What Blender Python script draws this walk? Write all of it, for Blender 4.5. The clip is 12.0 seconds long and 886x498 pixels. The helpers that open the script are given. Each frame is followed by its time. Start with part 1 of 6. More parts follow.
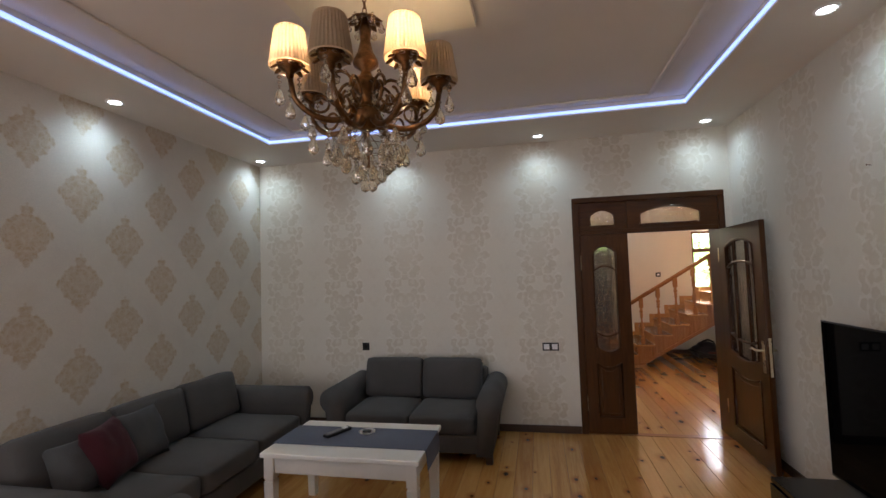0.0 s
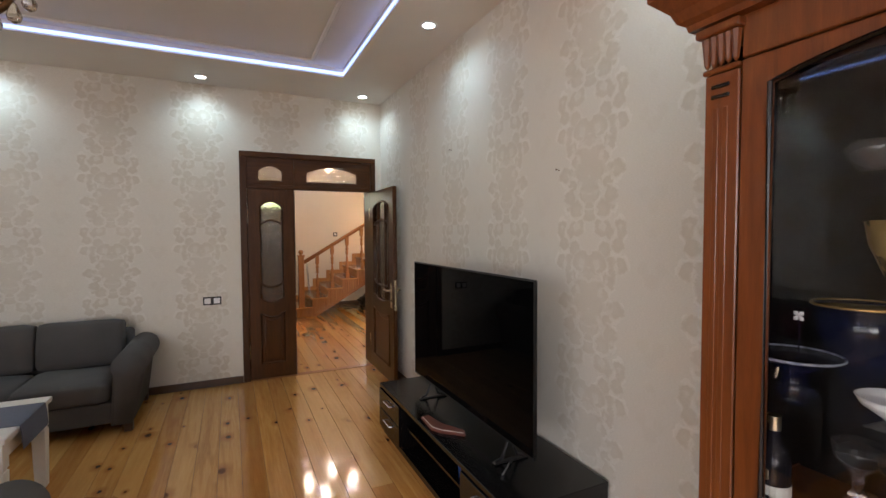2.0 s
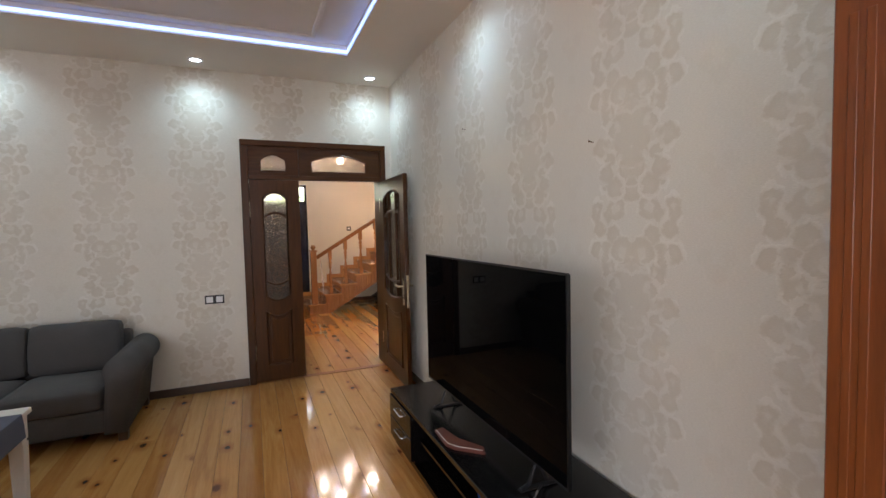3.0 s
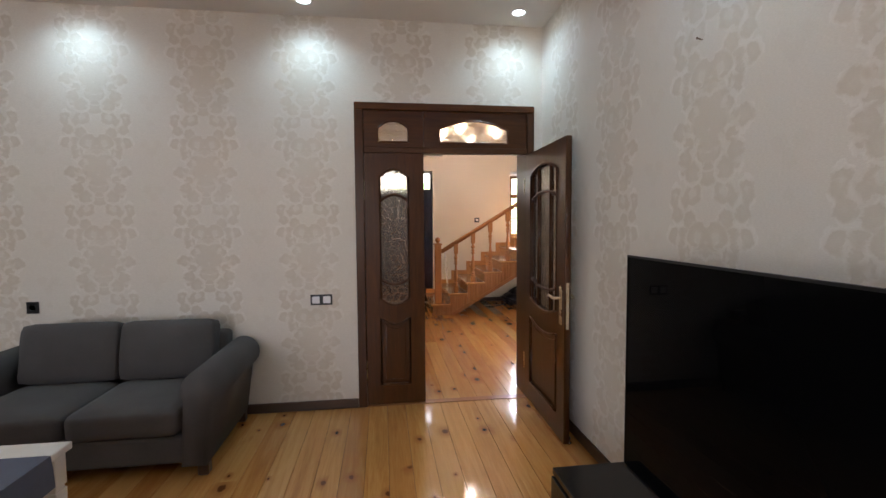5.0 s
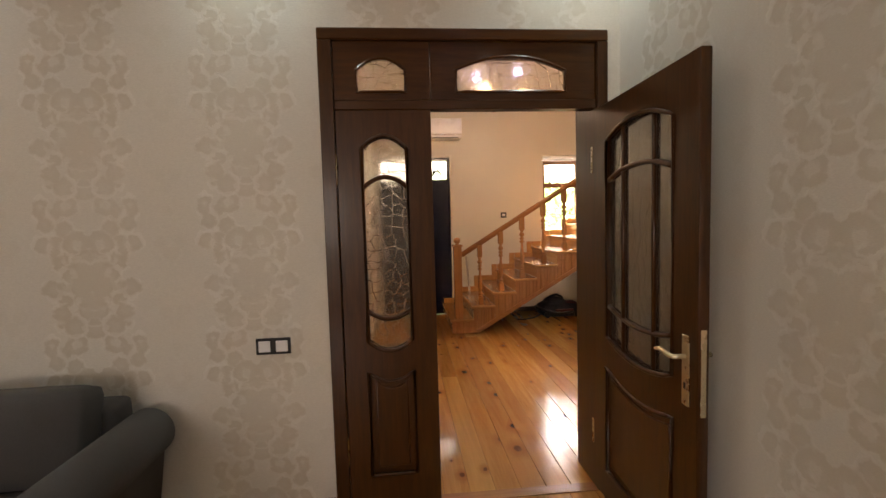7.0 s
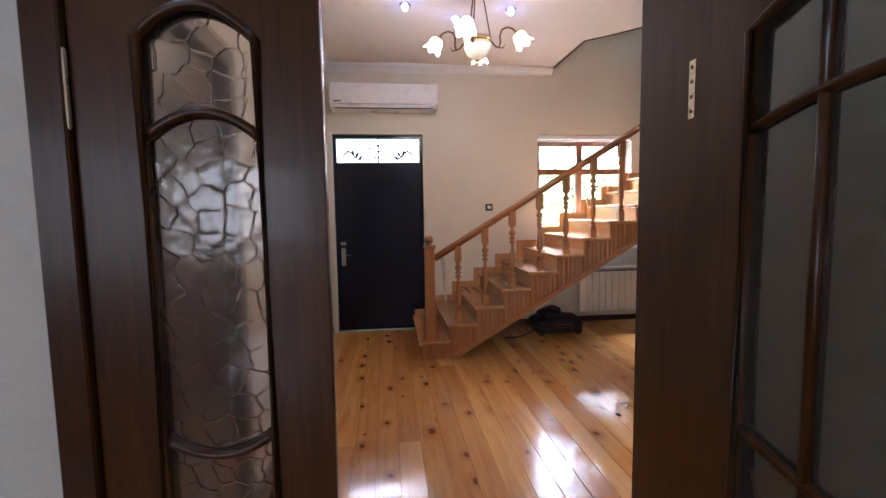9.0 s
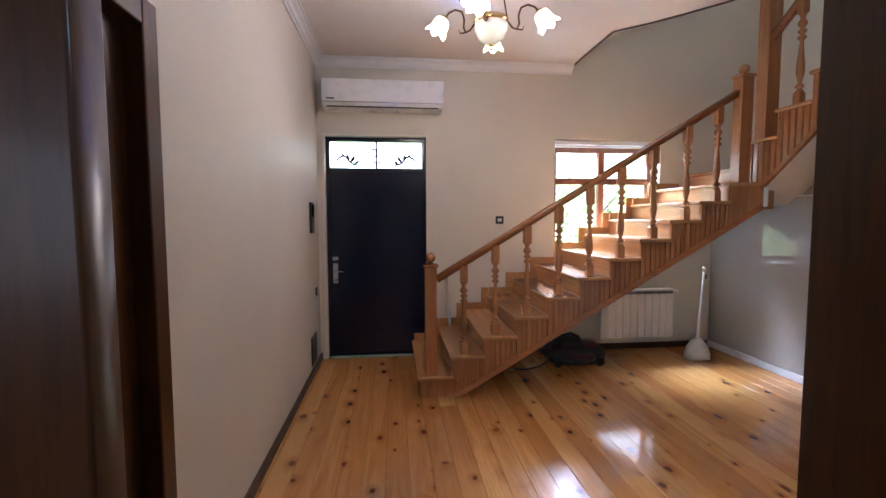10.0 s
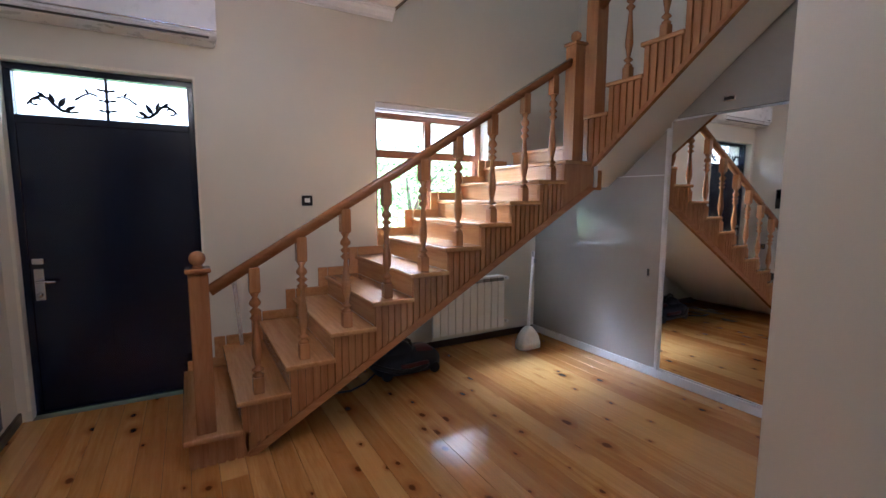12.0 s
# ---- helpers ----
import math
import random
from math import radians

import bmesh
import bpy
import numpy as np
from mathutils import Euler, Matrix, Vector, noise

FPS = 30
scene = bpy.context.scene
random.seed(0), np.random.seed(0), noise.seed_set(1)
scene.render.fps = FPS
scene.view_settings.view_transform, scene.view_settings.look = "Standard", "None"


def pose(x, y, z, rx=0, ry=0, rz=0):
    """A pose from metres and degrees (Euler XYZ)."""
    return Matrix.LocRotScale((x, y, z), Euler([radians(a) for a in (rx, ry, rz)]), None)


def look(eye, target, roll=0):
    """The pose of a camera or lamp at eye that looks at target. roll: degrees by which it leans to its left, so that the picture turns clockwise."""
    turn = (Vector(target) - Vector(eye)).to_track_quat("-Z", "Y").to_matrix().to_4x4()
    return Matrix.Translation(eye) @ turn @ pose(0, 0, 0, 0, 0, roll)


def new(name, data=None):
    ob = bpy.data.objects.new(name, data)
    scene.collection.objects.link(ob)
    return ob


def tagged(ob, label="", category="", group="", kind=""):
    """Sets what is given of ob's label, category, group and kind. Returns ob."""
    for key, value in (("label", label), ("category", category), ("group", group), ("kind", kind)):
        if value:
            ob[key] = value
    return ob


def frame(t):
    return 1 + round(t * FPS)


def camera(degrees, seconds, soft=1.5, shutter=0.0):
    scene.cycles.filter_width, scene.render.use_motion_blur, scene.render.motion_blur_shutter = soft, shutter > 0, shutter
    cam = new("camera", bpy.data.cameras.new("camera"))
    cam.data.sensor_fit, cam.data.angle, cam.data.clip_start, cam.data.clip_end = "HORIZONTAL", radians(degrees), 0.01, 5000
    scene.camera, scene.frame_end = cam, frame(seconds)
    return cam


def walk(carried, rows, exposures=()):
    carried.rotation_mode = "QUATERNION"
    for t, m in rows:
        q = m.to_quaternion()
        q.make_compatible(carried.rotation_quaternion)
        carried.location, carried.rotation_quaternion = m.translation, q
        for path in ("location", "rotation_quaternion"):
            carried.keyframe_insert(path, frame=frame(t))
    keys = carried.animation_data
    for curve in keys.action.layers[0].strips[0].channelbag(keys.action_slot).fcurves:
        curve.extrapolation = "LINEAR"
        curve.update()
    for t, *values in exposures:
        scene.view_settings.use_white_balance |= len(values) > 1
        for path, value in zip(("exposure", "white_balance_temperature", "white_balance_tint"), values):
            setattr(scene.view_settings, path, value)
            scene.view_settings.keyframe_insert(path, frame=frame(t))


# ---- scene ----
cam = camera(89.1, 12.0)
PATH = [
    (0, (0.019, 0.149, 1.643), (-0.382, 2.105, 1.751), -1.9),
    (0.5, (0.088, 0.056, 1.618), (-0.017, 2.05, 1.733), -2.0),
    (1, (0.135, -0.019, 1.558), (0.366, 1.968, 1.571), -0.9),
    (1.5, (0.212, -0.093, 1.549), (0.787, 1.822, 1.51), -0.5),
    (2, (0.307, -0.09, 1.542), (1.16, 1.717, 1.462), -0.3),
    (2.5, (0.411, 0.009, 1.517), (1.26, 1.818, 1.423), -0.8),
    (4.5, (0.559, 1.078, 1.492), (0.901, 3.045, 1.376), -0.6),
    (5, (0.606, 1.386, 1.449), (0.869, 3.365, 1.33), -0.4),
    (5.5, (0.639, 1.733, 1.473), (0.898, 3.713, 1.373), -0.6),
    (6, (0.713, 2.021, 1.453), (0.946, 4.005, 1.364), -0.8),
    (6.5, (0.758, 2.322, 1.44), (0.933, 4.312, 1.343), -0.5),
    (7, (0.774, 2.692, 1.455), (0.948, 4.68, 1.32), -1.6),
    (9, (1.047, 3.971, 1.468), (1.291, 5.948, 1.292), -0.9),
    (9.5, (1.135, 4.26, 1.483), (1.373, 6.239, 1.318), -0.5),
    (10, (1.142, 4.575, 1.507), (1.36, 6.559, 1.369), -0.1),
    (10.5, (1.175, 4.814, 1.512), (1.389, 6.799, 1.392), 0.1),
    (11, (1.261, 5.094, 1.505), (1.472, 7.077, 1.35), 0.1),
    (11.5, (1.353, 5.337, 1.519), (1.867, 7.258, 1.312), 0.9),
    (12, (1.418, 5.54, 1.505), (2.397, 7.27, 1.281), 0.2),
]
EXPOSURES = [(0, 0.28, 6700, 21), (0.5, 0.3, 6750, 21), (1, 0.42, 6750, 20), (1.5, 0.62, 6850, 20), (2.5, 0.82, 6600, 18), (4.5, 0.80, 6350, 20), (5.5, 0.78, 6950, 21), (6.5, 0.55, 8200, 22), (7.2, 0.45, 8400, 24), (9, 0.42, 5550, 20), (10, 0.3, 5400, 18), (11.3, 0.12, 5150, 14), (12, 0.0, 5000, 13)]
walk(cam, [(t, look(eye, target, roll)) for t, eye, target, roll in PATH], EXPOSURES)

# ---- world and lights ----
world = bpy.data.worlds.new("world")
scene.world = world
world.use_nodes = True
wn = world.node_tree
wn.nodes.clear()
sky = wn.nodes.new("ShaderNodeTexSky")
sky.sky_type = "NISHITA"
sky.sun_disc = False
sky.sun_elevation, sky.sun_rotation = radians(52), radians(20)
wbg = wn.nodes.new("ShaderNodeBackground")
wbg.inputs["Strength"].default_value = 0.15
wout = wn.nodes.new("ShaderNodeOutputWorld")
wn.links.new(sky.outputs[0], wbg.inputs[0])
wn.links.new(wbg.outputs[0], wout.inputs[0])

SPOT_POWER, BULB_POWER, HALL_BULB, WINDOW_POWER, BACK_WINDOW = 12.0, 4.8, 6.1, 2400.0, 42.0
LED_GLOW = 1.7


def lamp(name, kind, m, energy, color, **more):
    data = bpy.data.lights.new(name, kind)
    data.energy, data.color = energy, color
    for key, value in more.items():
        if key == "size":
            data.size = value
        elif key == "size_y":
            data.size_y = value
        elif key == "shape":
            data.shape = value
        elif key == "spot":
            data.spot_size = radians(value)
        elif key == "blend":
            data.spot_blend = value
        elif key == "soft":
            data.shadow_soft_size = value
        elif key == "angle":
            data.angle = radians(value)
    ob = new(name, data)
    ob.matrix_world = m
    return ob


lamp("sun", "SUN", look((0, 0, 12), (-4.0, 8.0, 0)), 2.5, (1.0, 0.95, 0.86), angle=0.6)

# ---- materials ----


class Graph:
    """A node material with short calls for its nodes."""

    def __init__(self, name):
        self.m = bpy.data.materials.new(name)
        self.m.use_nodes = True
        self.t = self.m.node_tree
        self.t.nodes.clear()
        self.out = self.t.nodes.new("ShaderNodeOutputMaterial")

    def put(self, socket, value):
        if isinstance(value, bpy.types.NodeSocket):
            self.t.links.new(value, socket)
        elif value is not None:
            if isinstance(value, tuple) and len(value) == 3 and socket.type == "RGBA":
                value = (*value, 1.0)
            socket.default_value = value

    def math(self, op, a, b=None, c=None):
        n = self.t.nodes.new("ShaderNodeMath")
        n.operation = op
        for i, v in enumerate((a, b, c)):
            if v is not None:
                self.put(n.inputs[i], v)
        return n.outputs[0]

    def place(self, kind="Object"):
        return self.t.nodes.new("ShaderNodeTexCoord").outputs[kind]

    def split(self, vec):
        n = self.t.nodes.new("ShaderNodeSeparateXYZ")
        self.put(n.inputs[0], vec)
        return n.outputs

    def join(self, x, y, z):
        n = self.t.nodes.new("ShaderNodeCombineXYZ")
        for i, v in enumerate((x, y, z)):
            self.put(n.inputs[i], v)
        return n.outputs[0]

    def mapped(self, vec, scale=(1, 1, 1), loc=(0, 0, 0)):
        n = self.t.nodes.new("ShaderNodeMapping")
        self.put(n.inputs[0], vec)
        n.inputs["Location"].default_value = loc
        n.inputs["Scale"].default_value = scale
        return n.outputs[0]

    def noise(self, vec, scale, detail=4.0, rough=0.55, warp=0.0):
        n = self.t.nodes.new("ShaderNodeTexNoise")
        self.put(n.inputs["Vector"], vec)
        n.inputs["Scale"].default_value = scale
        n.inputs["Detail"].default_value = detail
        n.inputs["Roughness"].default_value = rough
        n.inputs["Distortion"].default_value = warp
        return n.outputs["Fac"]

    def voronoi(self, vec, scale, feature="F1", out="Distance", rand=1.0, dims="3D"):
        n = self.t.nodes.new("ShaderNodeTexVoronoi")
        n.feature = feature
        n.voronoi_dimensions = dims
        self.put(n.inputs["Vector"], vec)
        n.inputs["Scale"].default_value = scale
        n.inputs["Randomness"].default_value = rand
        return n.outputs[out]

    def ramp(self, fac, stops):
        n = self.t.nodes.new("ShaderNodeValToRGB")
        while len(n.color_ramp.elements) < len(stops):
            n.color_ramp.elements.new(0.5)
        for e, (p, c) in zip(n.color_ramp.elements, stops):
            e.position = p
            e.color = (*c, 1.0) if isinstance(c, tuple) else (c, c, c, 1.0)
        self.put(n.inputs[0], fac)
        return n.outputs[0]

    def span(self, v, a, b, lo=0.0, hi=1.0):
        n = self.t.nodes.new("ShaderNodeMapRange")
        n.interpolation_type = "SMOOTHSTEP"
        for i, q in enumerate((v, a, b, lo, hi)):
            self.put(n.inputs[i], q)
        return n.outputs[0]

    def mix(self, fac, a, b, kind="MIX"):
        n = self.t.nodes.new("ShaderNodeMix")
        n.data_type, n.blend_type = "RGBA", kind
        self.put(n.inputs[0], fac)
        self.put(n.inputs[6], a)
        self.put(n.inputs[7], b)
        return n.outputs[2]

    def bump(self, height, strength=0.2, distance=0.01):
        n = self.t.nodes.new("ShaderNodeBump")
        n.inputs["Strength"].default_value = strength
        n.inputs["Distance"].default_value = distance
        self.put(n.inputs["Height"], height)
        return n.outputs[0]

    def random(self):
        return self.t.nodes.new("ShaderNodeObjectInfo").outputs["Random"]

    def done(self, color, rough=0.5, metal=0.0, normal=None, coat=0.0, coat_rough=0.1, glow=None, power=0.0, clear=0.0, ior=None, sheen=0.0, alpha=None):
        n = self.t.nodes.new("ShaderNodeBsdfPrincipled")
        self.put(n.inputs["Base Color"], color)
        self.put(n.inputs["Roughness"], rough)
        self.put(n.inputs["Metallic"], metal)
        self.put(n.inputs["Normal"], normal)
        self.put(n.inputs["Coat Weight"], coat)
        self.put(n.inputs["Coat Roughness"], coat_rough)
        self.put(n.inputs["Transmission Weight"], clear)
        self.put(n.inputs["Sheen Weight"], sheen)
        self.put(n.inputs["IOR"], ior)
        if alpha is not None:
            self.put(n.inputs["Alpha"], alpha)
        if glow is not None:
            self.put(n.inputs["Emission Color"], glow)
            n.inputs["Emission Strength"].default_value = power
        self.t.links.new(n.outputs[0], self.out.inputs[0])
        return self.m


def plain(name, color, rough=0.5, metal=0.0, vary=0.12, scale=9.0, bump=0.05, coat=0.0, sheen=0.0):
    g = Graph(name)
    p = g.place()
    a = g.noise(p, scale, 5)
    b = g.noise(p, scale * 9, 3)
    mixed = g.math("ADD", g.math("MULTIPLY", a, 0.7), g.math("MULTIPLY", b, 0.3))
    lo = tuple(c * (1 - vary) for c in color)
    hi = tuple(min(1, c * (1 + vary)) for c in color)
    col = g.ramp(mixed, [(0.3, lo), (0.7, hi)])
    r = g.span(a, 0.3, 0.7, max(0.02, rough * 0.85), min(1, rough * 1.15))
    return g.done(col, r, metal, g.bump(b, bump, 0.003), coat, 0.08, sheen=sheen)


def wood(name, dark, light, axis=0, grain=14.0, rough=0.3, coat=0.3, bump=0.06, contrast=1.0, ior=None):
    g = Graph(name)
    p = g.place()
    off = g.t.nodes.new("ShaderNodeVectorMath")
    g.put(off.inputs[0], p)
    shift = g.math("MULTIPLY", g.random(), 17.0)
    g.put(off.inputs[1], g.join(shift, shift, shift))
    s = [1.0, 1.0, 1.0]
    s[axis] = 0.07
    q = g.mapped(off.outputs[0], tuple(s))
    rings = g.noise(q, grain, 5, 0.6, 0.8)
    fine = g.noise(q, grain * 9, 3, 0.6)
    f = g.math("ADD", g.math("MULTIPLY", rings, 0.72), g.math("MULTIPLY", fine, 0.28))
    f = g.math("ADD", f, g.math("MULTIPLY", g.math("SUBTRACT", g.random(), 0.5), 0.12))
    col = g.ramp(f, [(0.5 - 0.22 / contrast, dark), (0.5 + 0.2 / contrast, light)])
    big = g.noise(q, 3.0, 2)
    r = g.span(big, 0.3, 0.7, rough * 0.93, rough * 1.07)
    return g.done(col, r, 0, g.bump(f, bump, 0.002) if bump else None, coat, 0.07, ior=ior)


def floor_pine():
    g = Graph("pine_boards")
    p = g.place()
    rnd = g.random()
    shift = g.math("MULTIPLY", rnd, 23.0)
    off = g.t.nodes.new("ShaderNodeVectorMath")
    g.put(off.inputs[0], p)
    g.put(off.inputs[1], g.join(shift, g.math("MULTIPLY", rnd, 41.0), 0.0))
    q = g.mapped(off.outputs[0], (1.0, 0.06, 1.0))
    rings = g.noise(q, 16, 4, 0.55, 1.2)
    fine = g.noise(q, 120, 3, 0.6)
    cloud = g.noise(off.outputs[0], 1.3, 3)
    f = g.math("ADD", g.math("MULTIPLY", rings, 0.7), g.math("MULTIPLY", fine, 0.3))
    col = g.ramp(f, [(0.25, (0.36, 0.14, 0.032)), (0.48, (0.53, 0.245, 0.064)), (0.72, (0.66, 0.36, 0.115))])
    col = g.mix(g.span(rnd, 0.35, 0.95, 0.0, 0.5), col, (0.35, 0.122, 0.027))
    col = g.mix(g.span(rnd, 0.0, 0.3, 0.5, 0.0), col, (0.70, 0.40, 0.135))
    col = g.mix(g.span(cloud, 0.45, 0.75, 0.0, 0.35), col, (0.64, 0.30, 0.085))
    k = g.mapped(off.outputs[0], (1.0, 0.62, 1.0))
    knot = g.voronoi(k, 5.2, dims="2D")
    wob = g.noise(off.outputs[0], 30, 2)
    d = g.math("ADD", knot, g.math("MULTIPLY", g.math("SUBTRACT", wob, 0.5), 0.10))
    chance = g.split(g.voronoi(k, 5.2, out="Color", dims="2D"))[0]
    some = g.span(g.math("ADD", chance, g.math("MULTIPLY", g.math("SUBTRACT", cloud, 0.5), 1.3)), 0.61, 0.66)
    size = g.split(g.voronoi(k, 5.2, out="Color", dims="2D"))[1]
    d = g.math("DIVIDE", d, g.math("ADD", 0.30, g.math("MULTIPLY", size, 1.1)))
    core = g.math("MULTIPLY", g.span(d, 0.06, 0.125, 0.9, 0.0), some)
    ring = g.math("MULTIPLY", g.span(d, 0.10, 0.38, 0.6, 0.0), some)
    col = g.mix(ring, col, (0.33, 0.105, 0.022))
    col = g.mix(core, col, (0.105, 0.030, 0.008))
    smear = g.noise(p, 3.0, 4)
    r = g.span(smear, 0.35, 0.7, 0.08, 0.19)
    return g.done(col, r, 0, g.bump(g.math("ADD", g.math("MULTIPLY", f, 0.2), smear), 0.05, 0.004), 0.42, 0.075)


def blobs(g, a, b, spots):
    """Signed distance to a union of round lobes (a, b, radius), and the distance to the nearest lobe's outline."""
    here = g.join(a, b, 0.0)
    whole = line = None
    for x, z, r in spots:
        n = g.t.nodes.new("ShaderNodeVectorMath")
        n.operation = "DISTANCE"
        g.put(n.inputs[0], here)
        n.inputs[1].default_value = (x, z, 0.0)
        d = g.math("SUBTRACT", n.outputs["Value"], r)
        e = g.math("ABSOLUTE", d)
        whole = d if whole is None else g.math("SMOOTH_MIN", whole, d, 0.012)
        line = e if line is None else g.math("MINIMUM", line, e)
    return whole, line


def damask(axis, first, ink=1.0, pitch=0.72):
    """Striped damask wallpaper: mirrored scrolls in bands, repeating every 0.645 m in height."""
    g = Graph("damask_wallpaper")
    p = g.split(g.place())
    u, z = p[axis], p[2]
    cell = g.math("SUBTRACT", g.math("FRACT", g.math("ADD", g.math("DIVIDE", g.math("SUBTRACT", u, first), pitch), 0.5)), 0.5)
    d = g.math("MULTIPLY", g.math("ABSOLUTE", cell), pitch)
    zc = g.math("MULTIPLY", g.math("FRACT", g.math("DIVIDE", g.math("SUBTRACT", z, 0.58), 0.645)), 0.645)
    v = g.join(d, zc, 0.0)
    w1 = g.math("MULTIPLY", g.math("SUBTRACT", g.noise(v, 26, 3, 0.6), 0.5), 0.052)
    w2 = g.math("MULTIPLY", g.math("SUBTRACT", g.noise(g.join(zc, d, 2.0), 26, 3, 0.6), 0.5), 0.052)
    a, b = g.math("ADD", d, w1), g.math("ADD", zc, w2)
    outer = [(0.170, 0.590, 0.046), (0.140, 0.485, 0.040), (0.085, 0.415, 0.050), (0.195, 0.350, 0.030), (0.200, 0.305, 0.030), (0.180, 0.255, 0.040), (0.198, 0.160, 0.042), (0.150, 0.125, 0.034), (0.135, 0.065, 0.032), (0.120, 0.545, 0.034), (0.128, 0.610, 0.024), (0.150, 0.420, 0.020), (0.140, 0.300, 0.026), (0.140, 0.185, 0.024), (0.105, 0.100, 0.026), (0.100, 0.020, 0.034)]
    heart = [(0.085, 0.330, 0.050), (0.050, 0.155, 0.062), (0.0, 0.050, 0.085), (0.050, -0.005, 0.085), (0.0, 0.590, 0.100), (0.050, 0.645, 0.085), (0.0, 0.490, 0.072), (0.0, 0.405, 0.050), (0.095, 0.225, 0.040)]
    fo, lo = blobs(g, a, b, outer)
    fh, lh = blobs(g, a, b, heart)
    eyes, le = blobs(g, a, b, [(0.193, 0.330, 0.010), (0.085, 0.335, 0.018), (0.050, 0.155, 0.022), (0.0, 0.245, 0.032), (0.030, 0.330, 0.016), (0.060, 0.540, 0.016)])
    whole = g.math("MINIMUM", fo, fh)
    inside = g.span(whole, -0.004, 0.006, 1.0, 0.0)
    hole = g.span(eyes, -0.004, 0.006, 1.0, 0.0)
    rim_o = g.span(g.math("SUBTRACT", lo, 0.004), 0.0, 0.008, 1.0, 0.0)
    rim_h = g.span(g.math("SUBTRACT", lh, 0.003), 0.0, 0.007, 0.75, 0.0)
    rim_e = g.span(le, 0.002, 0.009, 0.55, 0.0)
    broken = g.span(g.noise(g.join(d, zc, 7.0), 14, 1), 0.40, 0.58)
    rim = g.math("MULTIPLY", g.math("MAXIMUM", g.math("MAXIMUM", rim_o, rim_h), rim_e), broken)
    rim = g.math("MULTIPLY", rim, g.span(whole, 0.006, 0.016, 1.0, 0.0))
    f = g.math("MULTIPLY", inside, g.math("SUBTRACT", 1.0, g.math("MULTIPLY", hole, 0.8)))
    f = g.math("MULTIPLY", f, g.span(whole, -0.045, -0.006, 0.66, 1.0))
    ghost, _ = blobs(g, g.math("SUBTRACT", pitch / 2, a), b, [(0.0, 0.10, 0.032), (0.045, 0.15, 0.026), (0.0, 0.42, 0.030), (0.040, 0.47, 0.026), (0.0, 0.30, 0.018)])
    f = g.math("MAXIMUM", f, g.span(ghost, -0.004, 0.008, 0.20, 0.0))
    wear = g.noise(g.place(), 1.7, 4)
    f = g.math("MULTIPLY", f, g.span(wear, 0.25, 0.7, 0.36 * ink, 0.82 * ink))
    weave = g.noise(g.mapped(g.place(), (90, 90, 320)), 1.0, 2)
    base = g.ramp(weave, [(0.3, (0.69, 0.65, 0.565)), (0.7, (0.76, 0.72, 0.635))])
    col = g.mix(f, base, (0.565, 0.495, 0.385))
    col = g.mix(g.math("MULTIPLY", rim, 0.5), col, (0.85, 0.82, 0.75))
    rough = g.span(g.math("MAXIMUM", f, rim), 0.0, 1.0, 0.62, 0.36)
    relief = g.math("ADD", g.math("ADD", f, g.math("MULTIPLY", rim, 0.8)), g.math("MULTIPLY", weave, 0.4))
    return g.done(col, rough, 0, g.bump(relief, 0.3, 0.002), sheen=0.1)


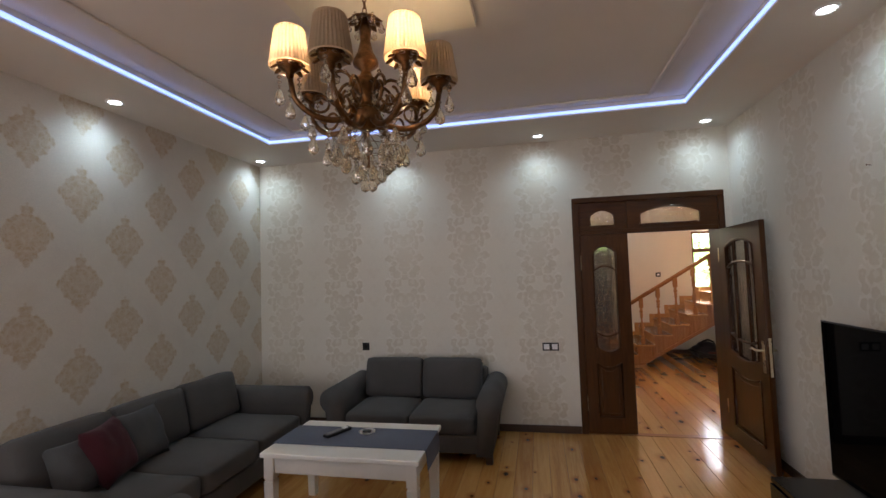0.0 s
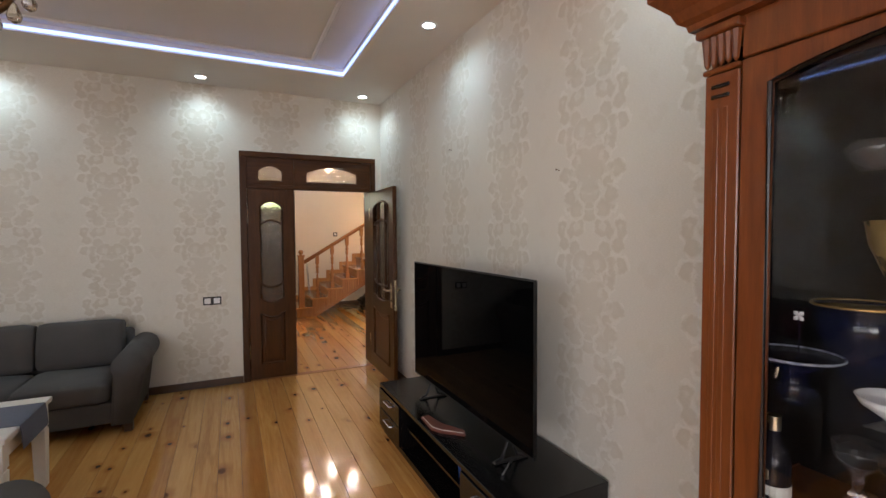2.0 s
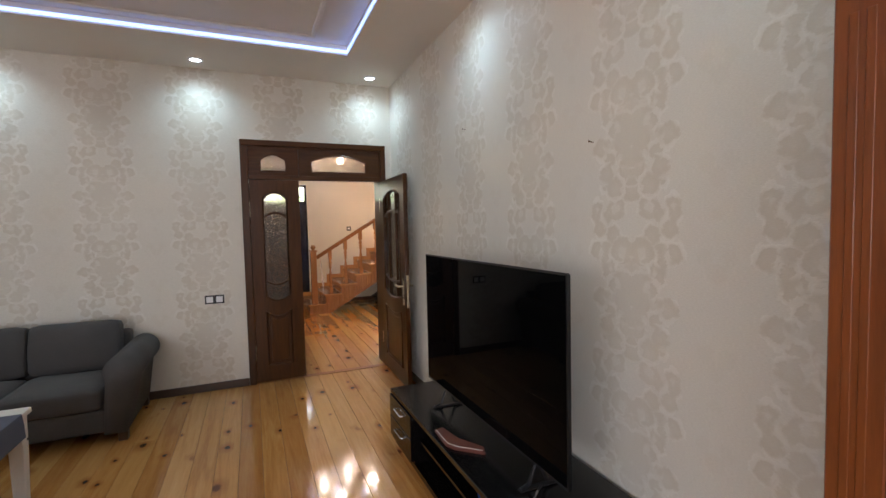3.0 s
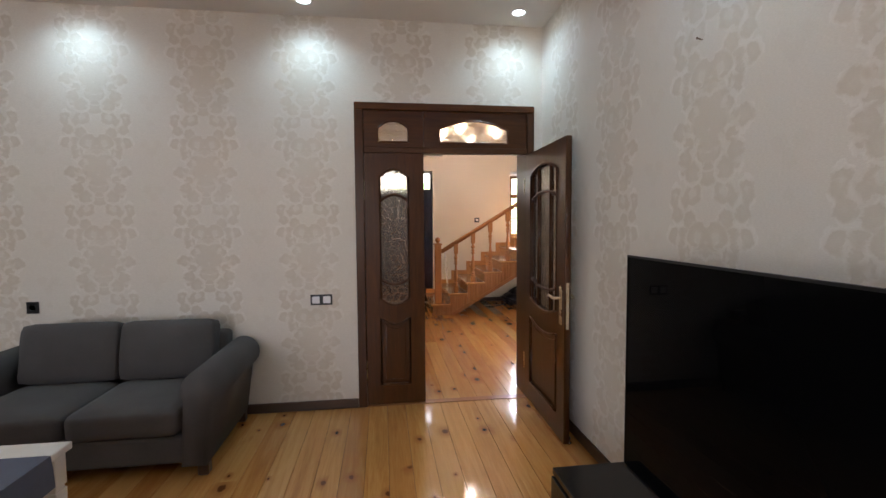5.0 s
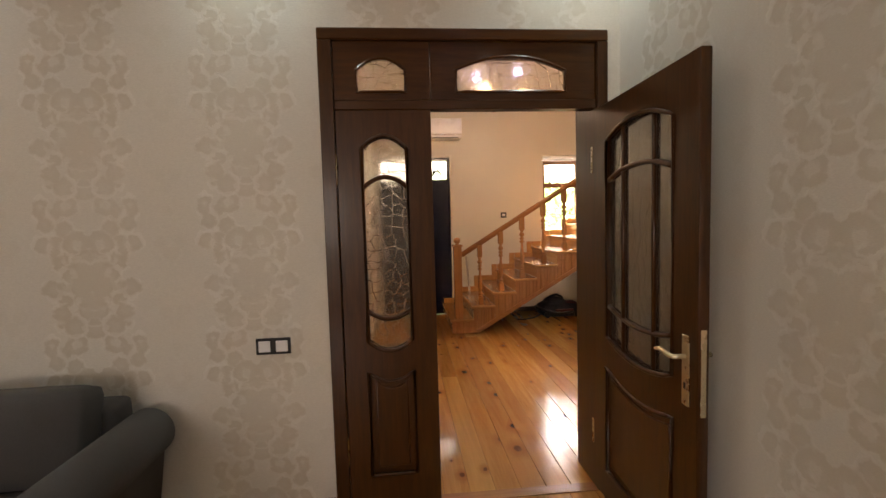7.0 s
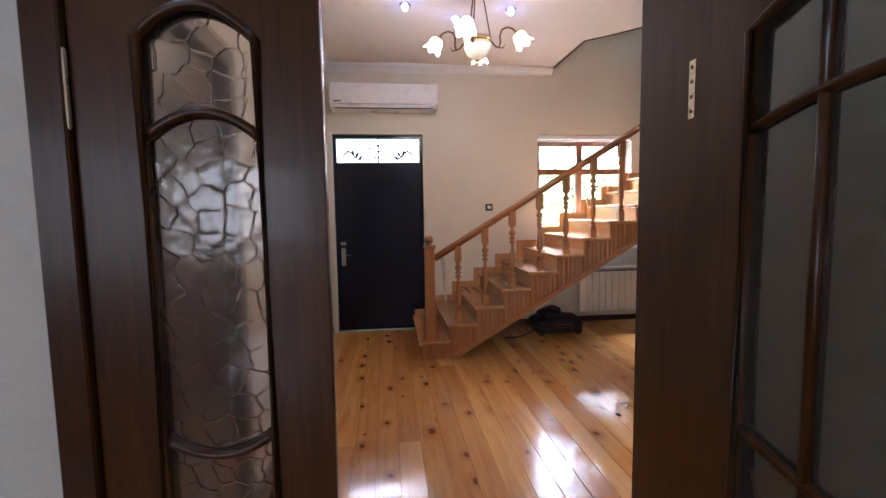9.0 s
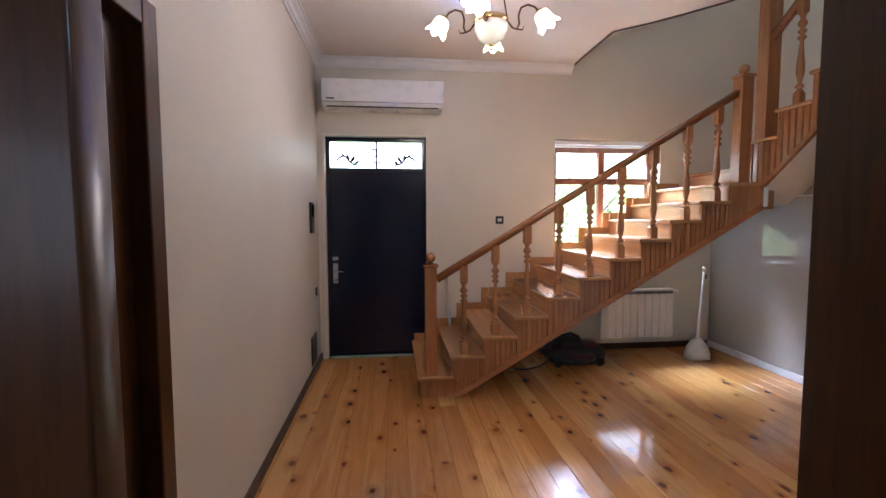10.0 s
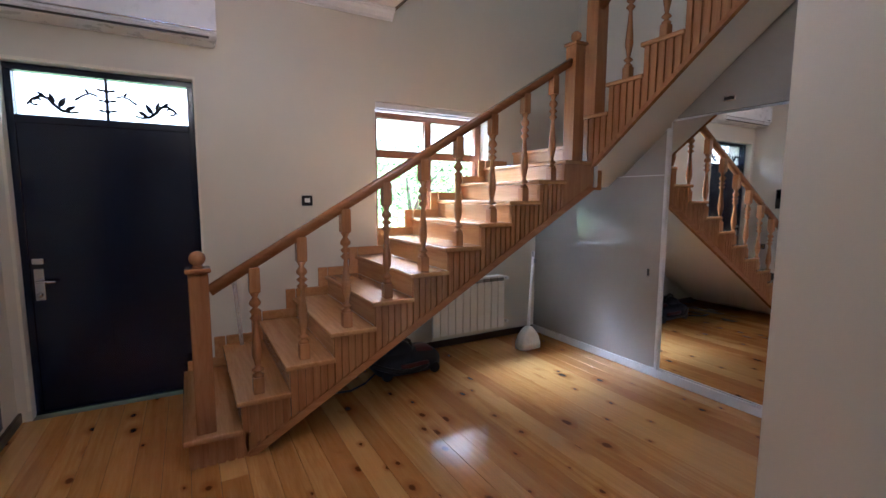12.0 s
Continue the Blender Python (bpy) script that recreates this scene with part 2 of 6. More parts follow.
def medallions():
    """Wallpaper with tan leaf medallions, staggered 0.705 by 0.64 m."""
    g = Graph("medallion_wallpaper")
    p = g.split(g.place())

    def lattice(y0, z0):
        a = g.math("MULTIPLY", g.math("ABSOLUTE", g.math("SUBTRACT", g.math("FRACT", g.math("ADD", g.math("DIVIDE", g.math("SUBTRACT", p[1], y0), 0.705), 0.5)), 0.5)), 0.705)
        b = g.math("MULTIPLY", g.math("SUBTRACT", g.math("FRACT", g.math("ADD", g.math("DIVIDE", g.math("SUBTRACT", p[2], z0), 0.64), 0.5)), 0.5), 0.64)
        v = g.join(a, b, 0.2)
        w1 = g.math("MULTIPLY", g.math("SUBTRACT", g.noise(v, 24, 3, 0.6), 0.5), 0.05)
        w2 = g.math("MULTIPLY", g.math("SUBTRACT", g.noise(g.join(b, a, 4.0), 24, 3, 0.6), 0.5), 0.05)
        leaves = [(0.0, 0.0, 0.105), (0.0, 0.115, 0.042), (0.014, 0.165, 0.026), (0.0, 0.198, 0.013), (0.058, 0.066, 0.056), (0.100, 0.022, 0.046), (0.143, 0.006, 0.026), (0.066, -0.058, 0.052), (0.104, -0.030, 0.034), (0.020, -0.120, 0.050), (0.0, -0.170, 0.026), (0.0, -0.195, 0.012)]
        whole, line = blobs(g, g.math("ADD", a, w1), g.math("ADD", b, w2), leaves)
        shape = g.span(whole, -0.006, 0.006, 1.0, 0.0)
        veins = g.span(line, 0.001, 0.008, 0.66, 1.0)
        return g.math("MULTIPLY", g.math("MULTIPLY", shape, veins), g.span(whole, -0.08, -0.01, 0.78, 1.0))

    f = g.math("MAXIMUM", lattice(2.767, 2.295), lattice(2.415, 1.975))
    wear = g.noise(g.place(), 26, 4)
    f = g.math("MULTIPLY", f, g.span(wear, 0.3, 0.65, 0.45, 0.95))
    weave = g.noise(g.mapped(g.place(), (90, 90, 320)), 1.0, 2)
    base = g.ramp(weave, [(0.3, (0.66, 0.62, 0.55)), (0.7, (0.75, 0.71, 0.63))])
    cloud = g.noise(g.place(), 5.0, 3)
    base = g.mix(g.span(cloud, 0.4, 0.7, 0.0, 0.3), base, (0.60, 0.55, 0.47))
    col = g.mix(f, base, (0.54, 0.42, 0.275))
    return g.done(col, g.span(f, 0.0, 1.0, 0.6, 0.36), 0, g.bump(g.math("ADD", f, g.math("MULTIPLY", weave, 0.4)), 0.25, 0.002), sheen=0.1)


def plaster(name, color, rough=0.85):
    g = Graph(name)
    p = g.place()
    a = g.noise(p, 1.1, 4)
    b = g.noise(p, 160, 3)
    col = g.ramp(a, [(0.3, tuple(c * 0.95 for c in color)), (0.7, tuple(min(1, c * 1.03) for c in color))])
    return g.done(col, rough, 0, g.bump(g.math("ADD", b, a), 0.12, 0.0015))


def pattern_glass(relief):
    """Bronze-tinted cast glass with raised outlines of interlocking cells of about 6 cm."""
    g = Graph("patterned_glass")
    x, y, z = g.split(g.place())
    p = g.join(x, z, 0.0)
    wx = g.math("MULTIPLY", g.math("SUBTRACT", g.noise(p, 22, 1), 0.5), 0.030)
    wz = g.math("MULTIPLY", g.math("SUBTRACT", g.noise(g.join(z, x, 3.0), 22, 1), 0.5), 0.030)
    q = g.join(g.math("ADD", x, wx), g.math("ADD", z, wz), 0.0)
    c = g.voronoi(q, 19, "DISTANCE_TO_EDGE", rand=0.8, dims="2D")
    h = g.span(c, 0.0, 0.05)
    h = g.math("ADD", h, g.math("MULTIPLY", g.noise(p, 15, 2), 1.3))
    h = g.math("ADD", h, g.math("MULTIPLY", g.noise(p, 60, 1), 0.04))
    return g.done((0.72, 0.65, 0.56), 0.10, 0, g.bump(h, relief, 0.0022), clear=0.95, ior=1.48)


def fabric(name, color):
    g = Graph(name)
    p = g.place()
    a = g.noise(p, 3.0, 4)
    w = g.noise(p, 420, 2)
    f = g.math("ADD", g.math("MULTIPLY", a, 0.45), g.math("MULTIPLY", w, 0.55))
    col = g.ramp(f, [(0.32, tuple(c * 0.72 for c in color)), (0.7, tuple(c * 1.28 for c in color))])
    return g.done(col, 0.95, 0, g.bump(w, 0.35, 0.002), sheen=0.06)


def glowing(name, color, power, base=(0.8, 0.8, 0.8), rough=0.4):
    g = Graph(name)
    return g.done(base, rough, 0, glow=color, power=power)


PINE = floor_pine()
WALLPAPER_FRONT = damask(0, 0.045, 0.86)
WALLPAPER_SIDE = damask(1, 2.30, 0.7)
WALLPAPER_LEFT = medallions()
CEILING = plaster("ceiling_paint", (0.78, 0.735, 0.685))
CREAM = plaster("cream_panel_paint", (0.80, 0.75, 0.62))
HALL_WALL = plaster("hall_wallpaper", (0.69, 0.638, 0.535), 0.5)
HALL_CEILING = plaster("hall_ceiling_paint", (0.80, 0.74, 0.68))
WHITE_TRIM = plain("white_trim_paint", (0.78, 0.76, 0.74), 0.4, vary=0.04)
DOOR_WOOD = wood("dark_walnut_upright", (0.026, 0.0074, 0.0012), (0.094, 0.0315, 0.0058), 2, 44, 0.30, 0.08, 0.0, 0.8, 1.40)
DOOR_WOOD_X = wood("dark_walnut_level", (0.026, 0.0074, 0.0012), (0.094, 0.0315, 0.0058), 0, 44, 0.30, 0.08, 0.0, 0.8, 1.40)
SKIRTING = wood("dark_skirting_wood", (0.030, 0.014, 0.008), (0.075, 0.035, 0.018), 0, 18, 0.4, 0.1)
# Level beech is lighter and yellower: window daylight on the treads is in its colour.
STAIR_X = wood("varnished_beech_level_daylit", (0.36, 0.160, 0.052), (0.56, 0.290, 0.112), 1, 26, 0.22, 0.4)
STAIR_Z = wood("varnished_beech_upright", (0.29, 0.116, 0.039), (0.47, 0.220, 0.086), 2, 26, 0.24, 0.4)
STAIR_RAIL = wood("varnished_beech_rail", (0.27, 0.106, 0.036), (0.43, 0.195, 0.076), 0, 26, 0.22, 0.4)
CHERRY = wood("cherry_cabinet_wood", (0.11, 0.028, 0.007), (0.23, 0.066, 0.016), 2, 40, 0.30, 0.12)
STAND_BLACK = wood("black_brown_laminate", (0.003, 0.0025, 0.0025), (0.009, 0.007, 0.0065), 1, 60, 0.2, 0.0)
GREY_FABRIC = fabric("charcoal_grey_fabric", (0.074, 0.069, 0.065))
GREY_CUSHION = fabric("mid_grey_fabric", (0.066, 0.065, 0.064))
RED_FABRIC = fabric("dark_red_satin", (0.055, 0.003, 0.007))
RUNNER = fabric("slate_blue_linen", (0.095, 0.11, 0.15))
TABLE_WHITE = plain("white_lacquer", (0.80, 0.77, 0.70), 0.35, vary=0.05)
BLACK_GLOSS = Graph("black_screen_glass").done((0.002, 0.002, 0.0022), 0.025, 0, ior=1.12)
BLACK_PLASTIC = plain("black_plastic", (0.007, 0.007, 0.0075), 0.35)
BLACK_STEEL = plain("black_painted_steel", (0.0042, 0.0075, 0.024), 0.20, vary=0.12, scale=3, bump=0.0)
WHITE_PLASTIC = plain("white_plastic", (0.82, 0.81, 0.80), 0.3, vary=0.03)
GREY_LACQUER = plain("grey_lacquer_panel", (0.40, 0.385, 0.36), 0.012, vary=0.04, scale=2, bump=0.0)
ALU_WHITE = plain("white_enamel_profile", (0.74, 0.75, 0.77), 0.3, vary=0.04)
BRASS = plain("polished_brass", (0.72, 0.52, 0.25), 0.25, 1.0)
PALE_BRASS = plain("pale_brass", (0.78, 0.70, 0.52), 0.28, 1.0)
BRONZE = plain("antique_bronze", (0.15, 0.078, 0.032), 0.34, 0.9, vary=0.7, scale=38, bump=0.3)
CHROME = plain("brushed_chrome", (0.7, 0.7, 0.72), 0.2, 1.0)
RADIATOR_WHITE = plain("radiator_enamel", (0.78, 0.76, 0.74), 0.35, vary=0.04)
MIRROR = Graph("mirror_silver").done((0.88, 0.88, 0.88), 0.015, 1.0)
GLASS = Graph("clear_glass").done((0.97, 0.98, 0.98), 0.0, 0, clear=1.0, ior=1.45)
DARK_GLASS = Graph("cabinet_glass").done((0.95, 0.96, 0.96), 0.0, 0, clear=1.0, ior=1.45)
PATTERN_GLASS = pattern_glass(0.75)
FAINT_GLASS = pattern_glass(0.14)
CRYSTAL = Graph("amber_crystal").done((0.93, 0.86, 0.72), 0.03, 0, clear=0.9, ior=1.55)
LED = glowing("led_strip_glow", (0.22, 0.40, 1.0), LED_GLOW)
SPOT_GLOW = glowing("spot_diffuser_glow", (0.74, 0.92, 1.0), 14.0)


def shade_cloth():
    """Pleated cloth that lets part of the bulb's light through."""
    g = Graph("pleated_shade_cloth")
    col = g.ramp(g.noise(g.place(), 300, 2), [(0.3, (0.60, 0.49, 0.36)), (0.7, (0.72, 0.60, 0.45))])
    a = g.t.nodes.new("ShaderNodeBsdfDiffuse")
    b = g.t.nodes.new("ShaderNodeBsdfTranslucent")
    g.put(a.inputs["Color"], col)
    g.put(b.inputs["Color"], col)
    m = g.t.nodes.new("ShaderNodeMixShader")
    m.inputs[0].default_value = 0.33
    g.t.links.new(a.outputs[0], m.inputs[1])
    g.t.links.new(b.outputs[0], m.inputs[2])
    g.t.links.new(m.outputs[0], g.out.inputs[0])
    return g.m


SHADE_CLOTH = shade_cloth()
TULIP = glowing("lit_frosted_glass", (1.0, 0.80, 0.50), 2.6, (0.9, 0.85, 0.75))
BOWL = plain("frosted_bowl_glass", (0.80, 0.78, 0.68), 0.25, vary=0.05)
HALL_SPOT = glowing("hall_spot_glow", (0.45, 0.55, 1.0), 9.0)

# ---- building blocks ----
ORIGIN = {}


def mesh_of(bm, name, material, smooth=False):
    me = bpy.data.meshes.new(name)
    bm.normal_update()
    bm.to_mesh(me)
    bm.free()
    me.materials.append(material)
    if smooth:
        for p in me.polygons:
            p.use_smooth = True
    return me


def box(bm, x0, x1, y0, y1, z0, z1, bevel=0.0, seg=2):
    b = bmesh.new()
    bmesh.ops.create_cube(b, size=1.0)
    for v in b.verts:
        v.co = Vector((x0 + (v.co.x + 0.5) * (x1 - x0), y0 + (v.co.y + 0.5) * (y1 - y0), z0 + (v.co.z + 0.5) * (z1 - z0)))
    if bevel > 0:
        bmesh.ops.bevel(b, geom=b.edges[:], offset=bevel, segments=seg, profile=0.5, affect="EDGES")
    add(bm, b)
    return bm


def add(bm, b, m=None):
    """Adds bmesh b to bm, at pose m."""
    if m is not None:
        bmesh.ops.transform(b, matrix=m, verts=b.verts)
    me = bpy.data.meshes.new("joined")
    b.to_mesh(me)
    b.free()
    bm.from_mesh(me)
    bpy.data.meshes.remove(me)
    return bm


def block(x0, x1, y0, y1, z0, z1, bevel=0.0, seg=2):
    return box(bmesh.new(), x0, x1, y0, y1, z0, z1, bevel, seg)


def prism(points, axis, a, b):
    """A prism over a flat outline; axis is the one along which it is drawn from a to b."""
    bm = bmesh.new()

    def at(p, w):
        q = list(p)
        q.insert(axis, w)
        return Vector(q)

    lo = [bm.verts.new(at(p, a)) for p in points]
    hi = [bm.verts.new(at(p, b)) for p in points]
    bm.faces.new(lo)
    bm.faces.new(hi[::-1])
    n = len(points)
    for i in range(n):
        bm.faces.new((lo[i], hi[i], hi[(i + 1) % n], lo[(i + 1) % n]))
    bmesh.ops.recalc_face_normals(bm, faces=bm.faces)
    return bm


def lathe(profile, seg=14, m=None, caps=True):
    """A turned solid round z from (radius, height) pairs."""
    bm = bmesh.new()
    rings = []
    for r, z in profile:
        if r < 1e-5:
            rings.append([bm.verts.new((0, 0, z))])
        else:
            rings.append([bm.verts.new((r * math.cos(2 * math.pi * i / seg), r * math.sin(2 * math.pi * i / seg), z)) for i in range(seg)])
    for a, b in zip(rings, rings[1:]):
        for i in range(seg):
            j = (i + 1) % seg
            if len(a) == 1 and len(b) > 1:
                bm.faces.new((a[0], b[j], b[i]))
            elif len(b) == 1 and len(a) > 1:
                bm.faces.new((a[i], a[j], b[0]))
            elif len(a) > 1:
                bm.faces.new((a[i], a[j], b[j], b[i]))
    for ring in (rings[0], rings[-1]):
        if len(ring) > 1 and caps:
            bm.faces.new(ring)
    bmesh.ops.recalc_face_normals(bm, faces=bm.faces)
    if m is not None:
        bmesh.ops.transform(bm, matrix=m, verts=bm.verts)
    return bm


def tube(points, radius, seg=8, closed=False):
    """A round bar along points; radius may be one number or one for each point."""
    bm = bmesh.new()
    pts = [Vector(p) for p in points]
    n = len(pts)
    rings = []
    for i, p in enumerate(pts):
        if closed:
            d = pts[(i + 1) % n] - pts[i - 1]
        else:
            d = pts[min(i + 1, n - 1)] - pts[max(i - 1, 0)]
        q = d.to_track_quat("Z", "Y")
        r = radius[i] if isinstance(radius, (list, tuple)) else radius
        rings.append([bm.verts.new(p + q @ Vector((r * math.cos(2 * math.pi * k / seg), r * math.sin(2 * math.pi * k / seg), 0))) for k in range(seg)])
    pairs = list(zip(rings, rings[1:])) + ([(rings[-1], rings[0])] if closed else [])
    for a, b in pairs:
        for k in range(seg):
            bm.faces.new((a[k], a[(k + 1) % seg], b[(k + 1) % seg], b[k]))
    if not closed:
        bm.faces.new(rings[0])
        bm.faces.new(rings[-1])
    bmesh.ops.recalc_face_normals(bm, faces=bm.faces)
    return bm


def plate(loops, y0, y1, bevel=0.0):
    """A board standing in the x-z plane, from y0 to y1, with holes where inner loops lie."""
    cu = bpy.data.curves.new("outline", "CURVE")
    cu.dimensions, cu.fill_mode = "2D", "BOTH"
    cu.extrude = max(0.0005, abs(y1 - y0) / 2 - bevel)
    cu.bevel_depth, cu.bevel_resolution, cu.offset = bevel, 1, -bevel
    for loop in loops:
        s = cu.splines.new("POLY")
        s.points.add(len(loop) - 1)
        for p, (x, z) in zip(s.points, loop):
            p.co = (x, z, 0, 1)
        s.use_cyclic_u = True
    ob = bpy.data.objects.new("outline", cu)
    scene.collection.objects.link(ob)
    me = bpy.data.meshes.new_from_object(ob.evaluated_get(bpy.context.evaluated_depsgraph_get()))
    bm = bmesh.new()
    bm.from_mesh(me)
    bpy.data.objects.remove(ob)
    bpy.data.curves.remove(cu)
    bpy.data.meshes.remove(me)
    bmesh.ops.transform(bm, matrix=Matrix.Translation((0, (y0 + y1) / 2, 0)) @ Matrix.Rotation(radians(90), 4, "X"), verts=bm.verts)
    return bm


def thing(name, label, category, loc=(0, 0, 0), group="", turn=0.0, kind=""):
    ob = new(name)
    ob.empty_display_size = 0.1
    ob.location = loc
    ob.rotation_euler = (0, 0, radians(turn))
    ORIGIN[ob] = Vector(loc) if turn == 0 else Vector()
    return tagged(ob, label, category, group, kind)


def part(name, bm, material, parent, label="", smooth=False, local=False):
    """Links bm as one mesh under a thing or part. Places are the world's, unless local or the thing is turned."""
    root = parent
    while root.parent is not None:
        root = root.parent
    if not local:
        bmesh.ops.translate(bm, vec=-ORIGIN[root], verts=bm.verts)
    ob = new(name, mesh_of(bm, name, material, smooth))
    ob.parent = parent
    return tagged(ob, label)


def shared(name, me, parent, loc, turn=0.0):
    """One more part on a mesh that is already there, at a place of the thing's own frame."""
    root = parent
    while root.parent is not None:
        root = root.parent
    ob = new(name, me)
    ob.parent = parent
    ob.location = Vector(loc) - ORIGIN[root]
    ob.rotation_euler = (0, 0, turn)
    return ob


def solid(name, bm, material, label, category="", smooth=False, kind="structure"):
    return tagged(new(name, mesh_of(bm, name, material, smooth)), label, category or name.split("_")[0], kind=kind)


def arch(x0, x1, z0, z1, rise, dip=0.0, n=14):
    """An outline with an arched top (rise above z1) and a sagging bottom (dip below z0)."""
    pts = []
    for i in range(n + 1):
        a = i / n
        pts.append((x0 + (x1 - x0) * a, z0 - dip * (1 - (2 * a - 1) ** 2)))
    for i in range(n + 1):
        a = i / n
        pts.append((x1 - (x1 - x0) * a, z1 + rise * (1 - (2 * a - 1) ** 2)))
    return pts


def rect(x0, x1, z0, z1):
    return [(x0, z0), (x1, z0), (x1, z1), (x0, z1)]


def bowbar(x0, x1, z, rise, y, r, n=12):
    """A curved glazing bar."""
    return tube([(x0 + (x1 - x0) * i / n, y, z + rise * (1 - (2 * i / n - 1) ** 2)) for i in range(n + 1)], r, 8)


# ---- plan ----
ROOM_L, ROOM_R, ROOM_B, WALL_Y, WALL_Y2 = -3.152, 1.878, -3.2, 4.906, 5.17
HALL_L, HALL_FAR, CLOSET_X, PIER_X, PIER_Y = 0.36, 9.42, 4.80, 3.30, 6.37
SOFFIT_Z, CEIL_Z, HALL_Z, TOP_Z = 2.978, 3.06, 3.15, 5.6
OPEN_L, OPEN_R, OPEN_T = 0.400, 1.813, 2.362

# ---- walls ----
bm = bmesh.new()
box(bm, ROOM_L - 0.2, OPEN_L + 0.02, WALL_Y, WALL_Y2 - 0.01, 0, CEIL_Z + 0.2)
box(bm, OPEN_R - 0.02, ROOM_R + 0.2, WALL_Y, WALL_Y2 - 0.01, 0, CEIL_Z + 0.2)
box(bm, OPEN_L + 0.02, OPEN_R - 0.02, WALL_Y, WALL_Y2 - 0.01, OPEN_T - 0.02, CEIL_Z + 0.2)
solid("wall_front", bm, WALLPAPER_FRONT, "cream damask wallpapered wall round the double door", "wall")
solid("wall_side", block(ROOM_R, ROOM_R + 0.2, ROOM_B, WALL_Y, 0, CEIL_Z + 0.2), WALLPAPER_SIDE, "cream damask wallpapered wall behind the television", "wall")
# The opening from -2.8 to 0.2 is unseen, added for the side lamp.
bm = bmesh.new()
for y0, y1, z0, z1 in ((ROOM_B, -2.8, 0, CEIL_Z + 0.2), (0.2, WALL_Y, 0, CEIL_Z + 0.2), (-2.8, 0.2, 0, 0.6), (-2.8, 0.2, 2.5, CEIL_Z + 0.2)):
    box(bm, ROOM_L - 0.2, ROOM_L, y0, y1, z0, z1)
solid("wall_sofa", bm, WALLPAPER_LEFT, "cream wallpapered wall with tan medallions", "wall")
bm = bmesh.new()
box(bm, ROOM_L, -2.9, ROOM_B - 0.25, ROOM_B, 0, CEIL_Z + 0.2)
box(bm, -0.5, ROOM_R, ROOM_B - 0.25, ROOM_B, 0, CEIL_Z + 0.2)
box(bm, -2.9, -0.5, ROOM_B - 0.25, ROOM_B, 0, 0.9)
box(bm, -2.9, -0.5, ROOM_B - 0.25, ROOM_B, 2.3, CEIL_Z + 0.2)
solid("wall_back", bm, WALLPAPER_FRONT, "plain papered wall with a window opening", "wall")

bm = bmesh.new()
box(bm, HALL_L - 0.12, OPEN_L + 0.02, WALL_Y2 - 0.009, WALL_Y2 + 0.005, 0, HALL_Z)
box(bm, OPEN_R - 0.02, CLOSET_X + 0.6, WALL_Y2 - 0.009, WALL_Y2 + 0.005, 0, TOP_Z)
box(bm, OPEN_L + 0.02, OPEN_R - 0.02, WALL_Y2 - 0.009, WALL_Y2 + 0.005, OPEN_T - 0.02, TOP_Z)
solid("wall_hall_near", bm, HALL_WALL, "beige hall side of the door wall", "wall")
SIDE_DOOR = (5.28, 6.14)
bm = bmesh.new()
box(bm, HALL_L - 0.2, HALL_L, WALL_Y2 + 0.005, SIDE_DOOR[0], 0, HALL_Z + 0.2)
box(bm, HALL_L - 0.2, HALL_L, SIDE_DOOR[1], HALL_FAR + 0.35, 0, TOP_Z)
box(bm, HALL_L - 0.2, HALL_L, SIDE_DOOR[0], SIDE_DOOR[1], 2.15, HALL_Z + 0.2)
solid("wall_hall_left", bm, HALL_WALL, "beige papered hall wall beside the entrance door", "wall")
# far wall with the entrance door and the window
DX0, DX1, DZ = 0.432, 1.498, 2.365
WX0, WX1, WZ0, WZ1 = 2.915, 4.145, 0.95, 2.365
# The gap at 4.6 to 5.1 m is unseen, added to let daylight in.
bm = bmesh.new()
for x0, x1, z0, z1 in ((HALL_L, DX0, 0, TOP_Z), (DX0, DX1, DZ, TOP_Z), (DX1, WX0, 0, TOP_Z), (WX0, WX1, 0, WZ0), (WX0, WX1, WZ1, TOP_Z), (WX1, 5.55, 0, 4.6), (WX1, 5.55, 5.1, TOP_Z)):
    box(bm, x0, x1, HALL_FAR, HALL_FAR + 0.35, z0, z1)
solid("wall_hall_far", bm, HALL_WALL, "beige papered wall with the entrance door and window", "wall")
solid("wall_stairwell", block(5.35, 5.55, WALL_Y2 + 0.005, HALL_FAR, 0, TOP_Z), HALL_WALL, "beige stairwell wall behind the upper flight", "wall")
bm = bmesh.new()
box(bm, PIER_X, 5.35, WALL_Y2 + 0.005, PIER_Y, 0, HALL_Z)
solid("wall_pier", bm, HALL_WALL, "beige papered wall corner beside the mirrored closet", "wall")

# ---- ceilings ----
IN_L, IN_R, IN_F, IN_B = -2.532, 1.291, 4.15, -2.45
bm = bmesh.new()
box(bm, ROOM_L, ROOM_R, IN_F, WALL_Y, SOFFIT_Z, CEIL_Z - 0.003)
box(bm, ROOM_L, ROOM_R, ROOM_B, IN_B, SOFFIT_Z, CEIL_Z - 0.003)
box(bm, ROOM_L, IN_L, IN_B, IN_F, SOFFIT_Z, CEIL_Z - 0.003)
box(bm, IN_R, ROOM_R, IN_B, IN_F, SOFFIT_Z, CEIL_Z - 0.003)
solid("ceiling_border", bm, CEILING, "white plaster ceiling border with downlights", "ceiling")
solid("ceiling", block(ROOM_L, ROOM_R, ROOM_B, WALL_Y, CEIL_Z, CEIL_Z + 0.18), CEILING, "white painted recessed ceiling", "ceiling")
bm = bmesh.new()
